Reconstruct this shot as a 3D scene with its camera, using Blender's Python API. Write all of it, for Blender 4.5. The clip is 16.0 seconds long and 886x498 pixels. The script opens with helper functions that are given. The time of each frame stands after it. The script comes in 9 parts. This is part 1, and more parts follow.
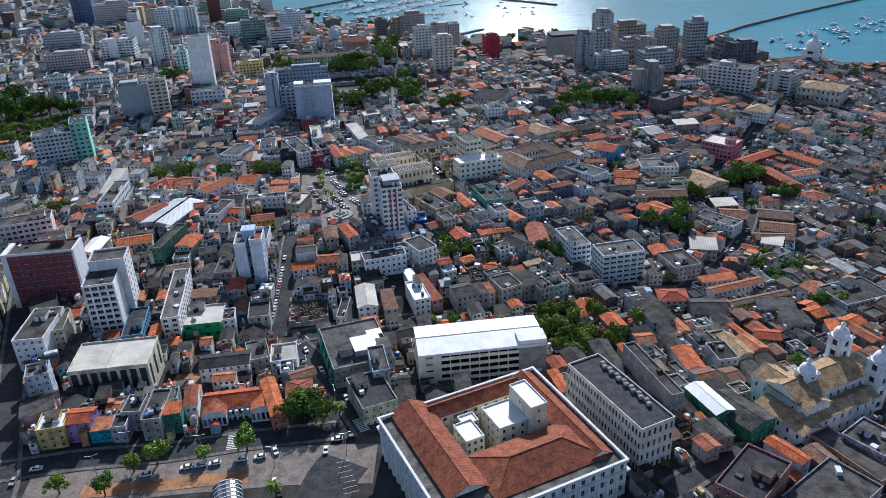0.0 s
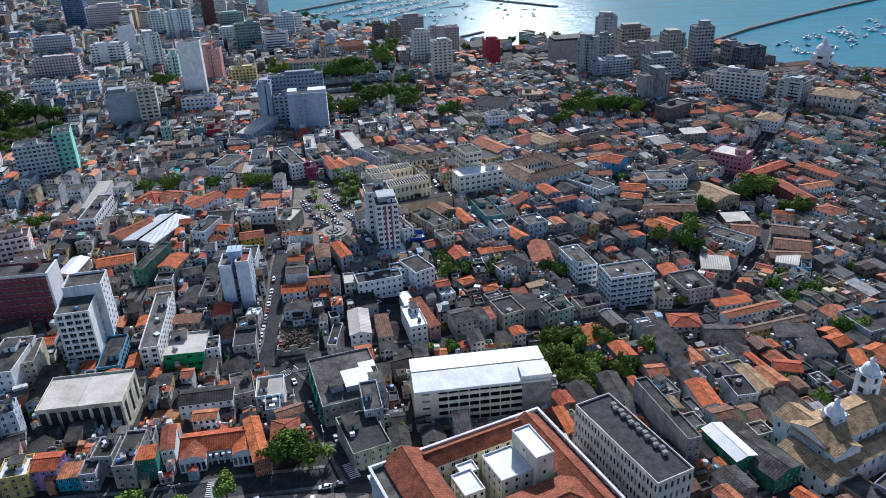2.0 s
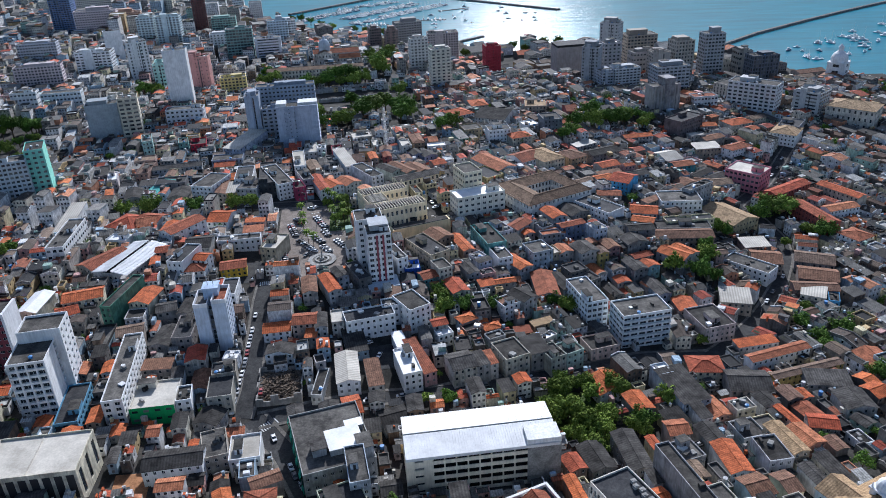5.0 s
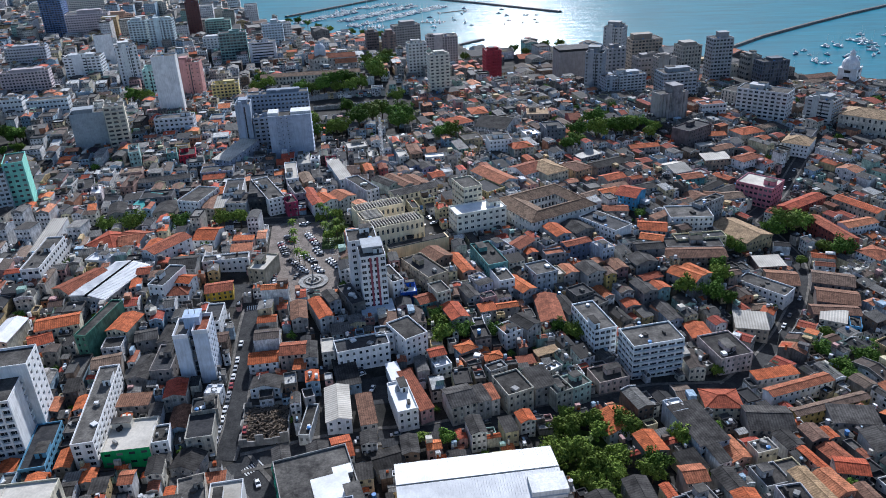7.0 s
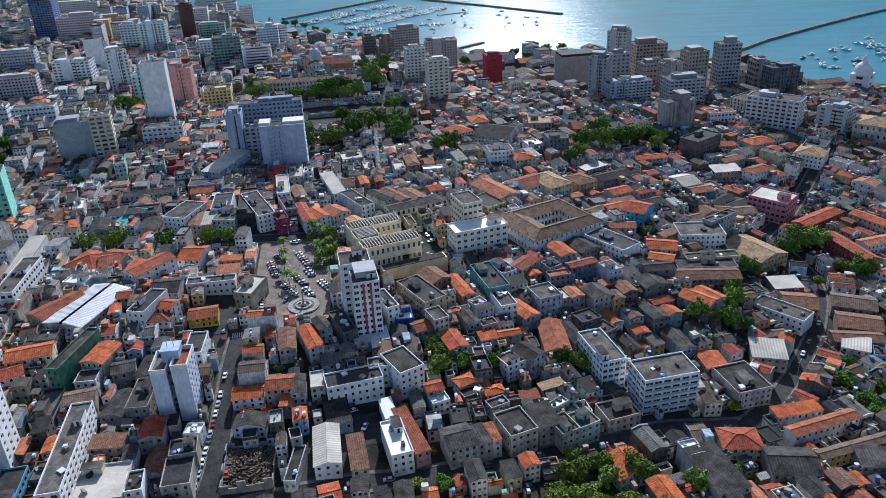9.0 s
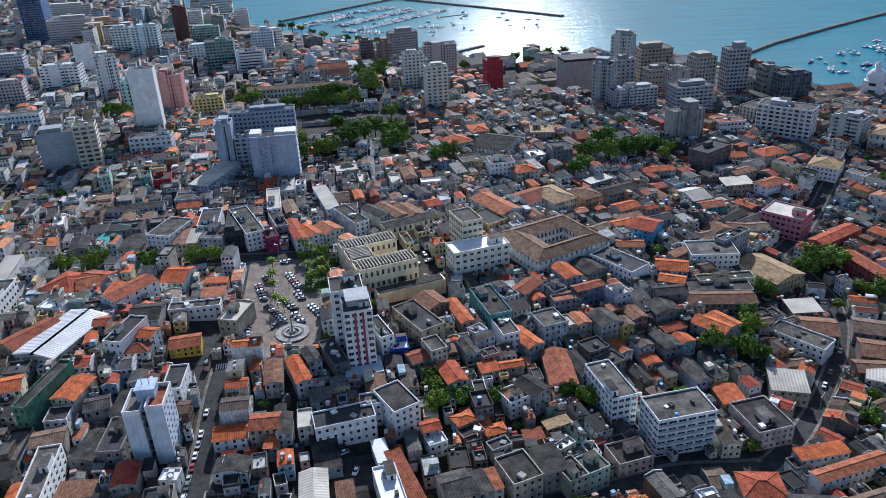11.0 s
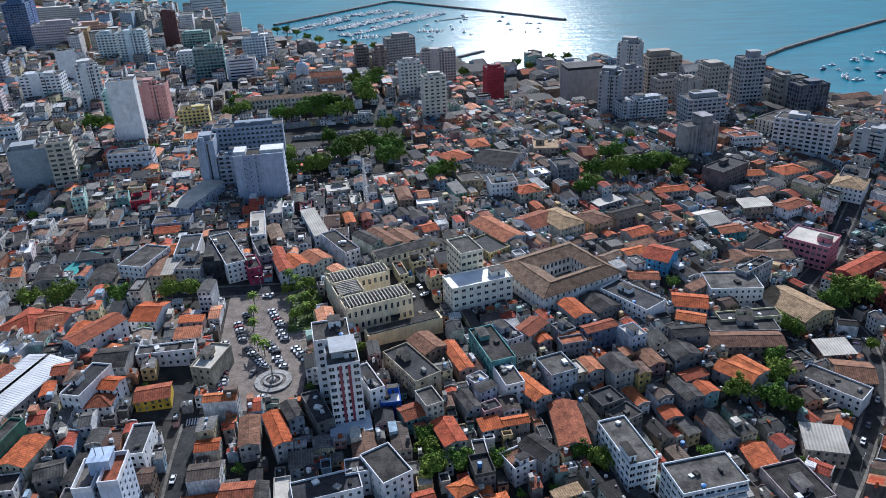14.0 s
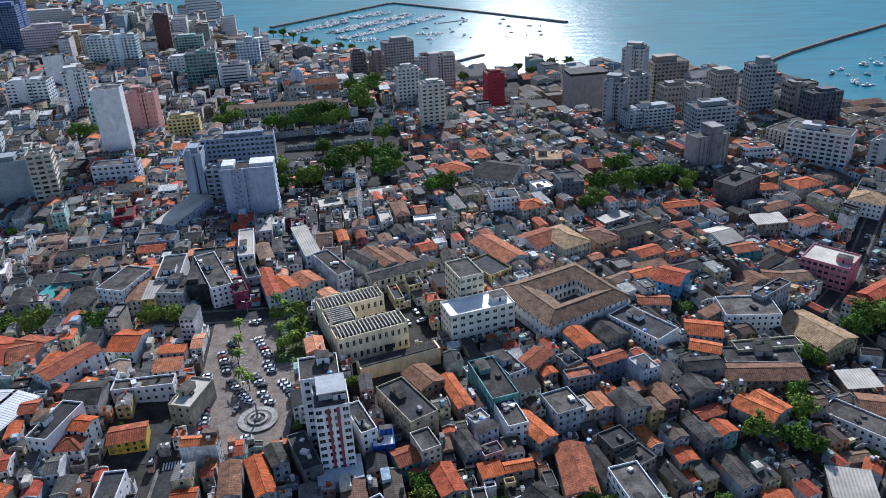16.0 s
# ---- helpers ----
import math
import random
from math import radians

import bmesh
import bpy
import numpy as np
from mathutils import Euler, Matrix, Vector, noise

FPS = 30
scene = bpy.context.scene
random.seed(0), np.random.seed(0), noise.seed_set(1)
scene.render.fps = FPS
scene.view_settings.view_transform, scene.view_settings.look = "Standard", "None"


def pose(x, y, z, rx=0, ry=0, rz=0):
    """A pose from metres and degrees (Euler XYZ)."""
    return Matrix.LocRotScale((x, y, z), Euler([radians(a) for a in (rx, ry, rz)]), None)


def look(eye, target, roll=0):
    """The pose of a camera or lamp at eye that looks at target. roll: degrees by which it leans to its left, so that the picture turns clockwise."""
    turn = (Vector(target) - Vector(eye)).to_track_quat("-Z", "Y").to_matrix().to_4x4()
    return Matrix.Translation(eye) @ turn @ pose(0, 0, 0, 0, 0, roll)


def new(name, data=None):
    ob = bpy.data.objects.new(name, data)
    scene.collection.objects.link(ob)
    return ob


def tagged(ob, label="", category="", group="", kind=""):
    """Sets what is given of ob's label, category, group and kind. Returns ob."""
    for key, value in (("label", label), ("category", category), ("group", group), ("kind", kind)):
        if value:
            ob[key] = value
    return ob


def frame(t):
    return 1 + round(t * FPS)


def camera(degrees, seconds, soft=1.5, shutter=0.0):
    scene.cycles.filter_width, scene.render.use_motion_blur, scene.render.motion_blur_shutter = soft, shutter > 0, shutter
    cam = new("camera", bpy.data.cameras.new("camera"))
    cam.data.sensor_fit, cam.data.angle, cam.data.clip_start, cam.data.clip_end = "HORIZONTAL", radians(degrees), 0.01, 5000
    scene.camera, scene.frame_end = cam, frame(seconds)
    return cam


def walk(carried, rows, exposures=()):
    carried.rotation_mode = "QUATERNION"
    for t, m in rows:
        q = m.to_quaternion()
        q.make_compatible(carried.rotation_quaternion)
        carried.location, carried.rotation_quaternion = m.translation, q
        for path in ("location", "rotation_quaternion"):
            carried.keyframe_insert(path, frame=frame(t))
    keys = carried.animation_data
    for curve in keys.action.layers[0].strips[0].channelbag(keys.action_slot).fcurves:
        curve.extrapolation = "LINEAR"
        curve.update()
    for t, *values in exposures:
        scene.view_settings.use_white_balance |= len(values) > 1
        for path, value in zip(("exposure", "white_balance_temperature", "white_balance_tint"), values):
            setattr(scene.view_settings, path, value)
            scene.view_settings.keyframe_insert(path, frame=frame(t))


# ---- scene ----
cam = camera(60.96, 16.0, soft=0.92)
PATH = [
    (0.0, pose(0.0, 0.00, 222.0, 63.727, 2.249, 2.341)),
    (0.5, pose(0.0, 6.19, 222.0, 63.725, 2.252, 2.339)),
    (1.0, pose(0.0, 12.38, 222.0, 63.723, 2.255, 2.337)),
    (1.5, pose(0.0, 18.56, 222.0, 63.721, 2.259, 2.335)),
    (2.0, pose(0.0, 24.75, 222.0, 63.719, 2.262, 2.333)),
    (2.5, pose(0.0, 30.94, 222.0, 63.718, 2.265, 2.331)),
    (3.0, pose(0.0, 37.12, 222.0, 63.716, 2.268, 2.330)),
    (3.5, pose(0.0, 43.31, 222.0, 63.714, 2.271, 2.328)),
    (4.0, pose(0.0, 49.50, 222.0, 63.712, 2.274, 2.326)),
    (6.5, pose(0.0, 80.44, 222.0, 63.702, 2.290, 2.316)),
    (7.0, pose(0.0, 86.62, 222.0, 63.701, 2.293, 2.314)),
    (7.5, pose(0.0, 92.81, 222.0, 63.699, 2.297, 2.312)),
    (8.0, pose(0.0, 99.00, 222.0, 63.697, 2.300, 2.310)),
    (8.5, pose(0.0, 105.19, 222.0, 63.695, 2.303, 2.308)),
    (9.0, pose(0.0, 111.38, 222.0, 63.693, 2.306, 2.307)),
    (11.5, pose(0.0, 142.31, 222.0, 63.684, 2.322, 2.297)),
    (12.0, pose(0.0, 148.50, 222.0, 63.682, 2.325, 2.295)),
    (12.5, pose(0.0, 154.69, 222.0, 63.680, 2.328, 2.293)),
    (13.0, pose(0.0, 160.88, 222.0, 63.678, 2.332, 2.291)),
    (13.5, pose(0.0, 167.06, 222.0, 63.676, 2.335, 2.289)),
    (14.0, pose(0.0, 173.25, 222.0, 63.674, 2.338, 2.287)),
    (14.5, pose(0.0, 179.44, 222.0, 63.672, 2.341, 2.285)),
    (15.0, pose(0.0, 185.62, 222.0, 63.670, 2.344, 2.284)),
    (15.5, pose(0.0, 191.81, 222.0, 63.668, 2.347, 2.282)),
    (16.0, pose(0.0, 198.00, 222.0, 63.667, 2.351, 2.280)),
]
walk(cam, PATH, [(0, 0.0, 5700, 12), (16, 0.0, 5700, 12)])

# ---- world, sun and exposure ----
SUN_AZIMUTH, SUN_HEIGHT = 3.0, 31.0
world = bpy.data.worlds.new("sky")
scene.world = world
world.use_nodes = True
wn = world.node_tree.nodes
sky = wn.new("ShaderNodeTexSky")
sky.sky_type = "NISHITA"
sky.sun_disc = False
sky.sun_elevation = radians(SUN_HEIGHT)
sky.sun_rotation = radians(SUN_AZIMUTH)
sky.air_density, sky.dust_density, sky.ozone_density = 1.0, 1.2, 1.5
wn["Background"].inputs["Strength"].default_value = 0.128
world.node_tree.links.new(sky.outputs[0], wn["Background"].inputs["Color"])
sun = new("sun", bpy.data.lights.new("sun", "SUN"))
sun.data.energy = 6.3
sun.data.angle = radians(0.6)
sun.data.color = (1.0, 0.97, 0.92)
_az, _el = radians(SUN_AZIMUTH), radians(SUN_HEIGHT)
sun.matrix_world = look((500 * math.sin(_az) * math.cos(_el), 500 * math.cos(_az) * math.cos(_el), 500 * math.sin(_el)), (0, 0, 0))
scene.view_settings.exposure = 0.0


# ---- materials ----
class Nodes:
    """A small helper that strings shader nodes together."""

    def __init__(self, name):
        self.mat = bpy.data.materials.new(name)
        self.mat.use_nodes = True
        self.t = self.mat.node_tree
        self.bsdf = self.t.nodes["Principled BSDF"]

    def node(self, kind, **values):
        n = self.t.nodes.new(kind)
        for key, value in values.items():
            n.inputs[key].default_value = value
        return n

    def link(self, a, b):
        self.t.links.new(a, b)

    def position(self, stretch=(1, 1, 1)):
        g = self.t.nodes.new("ShaderNodeNewGeometry")
        m = self.node("ShaderNodeVectorMath")
        m.operation = "MULTIPLY"
        self.link(g.outputs["Position"], m.inputs[0])
        m.inputs[1].default_value = stretch
        return m.outputs[0]

    def noise(self, scale, detail=3.0, stretch=(1, 1, 1), rough=0.6):
        n = self.node("ShaderNodeTexNoise", Scale=scale, Detail=detail, Roughness=rough)
        self.link(self.position(stretch), n.inputs["Vector"])
        return n.outputs["Fac"]

    def courses(self, period, low, high):
        """Light and dark lines that run down a slope, as sheeting and pan tiles do; none on a level face."""
        g = self.t.nodes.new("ShaderNodeNewGeometry")
        last = g.outputs["True Normal"]
        for kind, other in (("CROSS_PRODUCT", (0, 0, 1)), ("NORMALIZE", None)):
            v = self.t.nodes.new("ShaderNodeVectorMath")
            v.operation = kind
            self.link(last, v.inputs[0])
            if other:
                v.inputs[1].default_value = other
            last = v.outputs[0]
        v = self.t.nodes.new("ShaderNodeVectorMath")
        v.operation = "DOT_PRODUCT"
        self.link(last, v.inputs[0])
        self.link(g.outputs["Position"], v.inputs[1])
        last = v.outputs["Value"]
        for kind, value in (("MULTIPLY", math.tau / period), ("SINE", None), ("MULTIPLY_ADD", 0.5)):
            m = self.t.nodes.new("ShaderNodeMath")
            m.operation = kind
            self.link(last, m.inputs[0])
            if value is not None:
                m.inputs[1].default_value = value
            if kind == "MULTIPLY_ADD":
                m.inputs[2].default_value = 0.5
            last = m.outputs[0]
        return self.ramp(last, [(0.1, grey(low)), (0.9, grey(high))])

    def ramp(self, fac, stops):
        r = self.t.nodes.new("ShaderNodeValToRGB")
        e = r.color_ramp.elements
        while len(e) < len(stops):
            e.new(0.5)
        for k, (at, c) in enumerate(stops):
            e[k].position = at
            e[k].color = (*c, 1) if len(c) == 3 else c
        self.link(fac, r.inputs["Fac"])
        return r.outputs["Color"]

    def mix(self, a, b, fac, blend="MIX"):
        m = self.t.nodes.new("ShaderNodeMix")
        m.data_type, m.blend_type = "RGBA", blend
        for value, socket in ((fac, m.inputs["Factor"]), (a, m.inputs[6]), (b, m.inputs[7])):
            if isinstance(value, bpy.types.NodeSocket):
                self.link(value, socket)
            elif isinstance(value, (int, float)):
                socket.default_value = value
            else:
                socket.default_value = (*value, 1)
        return m.outputs[2]

    def finish(self, color, rough=0.8, bump=None, strength=0.3, distance=0.05, metal=0.0, spec=0.3):
        if isinstance(color, bpy.types.NodeSocket):
            self.link(color, self.bsdf.inputs["Base Color"])
        else:
            self.bsdf.inputs["Base Color"].default_value = (*color, 1)
        if isinstance(rough, bpy.types.NodeSocket):
            self.link(rough, self.bsdf.inputs["Roughness"])
        else:
            self.bsdf.inputs["Roughness"].default_value = rough
        self.bsdf.inputs["Metallic"].default_value = metal
        self.bsdf.inputs["Specular IOR Level"].default_value = spec
        if bump is not None:
            b = self.node("ShaderNodeBump", Strength=strength, Distance=distance)
            self.link(bump, b.inputs["Height"])
            self.link(b.outputs[0], self.bsdf.inputs["Normal"])
        return self.mat


def grey(v):
    return (v, v, v)


def painted(name, rough=0.85, dirt=0.5, streak=0.3):
    """Rendered and painted wall in the object's own colour, with blotches and rain streaks."""
    n = Nodes(name)
    info = n.t.nodes.new("ShaderNodeObjectInfo")
    blot = n.ramp(n.noise(0.22, 4), [(0.35, grey(1 - dirt)), (0.62, grey(1.0))])
    run = n.ramp(n.noise(1.3, 3, (1, 1, 0.12)), [(0.36, grey(1 - streak)), (0.6, grey(1.0))])
    c = n.mix(info.outputs["Color"], blot, 1.0, "MULTIPLY")
    c = n.mix(c, run, 1.0, "MULTIPLY")
    return n.finish(c, rough, n.noise(3.0, 2), 0.25, 0.04)


def tiles(name, stops, moss=0.5):
    """Clay pan tiles: each roof its own tint, blotched with soot and with fine courses."""
    n = Nodes(name)
    info = n.t.nodes.new("ShaderNodeObjectInfo")
    c = n.ramp(info.outputs["Random"], stops)
    soot = n.ramp(n.noise(0.35, 5, rough=0.7), [(0.34, grey(1 - moss)), (0.66, grey(1.1))])
    fine = n.ramp(n.noise(1.7, 4), [(0.36, grey(0.68)), (0.64, grey(1.2))])
    c = n.mix(n.mix(c, soot, 1.0, "MULTIPLY"), fine, 1.0, "MULTIPLY")
    c = n.mix(c, n.courses(0.85, 0.8, 1.12), 1.0, "MULTIPLY")
    return n.finish(c, 0.9, n.noise(4.5, 2), 0.6, 0.12, spec=0.15)


def stained(name, dark, light, scale=0.3, rough=0.9, tint=0.35, spec=0.12, sheet=0.0, fleck=0.25):
    """A mineral surface between two tones, varied from object to object and stained."""
    n = Nodes(name)
    info = n.t.nodes.new("ShaderNodeObjectInfo")
    base = n.mix(dark, light, n.ramp(n.noise(scale, 5, rough=0.65), [(0.36, grey(0.0)), (0.64, grey(1.0))]))
    vary = n.ramp(info.outputs["Random"], [(0.0, grey(1 - tint)), (1.0, grey(1 + tint))])
    c = n.mix(base, vary, 1.0, "MULTIPLY")
    fine = n.ramp(n.noise(max(scale * 6, 1.2), 4), [(0.36, grey(1 - fleck)), (0.64, grey(1 + 0.6 * fleck))])
    c = n.mix(c, fine, 1.0, "MULTIPLY")
    if sheet:
        c = n.mix(c, n.courses(sheet, 0.8, 1.12), 1.0, "MULTIPLY")
    return n.finish(c, rough, n.noise(scale * 12, 2), 0.35, 0.05, spec=spec)


def flat_paint(name, color, rough=0.5, metal=0.0, wear=0.15):
    n = Nodes(name)
    c = n.mix(color, tuple(v * (1 - wear) for v in color), n.noise(1.2, 3))
    return n.finish(c, rough, metal=metal)


def object_paint(name, rough=0.35, coat=0.4):
    n = Nodes(name)
    info = n.t.nodes.new("ShaderNodeObjectInfo")
    c = n.mix(info.outputs["Color"], grey(0.12), n.ramp(n.noise(2.5, 3), [(0.55, grey(0.0)), (0.9, grey(0.35))]))
    n.bsdf.inputs["Coat Weight"].default_value = coat
    return n.finish(c, rough, spec=0.5)


def window_glass(name):
    """Dark panes; some have a pale blind behind them."""
    n = Nodes(name)
    geo = n.t.nodes.new("ShaderNodeNewGeometry")
    c = n.ramp(geo.outputs["Random Per Island"], [(0.0, (0.012, 0.016, 0.022)), (0.55, (0.03, 0.04, 0.05)), (0.8, (0.07, 0.08, 0.09)), (1.0, (0.22, 0.22, 0.21))])
    return n.finish(c, 0.12, spec=0.5)


def leaves(name, dark, light):
    n = Nodes(name)
    geo = n.t.nodes.new("ShaderNodeNewGeometry")
    info = n.t.nodes.new("ShaderNodeObjectInfo")
    c = n.mix(dark, light, geo.outputs["Random Per Island"])
    c = n.mix(c, n.ramp(info.outputs["Random"], [(0.0, grey(0.65)), (1.0, grey(1.35))]), 1.0, "MULTIPLY")
    n.bsdf.inputs["Subsurface Weight"].default_value = 0.0
    return n.finish(c, 0.8, spec=0.05)


WALL = painted("painted_render")
CLEAN = painted("clean_render", dirt=0.2, streak=0.18)
GLASS = window_glass("window_glass")
TILE = tiles("clay_tile", [(0.0, (0.52, 0.125, 0.045)), (0.35, (0.62, 0.18, 0.065)), (0.6, (0.46, 0.1, 0.05)), (0.8, (0.36, 0.12, 0.065)), (1.0, (0.56, 0.22, 0.11))], 0.6)
OLDTILE = tiles("old_clay_tile", [(0.0, (0.22, 0.12, 0.08)), (0.4, (0.3, 0.15, 0.09)), (0.7, (0.2, 0.13, 0.1)), (1.0, (0.27, 0.19, 0.13))], 0.6)
REDTILE = tiles("red_tile", [(0.0, (0.27, 0.085, 0.045)), (1.0, (0.31, 0.1, 0.055))], 0.55)
TANTILE = tiles("tan_tile", [(0.0, (0.42, 0.28, 0.155)), (1.0, (0.46, 0.32, 0.19))], 0.55)
BROWNTILE = tiles("brown_tile", [(0.0, (0.225, 0.145, 0.095)), (1.0, (0.25, 0.165, 0.11))], 0.6)
FIBRE = stained("fibre_cement", (0.024, 0.022, 0.021), (0.085, 0.079, 0.073), 0.22, 0.9, 0.45, sheet=1.05)
DECK = stained("roof_deck", (0.034, 0.032, 0.03), (0.115, 0.107, 0.096), 0.16, 0.9, 0.5)
DARKDECK = stained("bitumen_roof", (0.025, 0.026, 0.03), (0.06, 0.06, 0.062), 0.2, 0.85, 0.3)
WHITEROOF = stained("white_sheet_roof", (0.55, 0.55, 0.55), (0.74, 0.74, 0.73), 0.1, 0.55, 0.08, 0.3, fleck=0.06)
PALEROOF = stained("pale_sheet_roof", (0.36, 0.33, 0.28), (0.54, 0.5, 0.43), 0.1, 0.7, 0.15, sheet=1.3, fleck=0.1)
ASPHALT = stained("asphalt", (0.03, 0.03, 0.032), (0.06, 0.06, 0.06), 0.25, 0.92, 0.05)
PAVING = stained("paving", (0.09, 0.085, 0.078), (0.19, 0.175, 0.155), 0.3, 0.92, 0.1)
COBBLE = stained("cobbles", (0.14, 0.118, 0.1), (0.24, 0.2, 0.172), 0.25, 0.9, 0.05)
EARTH = stained("earth", (0.2, 0.1, 0.05), (0.4, 0.2, 0.1), 0.12, 0.95, 0.1)
GRASS = stained("grass", (0.035, 0.06, 0.015), (0.09, 0.13, 0.035), 0.4, 0.9, 0.1)
# YARD is kept very dark: shade between the houses sits in its tone.
YARD = stained("shaded_yard_ground", (0.02, 0.02, 0.018), (0.065, 0.06, 0.054), 0.08, 0.95, 0.05)
CONCRETE = stained("concrete", (0.2, 0.195, 0.185), (0.36, 0.35, 0.33), 0.25, 0.9, 0.15)
ROCK = stained("breakwater_rock", (0.09, 0.085, 0.08), (0.22, 0.21, 0.19), 0.3, 0.95, 0.2)
LINE = flat_paint("road_marking", (0.62, 0.62, 0.6), 0.8)
STEEL = flat_paint("galvanised_steel", (0.4, 0.41, 0.42), 0.45, 0.6)
DARK = flat_paint("dark_trim_and_shade", (0.03, 0.03, 0.032), 0.6)
TRIM = flat_paint("white_trim", (0.72, 0.72, 0.7), 0.6)
PLASTIC = flat_paint("tank_blue", (0.06, 0.2, 0.45), 0.5)
BARK = stained("bark", (0.05, 0.035, 0.025), (0.13, 0.1, 0.07), 2.0, 0.95, 0.1)
LEAF = leaves("leaves", (0.03, 0.07, 0.012), (0.14, 0.23, 0.04))
PALE_LEAF = leaves("pale_leaves", (0.06, 0.1, 0.015), (0.22, 0.29, 0.055))
CARPAINT = object_paint("car_paint")
TYRE = flat_paint("tyre_rubber", (0.02, 0.02, 0.02), 0.9)
PAINT = object_paint("painted_metal", 0.5, 0.0)


# ---- mesh helpers ----
class Mesh:
    """Collects faces with a material each, and links them as one object."""

    def __init__(self):
        self.v, self.f, self.m = [], [], []

    def face(self, pts, m=0):
        k = len(self.v)
        self.v.extend(pts)
        self.f.append(tuple(range(k, k + len(pts))))
        self.m.append(m)

    def box(self, x0, x1, y0, y1, z0, z1, m=0, bottom=False):
        a, b, c, d = (x0, y0), (x1, y0), (x1, y1), (x0, y1)
        for p, q in ((a, b), (b, c), (c, d), (d, a)):
            self.face([(*p, z0), (*q, z0), (*q, z1), (*p, z1)], m)
        self.face([(*a, z1), (*b, z1), (*c, z1), (*d, z1)], m)
        if bottom:
            self.face([(*d, z0), (*c, z0), (*b, z0), (*a, z0)], m)

    def prism(self, cx, cy, r0, r1, z0, z1, n=8, m=0, turn=0.0, cap=True):
        ring = lambda r, z: [(cx + r * math.cos(turn + math.tau * k / n), cy + r * math.sin(turn + math.tau * k / n), z) for k in range(n)]
        lo, hi = ring(r0, z0), ring(r1, z1)
        for k in range(n):
            self.face([lo[k], lo[(k + 1) % n], hi[(k + 1) % n], hi[k]], m)
        if cap and r1 > 0:
            self.face(hi, m)

    def bar(self, p, q, r, m=0):
        """A square bar between two points."""
        p, q = Vector(p), Vector(q)
        t = (q - p).normalized()
        s = t.cross(Vector((0, 0, 1)))
        s = (s if s.length > 0.01 else Vector((1, 0, 0))).normalized() * r
        u = t.cross(s).normalized() * r
        c = [s + u, u - s, -s - u, s - u]
        for k in range(4):
            a, b = c[k], c[(k + 1) % 4]
            self.face([tuple(p + a), tuple(p + b), tuple(q + b), tuple(q + a)], m)

    def data(self, name, mats, smooth=False):
        me = bpy.data.meshes.new(name)
        me.from_pydata(self.v, [], self.f)
        for m in mats:
            me.materials.append(m)
        me.polygons.foreach_set("material_index", self.m)
        if smooth:
            me.polygons.foreach_set("use_smooth", [True] * len(self.f))
        me.update()
        return me


def thing(name, mesh, mats, m, label, category, group="", kind="", color=None, smooth=False):
    """A top-level object from a Mesh, at the pose m."""
    ob = new(name, mesh.data(name, mats, smooth) if isinstance(mesh, Mesh) else mesh)
    ob.matrix_world = m
    if color:
        ob.color = (*color, 1)
    return tagged(ob, label, category, group, kind)


def part(name, mesh, mats, parent, m=None, label="", color=None, smooth=False):
    """A part of a thing; its pose m is told in the parent's own space."""
    ob = new(name, mesh.data(name, mats, smooth) if isinstance(mesh, Mesh) else mesh)
    ob.parent = parent
    if m is not None:
        ob.matrix_local = m
    ob.color = (*color, 1) if color else parent.color
    return tagged(ob, label)


# ---- the lie of the land ----
HEIGHTS = [(-53, 217, 36), (-94, 215, 36), (-160, 207, 38), (60, 200, 38), (130, 240, 28), (-90, 292, 24), (-30, 300, 24), (60, 320, 20), (110, 345, 17),
           (150, 405, 11), (183, 480, 12), (200, 560, 18), (-97, 330, 29), (-125, 340, 33), (-165, 300, 33), (-105, 390, 35), (-95, 430, 36),
           (-125, 500, 38), (-50, 480, 36), (-5, 460, 31), (30, 500, 35)]
HEIGHTS += [(90, 460, 30), (80, 400, 18), (90, 540, 33), (180, 420, 12), (-180, 420, 42), (-220, 400, 40), (-260, 725, 42), (-280, 500, 36), (-145, 660, 40),
            (-30, 640, 37), (60, 640, 36), (130, 700, 38), (220, 650, 28), (230, 720, 36), (320, 620, 28), (0, 840, 37), (-130, 870, 42), (120, 800, 40),
            (300, 480, 18), (-400, 700, 38), (-400, 1000, 40)]
HEIGHTS = np.array(HEIGHTS, float)
RIDGE = ((-900, -500, -300, -150, -40, 0, 100, 220, 320, 500), (1700, 1480, 1180, 1060, 900, 835, 805, 800, 790, 760))
SHORE = ((-4500, -2000, -900, -480, -400, -340, -245, -170, -117, -30, 7, 56, 71, 135, 180, 235, 320, 373, 402, 600, 2000, 4500),
         (3000, 2500, 1950, 1640, 1440, 1440, 1340, 1288, 1250, 1205, 1106, 1127, 1190, 1150, 1125, 1103, 1064, 967, 949, 900, 700, 300))


def lie(x, y):
    """Height of the ground at arrays x, y."""
    x, y = np.atleast_1d(np.asarray(x, float)), np.atleast_1d(np.asarray(y, float))
    total, weight = np.zeros_like(x), np.zeros_like(x)
    for cx, cy, cz in HEIGHTS:
        w = ((x - cx) ** 2 + (y - cy) ** 2 + 500.0) ** -1.5
        total += w * cz
        weight += w
    z = total / weight
    k = np.clip((y - np.interp(x, *RIDGE)) / 45.0, 0, 1)
    k = k * k * (3 - 2 * k)
    z = z * (1 - k) + 2.6 * k
    s = np.clip((y - np.interp(x, *SHORE)) / 3.0, 0, 1)
    return z * (1 - s) - 8.0 * s


def land(x, y):
    return float(lie(x, y)[0])


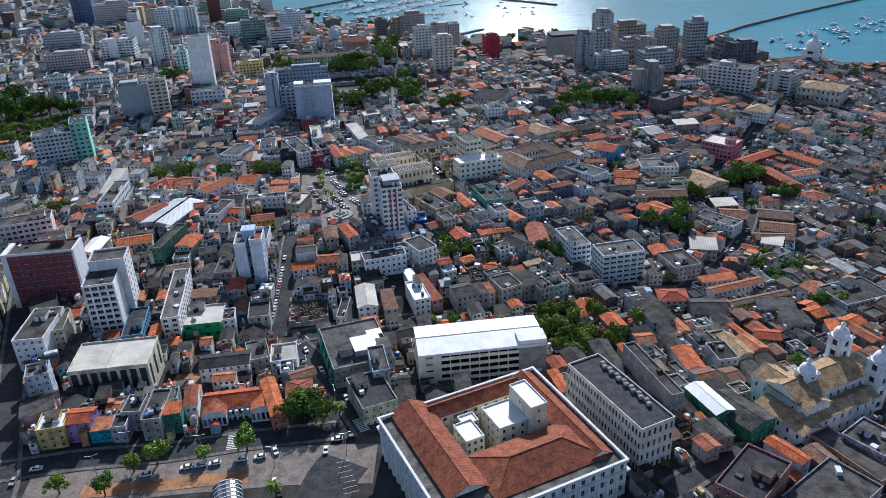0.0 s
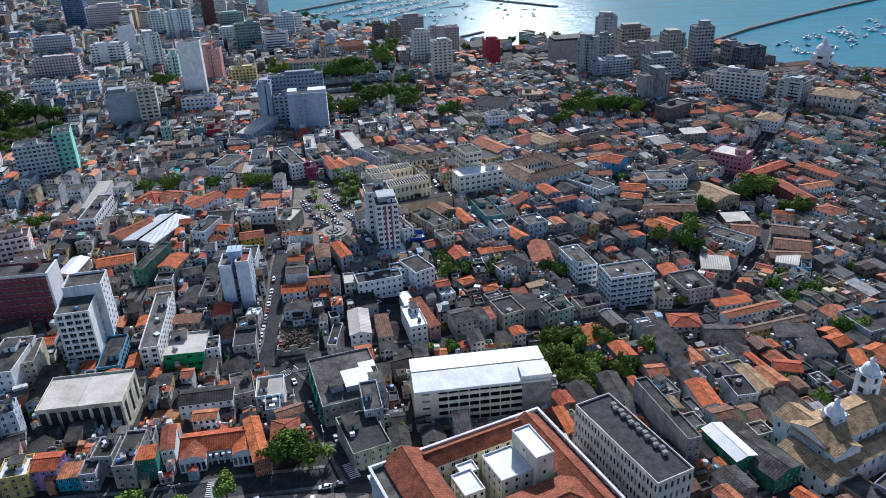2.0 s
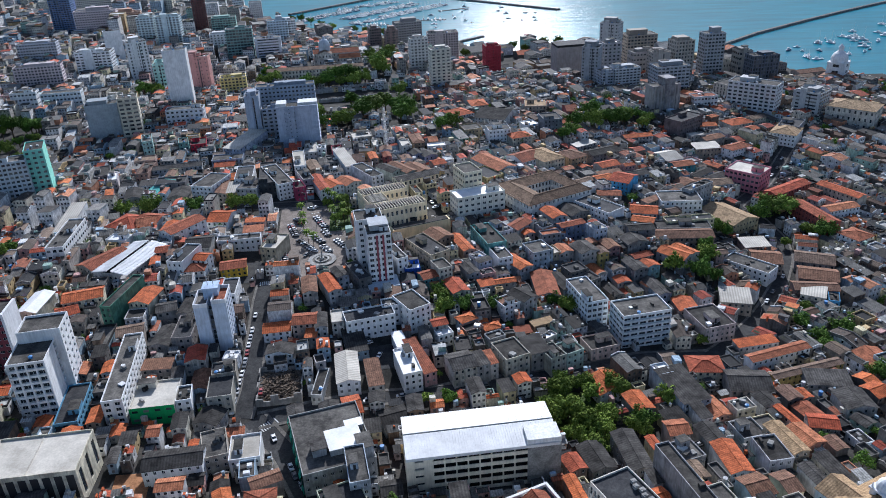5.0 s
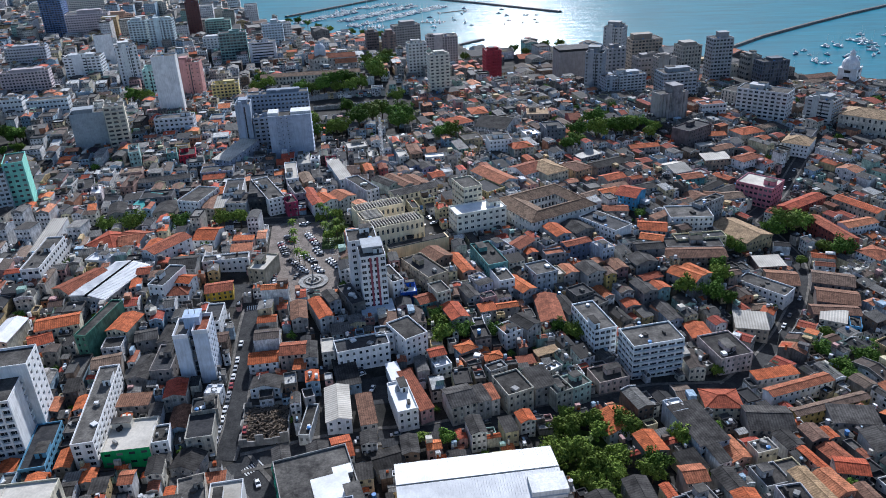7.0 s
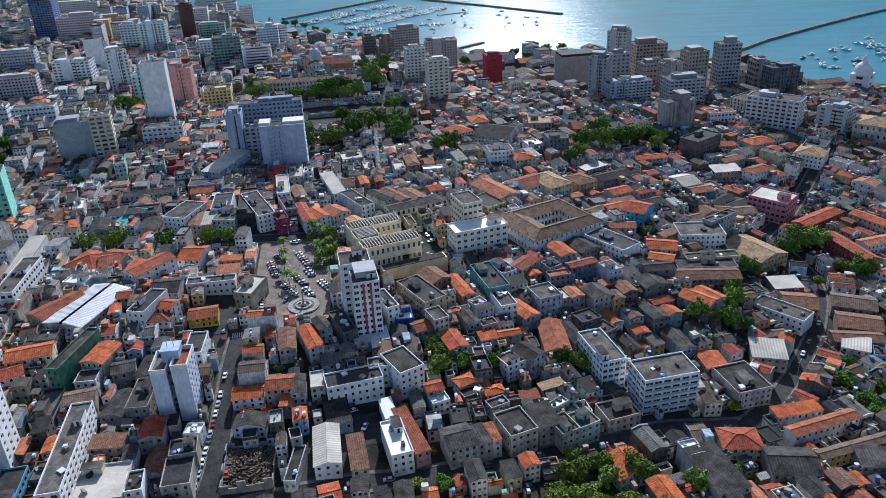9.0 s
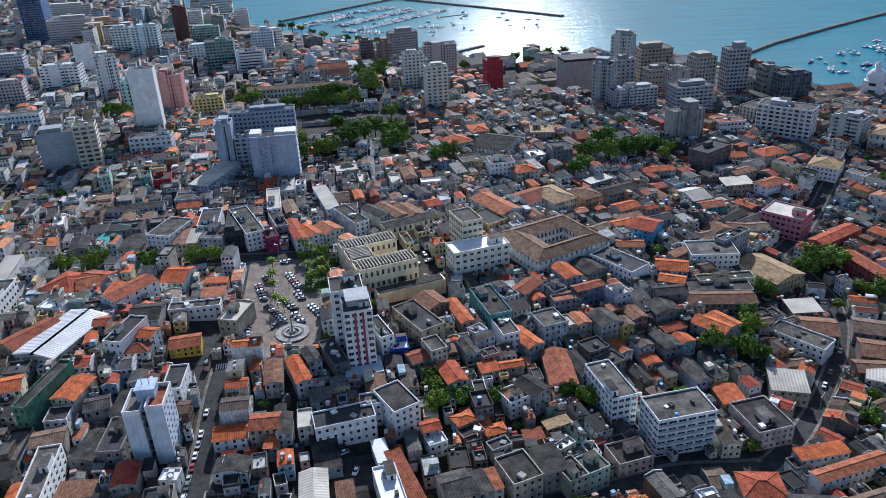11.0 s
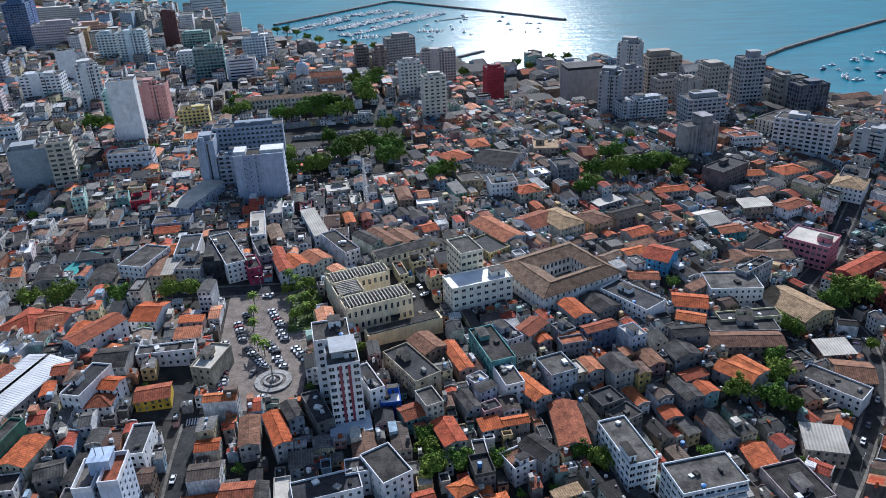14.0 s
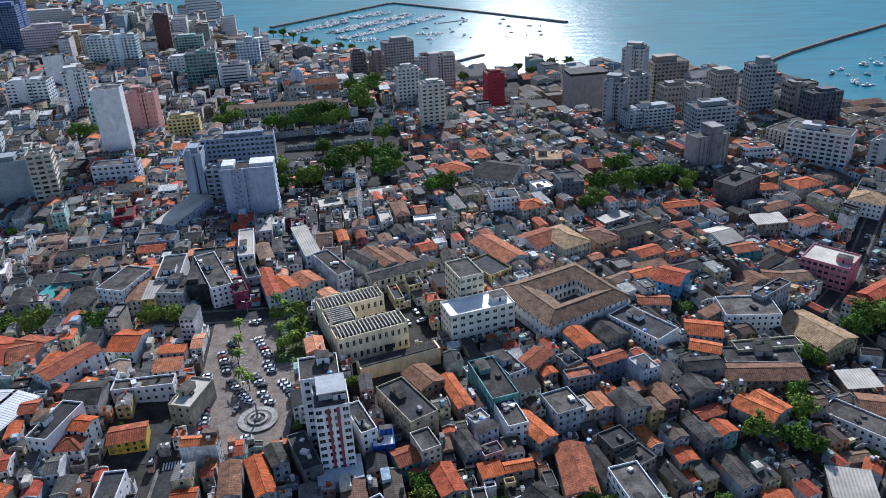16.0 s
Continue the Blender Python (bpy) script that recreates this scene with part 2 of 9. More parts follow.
def steps(lo, hi, fine_lo, fine_hi, fine):
    a = list(np.arange(fine_lo, fine_hi + 0.1, fine))
    out, v, s = [], fine_lo, fine
    while v > lo:
        s *= 1.35
        v -= s
        out.append(max(v, lo))
    up, v, s = [], a[-1], fine
    while v < hi:
        s *= 1.35
        v += s
        up.append(min(v, hi))
    return np.array(out[::-1] + a + up)


gx, gy = steps(-4500, 4500, -480, 440, 5.0), steps(-2500, 4500, 130, 1260, 5.0)
GX, GY = np.meshgrid(gx, gy)
GZ = lie(GX.ravel(), GY.ravel())
me = bpy.data.meshes.new("ground")
nx, ny = len(gx), len(gy)
quads = [(j * nx + i, j * nx + i + 1, (j + 1) * nx + i + 1, (j + 1) * nx + i) for j in range(ny - 1) for i in range(nx - 1)]
me.from_pydata(np.c_[GX.ravel(), GY.ravel(), GZ].tolist(), [], quads)
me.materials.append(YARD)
me.polygons.foreach_set("use_smooth", [True] * len(quads))
tagged(new("ground", me), "stained grey-brown yards and lanes with the gaps' shade in their colour", "ground", kind="structure")

# the bay
n = Nodes("sea_water")
swell = n.noise(0.035, 3, (0.55, 1.9, 1), 0.55)
ripple = n.noise(0.22, 3, (0.6, 1.6, 1))
both = n.node("ShaderNodeMath")
both.operation = "MULTIPLY_ADD"
n.link(swell, both.inputs[0])
both.inputs[1].default_value = 2.2
n.link(ripple, both.inputs[2])
deep_tone = n.mix((0.001, 0.108, 0.165), (0.002, 0.178, 0.235), n.noise(0.0045, 3))
streak = n.ramp(n.noise(0.02, 4, (0.5, 2.4, 1), 0.7), [(0.36, grey(0.8)), (0.66, grey(1.18))])
WATER = n.finish(n.mix(deep_tone, streak, 1.0, "MULTIPLY"), 0.6, both.outputs[0], 0.3, 1.0, spec=0.0)
gloss = n.node("ShaderNodeBsdfGlossy", Roughness=0.295)
gloss.distribution = "BECKMANN"
n.link(n.t.nodes["Bump"].outputs[0], gloss.inputs["Normal"])
blend = n.node("ShaderNodeMixShader", Fac=0.14)
n.link(n.bsdf.outputs[0], blend.inputs[1])
n.link(gloss.outputs[0], blend.inputs[2])
n.link(blend.outputs[0], n.t.nodes["Material Output"].inputs["Surface"])
sea = Mesh()
sea.face([(-4500, 600, 0), (4500, 600, 0), (4500, 4600, 0), (-4500, 4600, 0)])
thing("water", sea, [WATER], Matrix(), "turquoise bay with small waves and sun glitter", "water", kind="structure")

# ---- what is built over: a map of taken ground, one cell a metre ----
MX0, MY0, MX1, MY1 = -1100, 120, 560, 1750
TAKEN = np.zeros((MY1 - MY0, MX1 - MX0), bool)


def cells(x, y, w, d, rot, grow=0.0):
    """Rows and columns of the map under a turned rectangle."""
    r = radians(rot)
    a, b = w / 2 + grow, d / 2 + grow
    s = np.arange(-a, a + 0.01, 0.7)
    t = np.arange(-b, b + 0.01, 0.7)
    S, T = np.meshgrid(s, t)
    X = (x + S * math.cos(r) - T * math.sin(r) - MX0).astype(int).ravel()
    Y = (y + S * math.sin(r) + T * math.cos(r) - MY0).astype(int).ravel()
    ok = (X >= 0) & (Y >= 0) & (X < TAKEN.shape[1]) & (Y < TAKEN.shape[0])
    return Y[ok], X[ok]


def take(x, y, w, d, rot, grow=0.0):
    TAKEN[cells(x, y, w, d, rot, grow)] = True


def free(x, y, w, d, rot):
    c = cells(x, y, w, d, rot, -0.4)
    return len(c[0]) > 0 and not TAKEN[c].any()


# ---- streets ----
def ribbon(name, pts, width, mat, lift, label, kind="structure", offset=0.0, reserve=1.0):
    """A strip of paving that follows a line of points over the ground."""
    line = []
    for (x0, y0), (x1, y1) in zip(pts, pts[1:]):
        k = max(1, int(math.hypot(x1 - x0, y1 - y0) / 3))
        line += [(x0 + (x1 - x0) * i / k, y0 + (y1 - y0) * i / k) for i in range(k)]
    line.append(pts[-1])
    for _ in range(6):
        line = [line[0]] + [tuple((np.array(a) + 2 * np.array(b) + np.array(c)) / 4) for a, b, c in zip(line, line[1:], line[2:])] + [line[-1]]
    mesh = Mesh()
    rows = []
    for i, (x, y) in enumerate(line):
        a, b = line[max(0, i - 1)], line[min(len(line) - 1, i + 1)]
        l = math.hypot(b[0] - a[0], b[1] - a[1]) or 1
        sx, sy = (b[1] - a[1]) / l, -(b[0] - a[0]) / l
        row = []
        for k in range(5):
            o = offset + width * (k / 4 - 0.5)
            px, py = x + sx * o, y + sy * o
            row.append((px, py, land(px, py) + lift))
        rows.append(row)
        if reserve:
            take(x, y, width + 2 * reserve, width + 2 * reserve, math.degrees(math.atan2(sy, sx)))
    for a, b in zip(rows, rows[1:]):
        for k in range(4):
            mesh.face([a[k], a[k + 1], b[k + 1], b[k]])
        mesh.face([(a[0][0], a[0][1], a[0][2] - 0.4), a[0], b[0], (b[0][0], b[0][1], b[0][2] - 0.4)])
        mesh.face([a[4], (a[4][0], a[4][1], a[4][2] - 0.4), (b[4][0], b[4][1], b[4][2] - 0.4), b[4]])
    return thing(name, mesh, [mat], Matrix(), label, name, kind=kind)


STREETS = []


def street(pts, width, walk=1.6):
    STREETS.append((pts, width / 2 + walk))
    ribbon("road", pts, width, ASPHALT, 0.16, "worn dark asphalt street between the houses", reserve=walk)
    for side in (-1, 1):
        ribbon("pavement", pts, walk, PAVING, 0.3, "narrow concrete pavement beside the street", offset=side * (width + walk) / 2, reserve=0)


STREET_A = [(-100, 303), (-100, 319), (-106, 350), (-112, 385), (-114, 402)]
street(STREET_A, 7.4, 1.2)
STREET_B = [(-93, 302), (-66, 311), (-49, 317), (-23, 321), (9, 330), (47, 344), (71, 354), (105, 358)]
street(STREET_B, 7)
street([(-44, 222), (-62, 255), (-77, 283), (-95, 303)], 9)
street([(-300, 190), (-174, 199), (-146, 206), (-111, 213), (-81, 220), (-56, 224)], 9)
street([(-160, 150), (-168, 190), (-186, 224), (-211, 270), (-240, 330), (-262, 380), (-330, 440)], 9)
street([(105, 358), (123, 375), (147, 409), (164, 435), (178, 465), (184, 490), (178, 515), (165, 526), (197, 565), (229, 613), (258, 658)], 6.5, 1.2)
ribbon("road", [(176, 537), (197, 565), (229, 613), (258, 658)], 11, ASPHALT, 0.2, "wide dark asphalt street climbing between the houses", reserve=0.8)
street([(-420, 470), (-300, 488), (-231, 494), (-178, 499), (-128, 501), (-97, 505), (-80, 520)], 9)
street([(60, 190), (93, 214), (120, 232), (154, 244), (230, 262)], 7)


# ---- houses and towers ----
def facade(mesh, p, u, length, z0, z1, cols, floors, ww=1.2, wh=1.3, deep=0.22, foot=0.0, wall=0, pane=1, holes=None, skip=None, band=None):
    """One wall from p along the unit way u, with a grid of recessed windows; holes collects their places when the panes are parts of their own."""
    n = (u[1], -u[0])

    def at(s, z, back=0.0):
        return (p[0] + u[0] * s - n[0] * back, p[1] + u[1] * s - n[1] * back, z)

    if cols < 1 or floors < 1:
        mesh.face([at(0, z0 - foot), at(length, z0 - foot), at(length, z1), at(0, z1)], wall)
        return
    pitch, storey = length / cols, (z1 - z0) / floors
    ww, wh = min(ww, pitch * 0.8), min(wh, storey * 0.75)
    zs = [z0 - foot]
    for k in range(floors):
        sill = z0 + storey * k + (storey - wh) * 0.55
        zs += [sill, sill + wh]
    zs.append(z1)
    for r in range(len(zs) - 1):
        a, b = zs[r], zs[r + 1]
        if r % 2 == 0:
            mesh.face([at(0, a), at(length, a), at(length, b), at(0, b)], wall)
            continue
        mark = 0.0
        for c in range(cols):
            s0 = pitch * c + (pitch - ww) / 2
            s1 = s0 + ww
            if skip and skip(c, r // 2):
                continue
            mesh.face([at(mark, a), at(s0, a), at(s0, b), at(mark, b)], wall)
            mesh.face([at(s0, a), at(s1, a), at(s1, a, deep), at(s0, a, deep)], wall)
            mesh.face([at(s0, b, deep), at(s1, b, deep), at(s1, b), at(s0, b)], wall)
            mesh.face([at(s0, a), at(s0, a, deep), at(s0, b, deep), at(s0, b)], wall)
            mesh.face([at(s1, a, deep), at(s1, a), at(s1, b), at(s1, b, deep)], wall)
            if holes is None:
                mesh.face([at(s0, a, deep), at(s1, a, deep), at(s1, b, deep), at(s0, b, deep)], pane)
            else:
                x, y, z = at((s0 + s1) / 2, a, deep)
                holes.append((x, y, z, math.degrees(math.atan2(u[1], u[0])), ww, wh))
            mark = s1
        mesh.face([at(mark, a), at(length, a), at(length, b), at(mark, b)], wall)


WINDOWS = {}


def window_mesh(ww, wh):
    """A framed window with a middle bar; its foot's middle is the origin and it looks along -y."""
    key = (round(ww, 1), round(wh, 1))
    if key not in WINDOWS:
        w, h, b = ww / 2, wh, 0.07
        m = Mesh()
        for x0, x1, z0, z1 in ((-w, w, 0, b), (-w, w, h - b, h), (-w, -w + b, b, h - b), (w - b, w, b, h - b), (-b / 2, b / 2, b, h - b)):
            m.box(x0, x1, -0.08, 0.0, z0, z1, 0)
        m.face([(-w, -0.02, 0), (0, -0.02, 0), (0, -0.02, h), (-w, -0.02, h)], 1)
        m.face([(0, -0.02, 0), (w, -0.02, 0), (w, -0.02, h), (0, -0.02, h)], 1)
        WINDOWS[key] = m.data("window", [TRIM, GLASS])
    return WINDOWS[key]


def flat_roof(w, d, h, rim=0.6, thick=0.25):
    """A deck inside a parapet; slot 0 deck, slot 1 parapet."""
    m = Mesh()
    a, b = w / 2, d / 2
    m.face([(-a + thick, -b + thick, h), (a - thick, -b + thick, h), (a - thick, b - thick, h), (-a + thick, b - thick, h)], 0)
    e = 0.05
    for x0, x1, y0, y1 in ((-a - e, a + e, -b - e, -b + thick), (-a - e, a + e, b - thick, b + e), (-a - e, -a + thick, -b + thick, b - thick), (a - thick, a + e, -b + thick, b - thick)):
        m.box(x0, x1, y0, y1, h - 0.25, h + rim, 1, True)
    return m


def gable_roof(w, d, h, rise, along_x, over=0.4, thick=0.14):
    """Two slopes with eaves, verges, a ridge roll and gable walls; slot 0 covering, slot 1 wall."""
    m = Mesh()
    a, b = w / 2, d / 2
    turn = (lambda x, y, z: (x, y, z)) if along_x else (lambda x, y, z: (-y, x, z))
    if not along_x:
        a, b = b, a
    A, B = a + over, b + over
    drop = rise * over / b
    ridge = h + rise
    for s in (-1, 1):
        lo0, lo1 = (-A, s * B, h - drop), (A, s * B, h - drop)
        hi0, hi1 = (-A, 0, ridge), (A, 0, ridge)
        up = lambda p: turn(p[0], p[1], p[2] + thick)
        dn = lambda p: turn(*p)
        q = [lo0, lo1, hi1, hi0] if s < 0 else [lo1, lo0, hi0, hi1]
        m.face([up(p) for p in q], 0)
        m.face([dn(p) for p in reversed(q)], 0)
        m.face([dn(q[0]), dn(q[1]), up(q[1]), up(q[0])], 0)
        m.face([dn(q[1]), dn(q[2]), up(q[2]), up(q[1])], 0)
        m.face([dn(q[3]), dn(q[0]), up(q[0]), up(q[3])], 0)
        m.face([turn(s * a, -b * s, h), turn(s * a, b * s, h), turn(s * a, 0, ridge)], 1)
    k = 0.14
    p, q = (-A, ridge + thick), (A, ridge + thick)
    m.face([turn(-A, -k, ridge + thick), turn(A, -k, ridge + thick), turn(A, 0, ridge + thick + k), turn(-A, 0, ridge + thick + k)], 0)
    m.face([turn(A, k, ridge + thick), turn(-A, k, ridge + thick), turn(-A, 0, ridge + thick + k), turn(A, 0, ridge + thick + k)], 0)
    return m


def hip_roof(w, d, h, rise, over=0.5, thick=0.14):
    m = Mesh()
    A, B = w / 2 + over, d / 2 + over
    r = max(0.0, A - B) if A > B else 0.0
    q = max(0.0, B - A) if B > A else 0.0
    top = [(-r, -q, h + rise), (r, q, h + rise)] if A > B else [(0, -q, h + rise), (0, q, h + rise)]
    c = [(-A, -B, h), (A, -B, h), (A, B, h), (-A, B, h)]
    if A > B:
        m.face([c[0], c[1], top[1], top[0]])
        m.face([c[1], c[2], top[1]])
        m.face([c[2], c[3], top[0], top[1]])
        m.face([c[3], c[0], top[0]])
    else:
        m.face([c[0], c[1], top[0]])
        m.face([c[1], c[2], top[1], top[0]])
        m.face([c[2], c[3], top[1]])
        m.face([c[3], c[0], top[0], top[1]])
    lo = [(x, y, z - thick) for x, y, z in c]
    for k in range(4):
        m.face([lo[k], lo[(k + 1) % 4], c[(k + 1) % 4], c[k]])
    m.face(lo[::-1])
    for e in (top[0], top[1]):
        for x, y, z in c:
            if (x - e[0]) ** 2 + (y - e[1]) ** 2 <= min((x - t[0]) ** 2 + (y - t[1]) ** 2 for t in top) + 0.01:
                m.bar((x, y, z + 0.03), (e[0], e[1], e[2] + 0.03), 0.11)
    m.bar((top[0][0], top[0][1], h + rise + 0.03), (top[1][0], top[1][1] + 0.01, h + rise + 0.03), 0.12)
    return m


def shed_roof(w, d, h, rise, over=0.3, thick=0.12, ribs=0.0):
    """One slope, low at the front."""
    m = Mesh()
    a, b = w / 2, d / 2
    A, B = a + over, b + over
    s = rise / d
    z = lambda y: h + (y + b) * s
    m.face([(-A, -B, z(-B) + thick), (A, -B, z(-B) + thick), (A, B, z(B) + thick), (-A, B, z(B) + thick)], 0)
    m.face([(-A, B, z(B)), (A, B, z(B)), (A, -B, z(-B)), (-A, -B, z(-B))], 0)
    c = [(-A, -B), (A, -B), (A, B), (-A, B)]
    for k in range(4):
        (x0, y0), (x1, y1) = c[k], c[(k + 1) % 4]
        m.face([(x0, y0, z(y0)), (x1, y1, z(y1)), (x1, y1, z(y1) + thick), (x0, y0, z(y0) + thick)], 0)
    m.face([(a, -b, h), (a, b, h), (a, b, h + rise)], 1)
    m.face([(-a, b, h), (-a, -b, h), (-a, b, h + rise)], 1)
    m.face([(a, b, h), (-a, b, h), (-a, b, h + rise), (a, b, h + rise)], 1)
    return m


def tank_mesh():
    m = Mesh()
    m.prism(0, 0, 0.7, 0.85, 0, 0.9, 10)
    m.prism(0, 0, 0.88, 0.88, 0.9, 1.0, 10)
    m.prism(0, 0, 0.88, 0.15, 1.0, 1.2, 10)
    return m.data("water_tank", [PLASTIC])


TANK = tank_mesh()


def clutter(ob, w, d, h, rng, wall, big=False):
    """Stair house, water tanks and aerials on a flat roof."""
    if w > 6 and d > 7 and rng.random() < 0.75:
        m = Mesh()
        sw, sd, sh = min(w * rng.uniform(0.25, 0.55), 7), min(d * rng.uniform(0.2, 0.45), 7), rng.uniform(2.2, 3.0 if not big else 4.5)
        m.box(-sw / 2, sw / 2, -sd / 2, sd / 2, 0, sh, 0)
        m.box(-sw / 2 - 0.2, sw / 2 + 0.2, -sd / 2 - 0.2, sd / 2 + 0.2, sh, sh + 0.18, 1, True)
        m.box(-0.45, 0.45, -sd / 2 - 0.04, -sd / 2, 0, min(2.0, sh), 2)
        part("stair_house", m, [wall, DECK, DARK], ob, pose(rng.uniform(-0.44, 0.44) * (w - sw), rng.uniform(-0.44, 0.44) * (d - sd), h))
    for _ in range(rng.choice((0, 1, 2, 3))):
        m = Mesh()
        sw, sd, sh = rng.uniform(0.8, 2.6), rng.uniform(0.8, 3.2), rng.uniform(0.4, 1.5)
        m.box(-sw / 2, sw / 2, -sd / 2, sd / 2, 0, sh)
        part("roof_box", m, [rng.choice((DECK, FIBRE, WHITEROOF, CONCRETE))], ob, pose(rng.uniform(-0.42, 0.42) * (w - sw), rng.uniform(-0.42, 0.42) * (d - sd), h, 0, 0, rng.choice((0, 0, 20, 45))))
    if rng.random() < (0.5 if big else 0.07):
        part("water_tank", TANK, [], ob, pose(rng.uniform(-0.3, 0.3) * w, rng.uniform(-0.4, -0.2) * d, h))


def building(x, y, w, d, rot, h, color, roof="flat", mat=None, label="", name="house", category="house", floors=0, cols=None, win=(1.2, 1.3), near=False,
             rise=0.0, z=None, seed=0, bands=0.0, wall=None, rim=0.7, group="", top=True, reserve=True, deep=0.22, foot=6.0):
    """A building on the ground at x, y: w wide along rot, d deep, with windows on all four sides and its roof as a part."""
    rng = random.Random(seed + int(x * 7 + y * 13))
    wall = wall or WALL
    z = land(x, y) if z is None else z
    if reserve:
        take(x, y, w, d, rot, 0.3)
    floors = floors or max(1, round(h / 3.1))
    cw, cd = cols or (max(1, round(w / 3.0)), max(1, round(d / 3.2)))
    m = Mesh()
    a, b = w / 2, d / 2
    holes = [] if near else None
    sides = (((-a, -b), (1, 0), w, cw), ((a, -b), (0, 1), d, cd), ((a, b), (-1, 0), w, cw), ((-a, b), (0, -1), d, cd))
    for k, (p, u, l, c) in enumerate(sides):
        facade(m, p, u, l, 0, h, c, floors, *win, deep, foot, holes=holes if near and k != 2 else None)
    for k in range(1, floors if bands else 0):
        zz = h * k / floors
        for x0, x1, y0, y1 in ((-a - bands, a + bands, -b - bands, -b), (-a - bands, a + bands, b, b + bands), (-a - bands, -a, -b, b), (a, a + bands, -b, b)):
            m.box(x0, x1, y0, y1, zz - 0.12, zz + 0.16, 0, True)
        if bands > 0.3:
            for s in range(1, cw, 3):
                m.box(-a + w * s / cw, -a + w * (s + 1) / cw, -b - 1.2, -b, zz - 0.12, zz + 0.95, 0, True)
    if roof == "flat":
        m.face([(-a, -b, h - 0.1), (a, -b, h - 0.1), (a, b, h - 0.1), (-a, b, h - 0.1)], 0)
    ob = thing(name, m, [wall, GLASS], pose(x, y, z, 0, 0, rot), label, category, group, color=color)
    if holes:
        for hx, hy, hz, r, ww, wh in holes:
            part("window", window_mesh(ww, wh), [], ob, pose(hx, hy, hz, 0, 0, r))
    if roof == "flat":
        part("roof", flat_roof(w, d, h, rim), [mat or DECK, wall], ob)
        if top:
            clutter(ob, w, d, h, rng, wall, h > 18)
    elif roof == "hip":
        part("roof", hip_roof(w, d, h, rise or min(w, d) * 0.16), [mat or TILE], ob)
    elif roof == "shed":
        part("roof", shed_roof(w, d, h, rise or d * 0.08), [mat or FIBRE, wall], ob)
    else:
        part("roof", gable_roof(w, d, h, rise or (d if roof == "gable_x" else w) * 0.14, roof == "gable_x"), [mat or TILE, wall], ob)
    return ob


TEAL = stained("turquoise_sheet", (0.05, 0.3, 0.27), (0.1, 0.42, 0.38), 0.3, 0.6, 0.1)


def hand(x, y, w, d, rot, h, color, roof, mat, label):
    """A house of its own kind in the old town."""
    if len(label.split()) < 4:
        label += " with a plain street front"
    return building(x, y, w, d, rot, h, color, roof, mat, label, near=y < 300, cols=(max(1, round(w / 2.9)), max(1, round(d / 5.5)) if int(abs(x) * 7 + y) % 5 < 2 else 0), name="town_house", category="house",
                    wall=CLEAN if color == WHITE else WALL, win=(1.1, 1.4))


WHITE, CREAM, PALEGREY = (0.8, 0.8, 0.8), (0.76, 0.7, 0.54), (0.46, 0.47, 0.48)


# ---- the large buildings ----


def tower(x, y, w, d, rot, top_z, color, label, **more):
    """A block of flats or offices whose roof lies at the height top_z."""
    z = land(x, y)
    # Distance haze is put into the paint of the far left-hand blocks.
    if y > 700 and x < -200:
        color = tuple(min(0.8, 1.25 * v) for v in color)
    if len(label.split()) < 4:
        label += " with even rows of windows"
    more.setdefault("name", "apartment_building")
    if more["name"] == "apartment_building":
        more.setdefault("wall", CLEAN)
    more.setdefault("category", "building")
    more.setdefault("win", (2.0, 1.55))
    if more.get("floors", 0) >= 6 and more.get("cols", (1, 1))[0] and y > 450:
        more.setdefault("bands", (0.12, 0.35, 0.2, 0.4)[int(abs(x) + y) % 4])
    style = more.pop("style", None)
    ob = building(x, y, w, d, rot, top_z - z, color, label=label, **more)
    if y > 600 and more.get("floors", 0) >= 6 and style != "none" and more.get("roof", "flat") == "flat":
        dress(ob, w, d, top_z - z, more["floors"], (more.get("cols") or (max(1, round(w / 3.0)), 1))[0], style or STYLES[int(abs(x) * 3 + y) % len(STYLES)], more.get("wall", CLEAN))
    return ob


STYLES = ("balcony", "ribs", "shaft", "loggia")


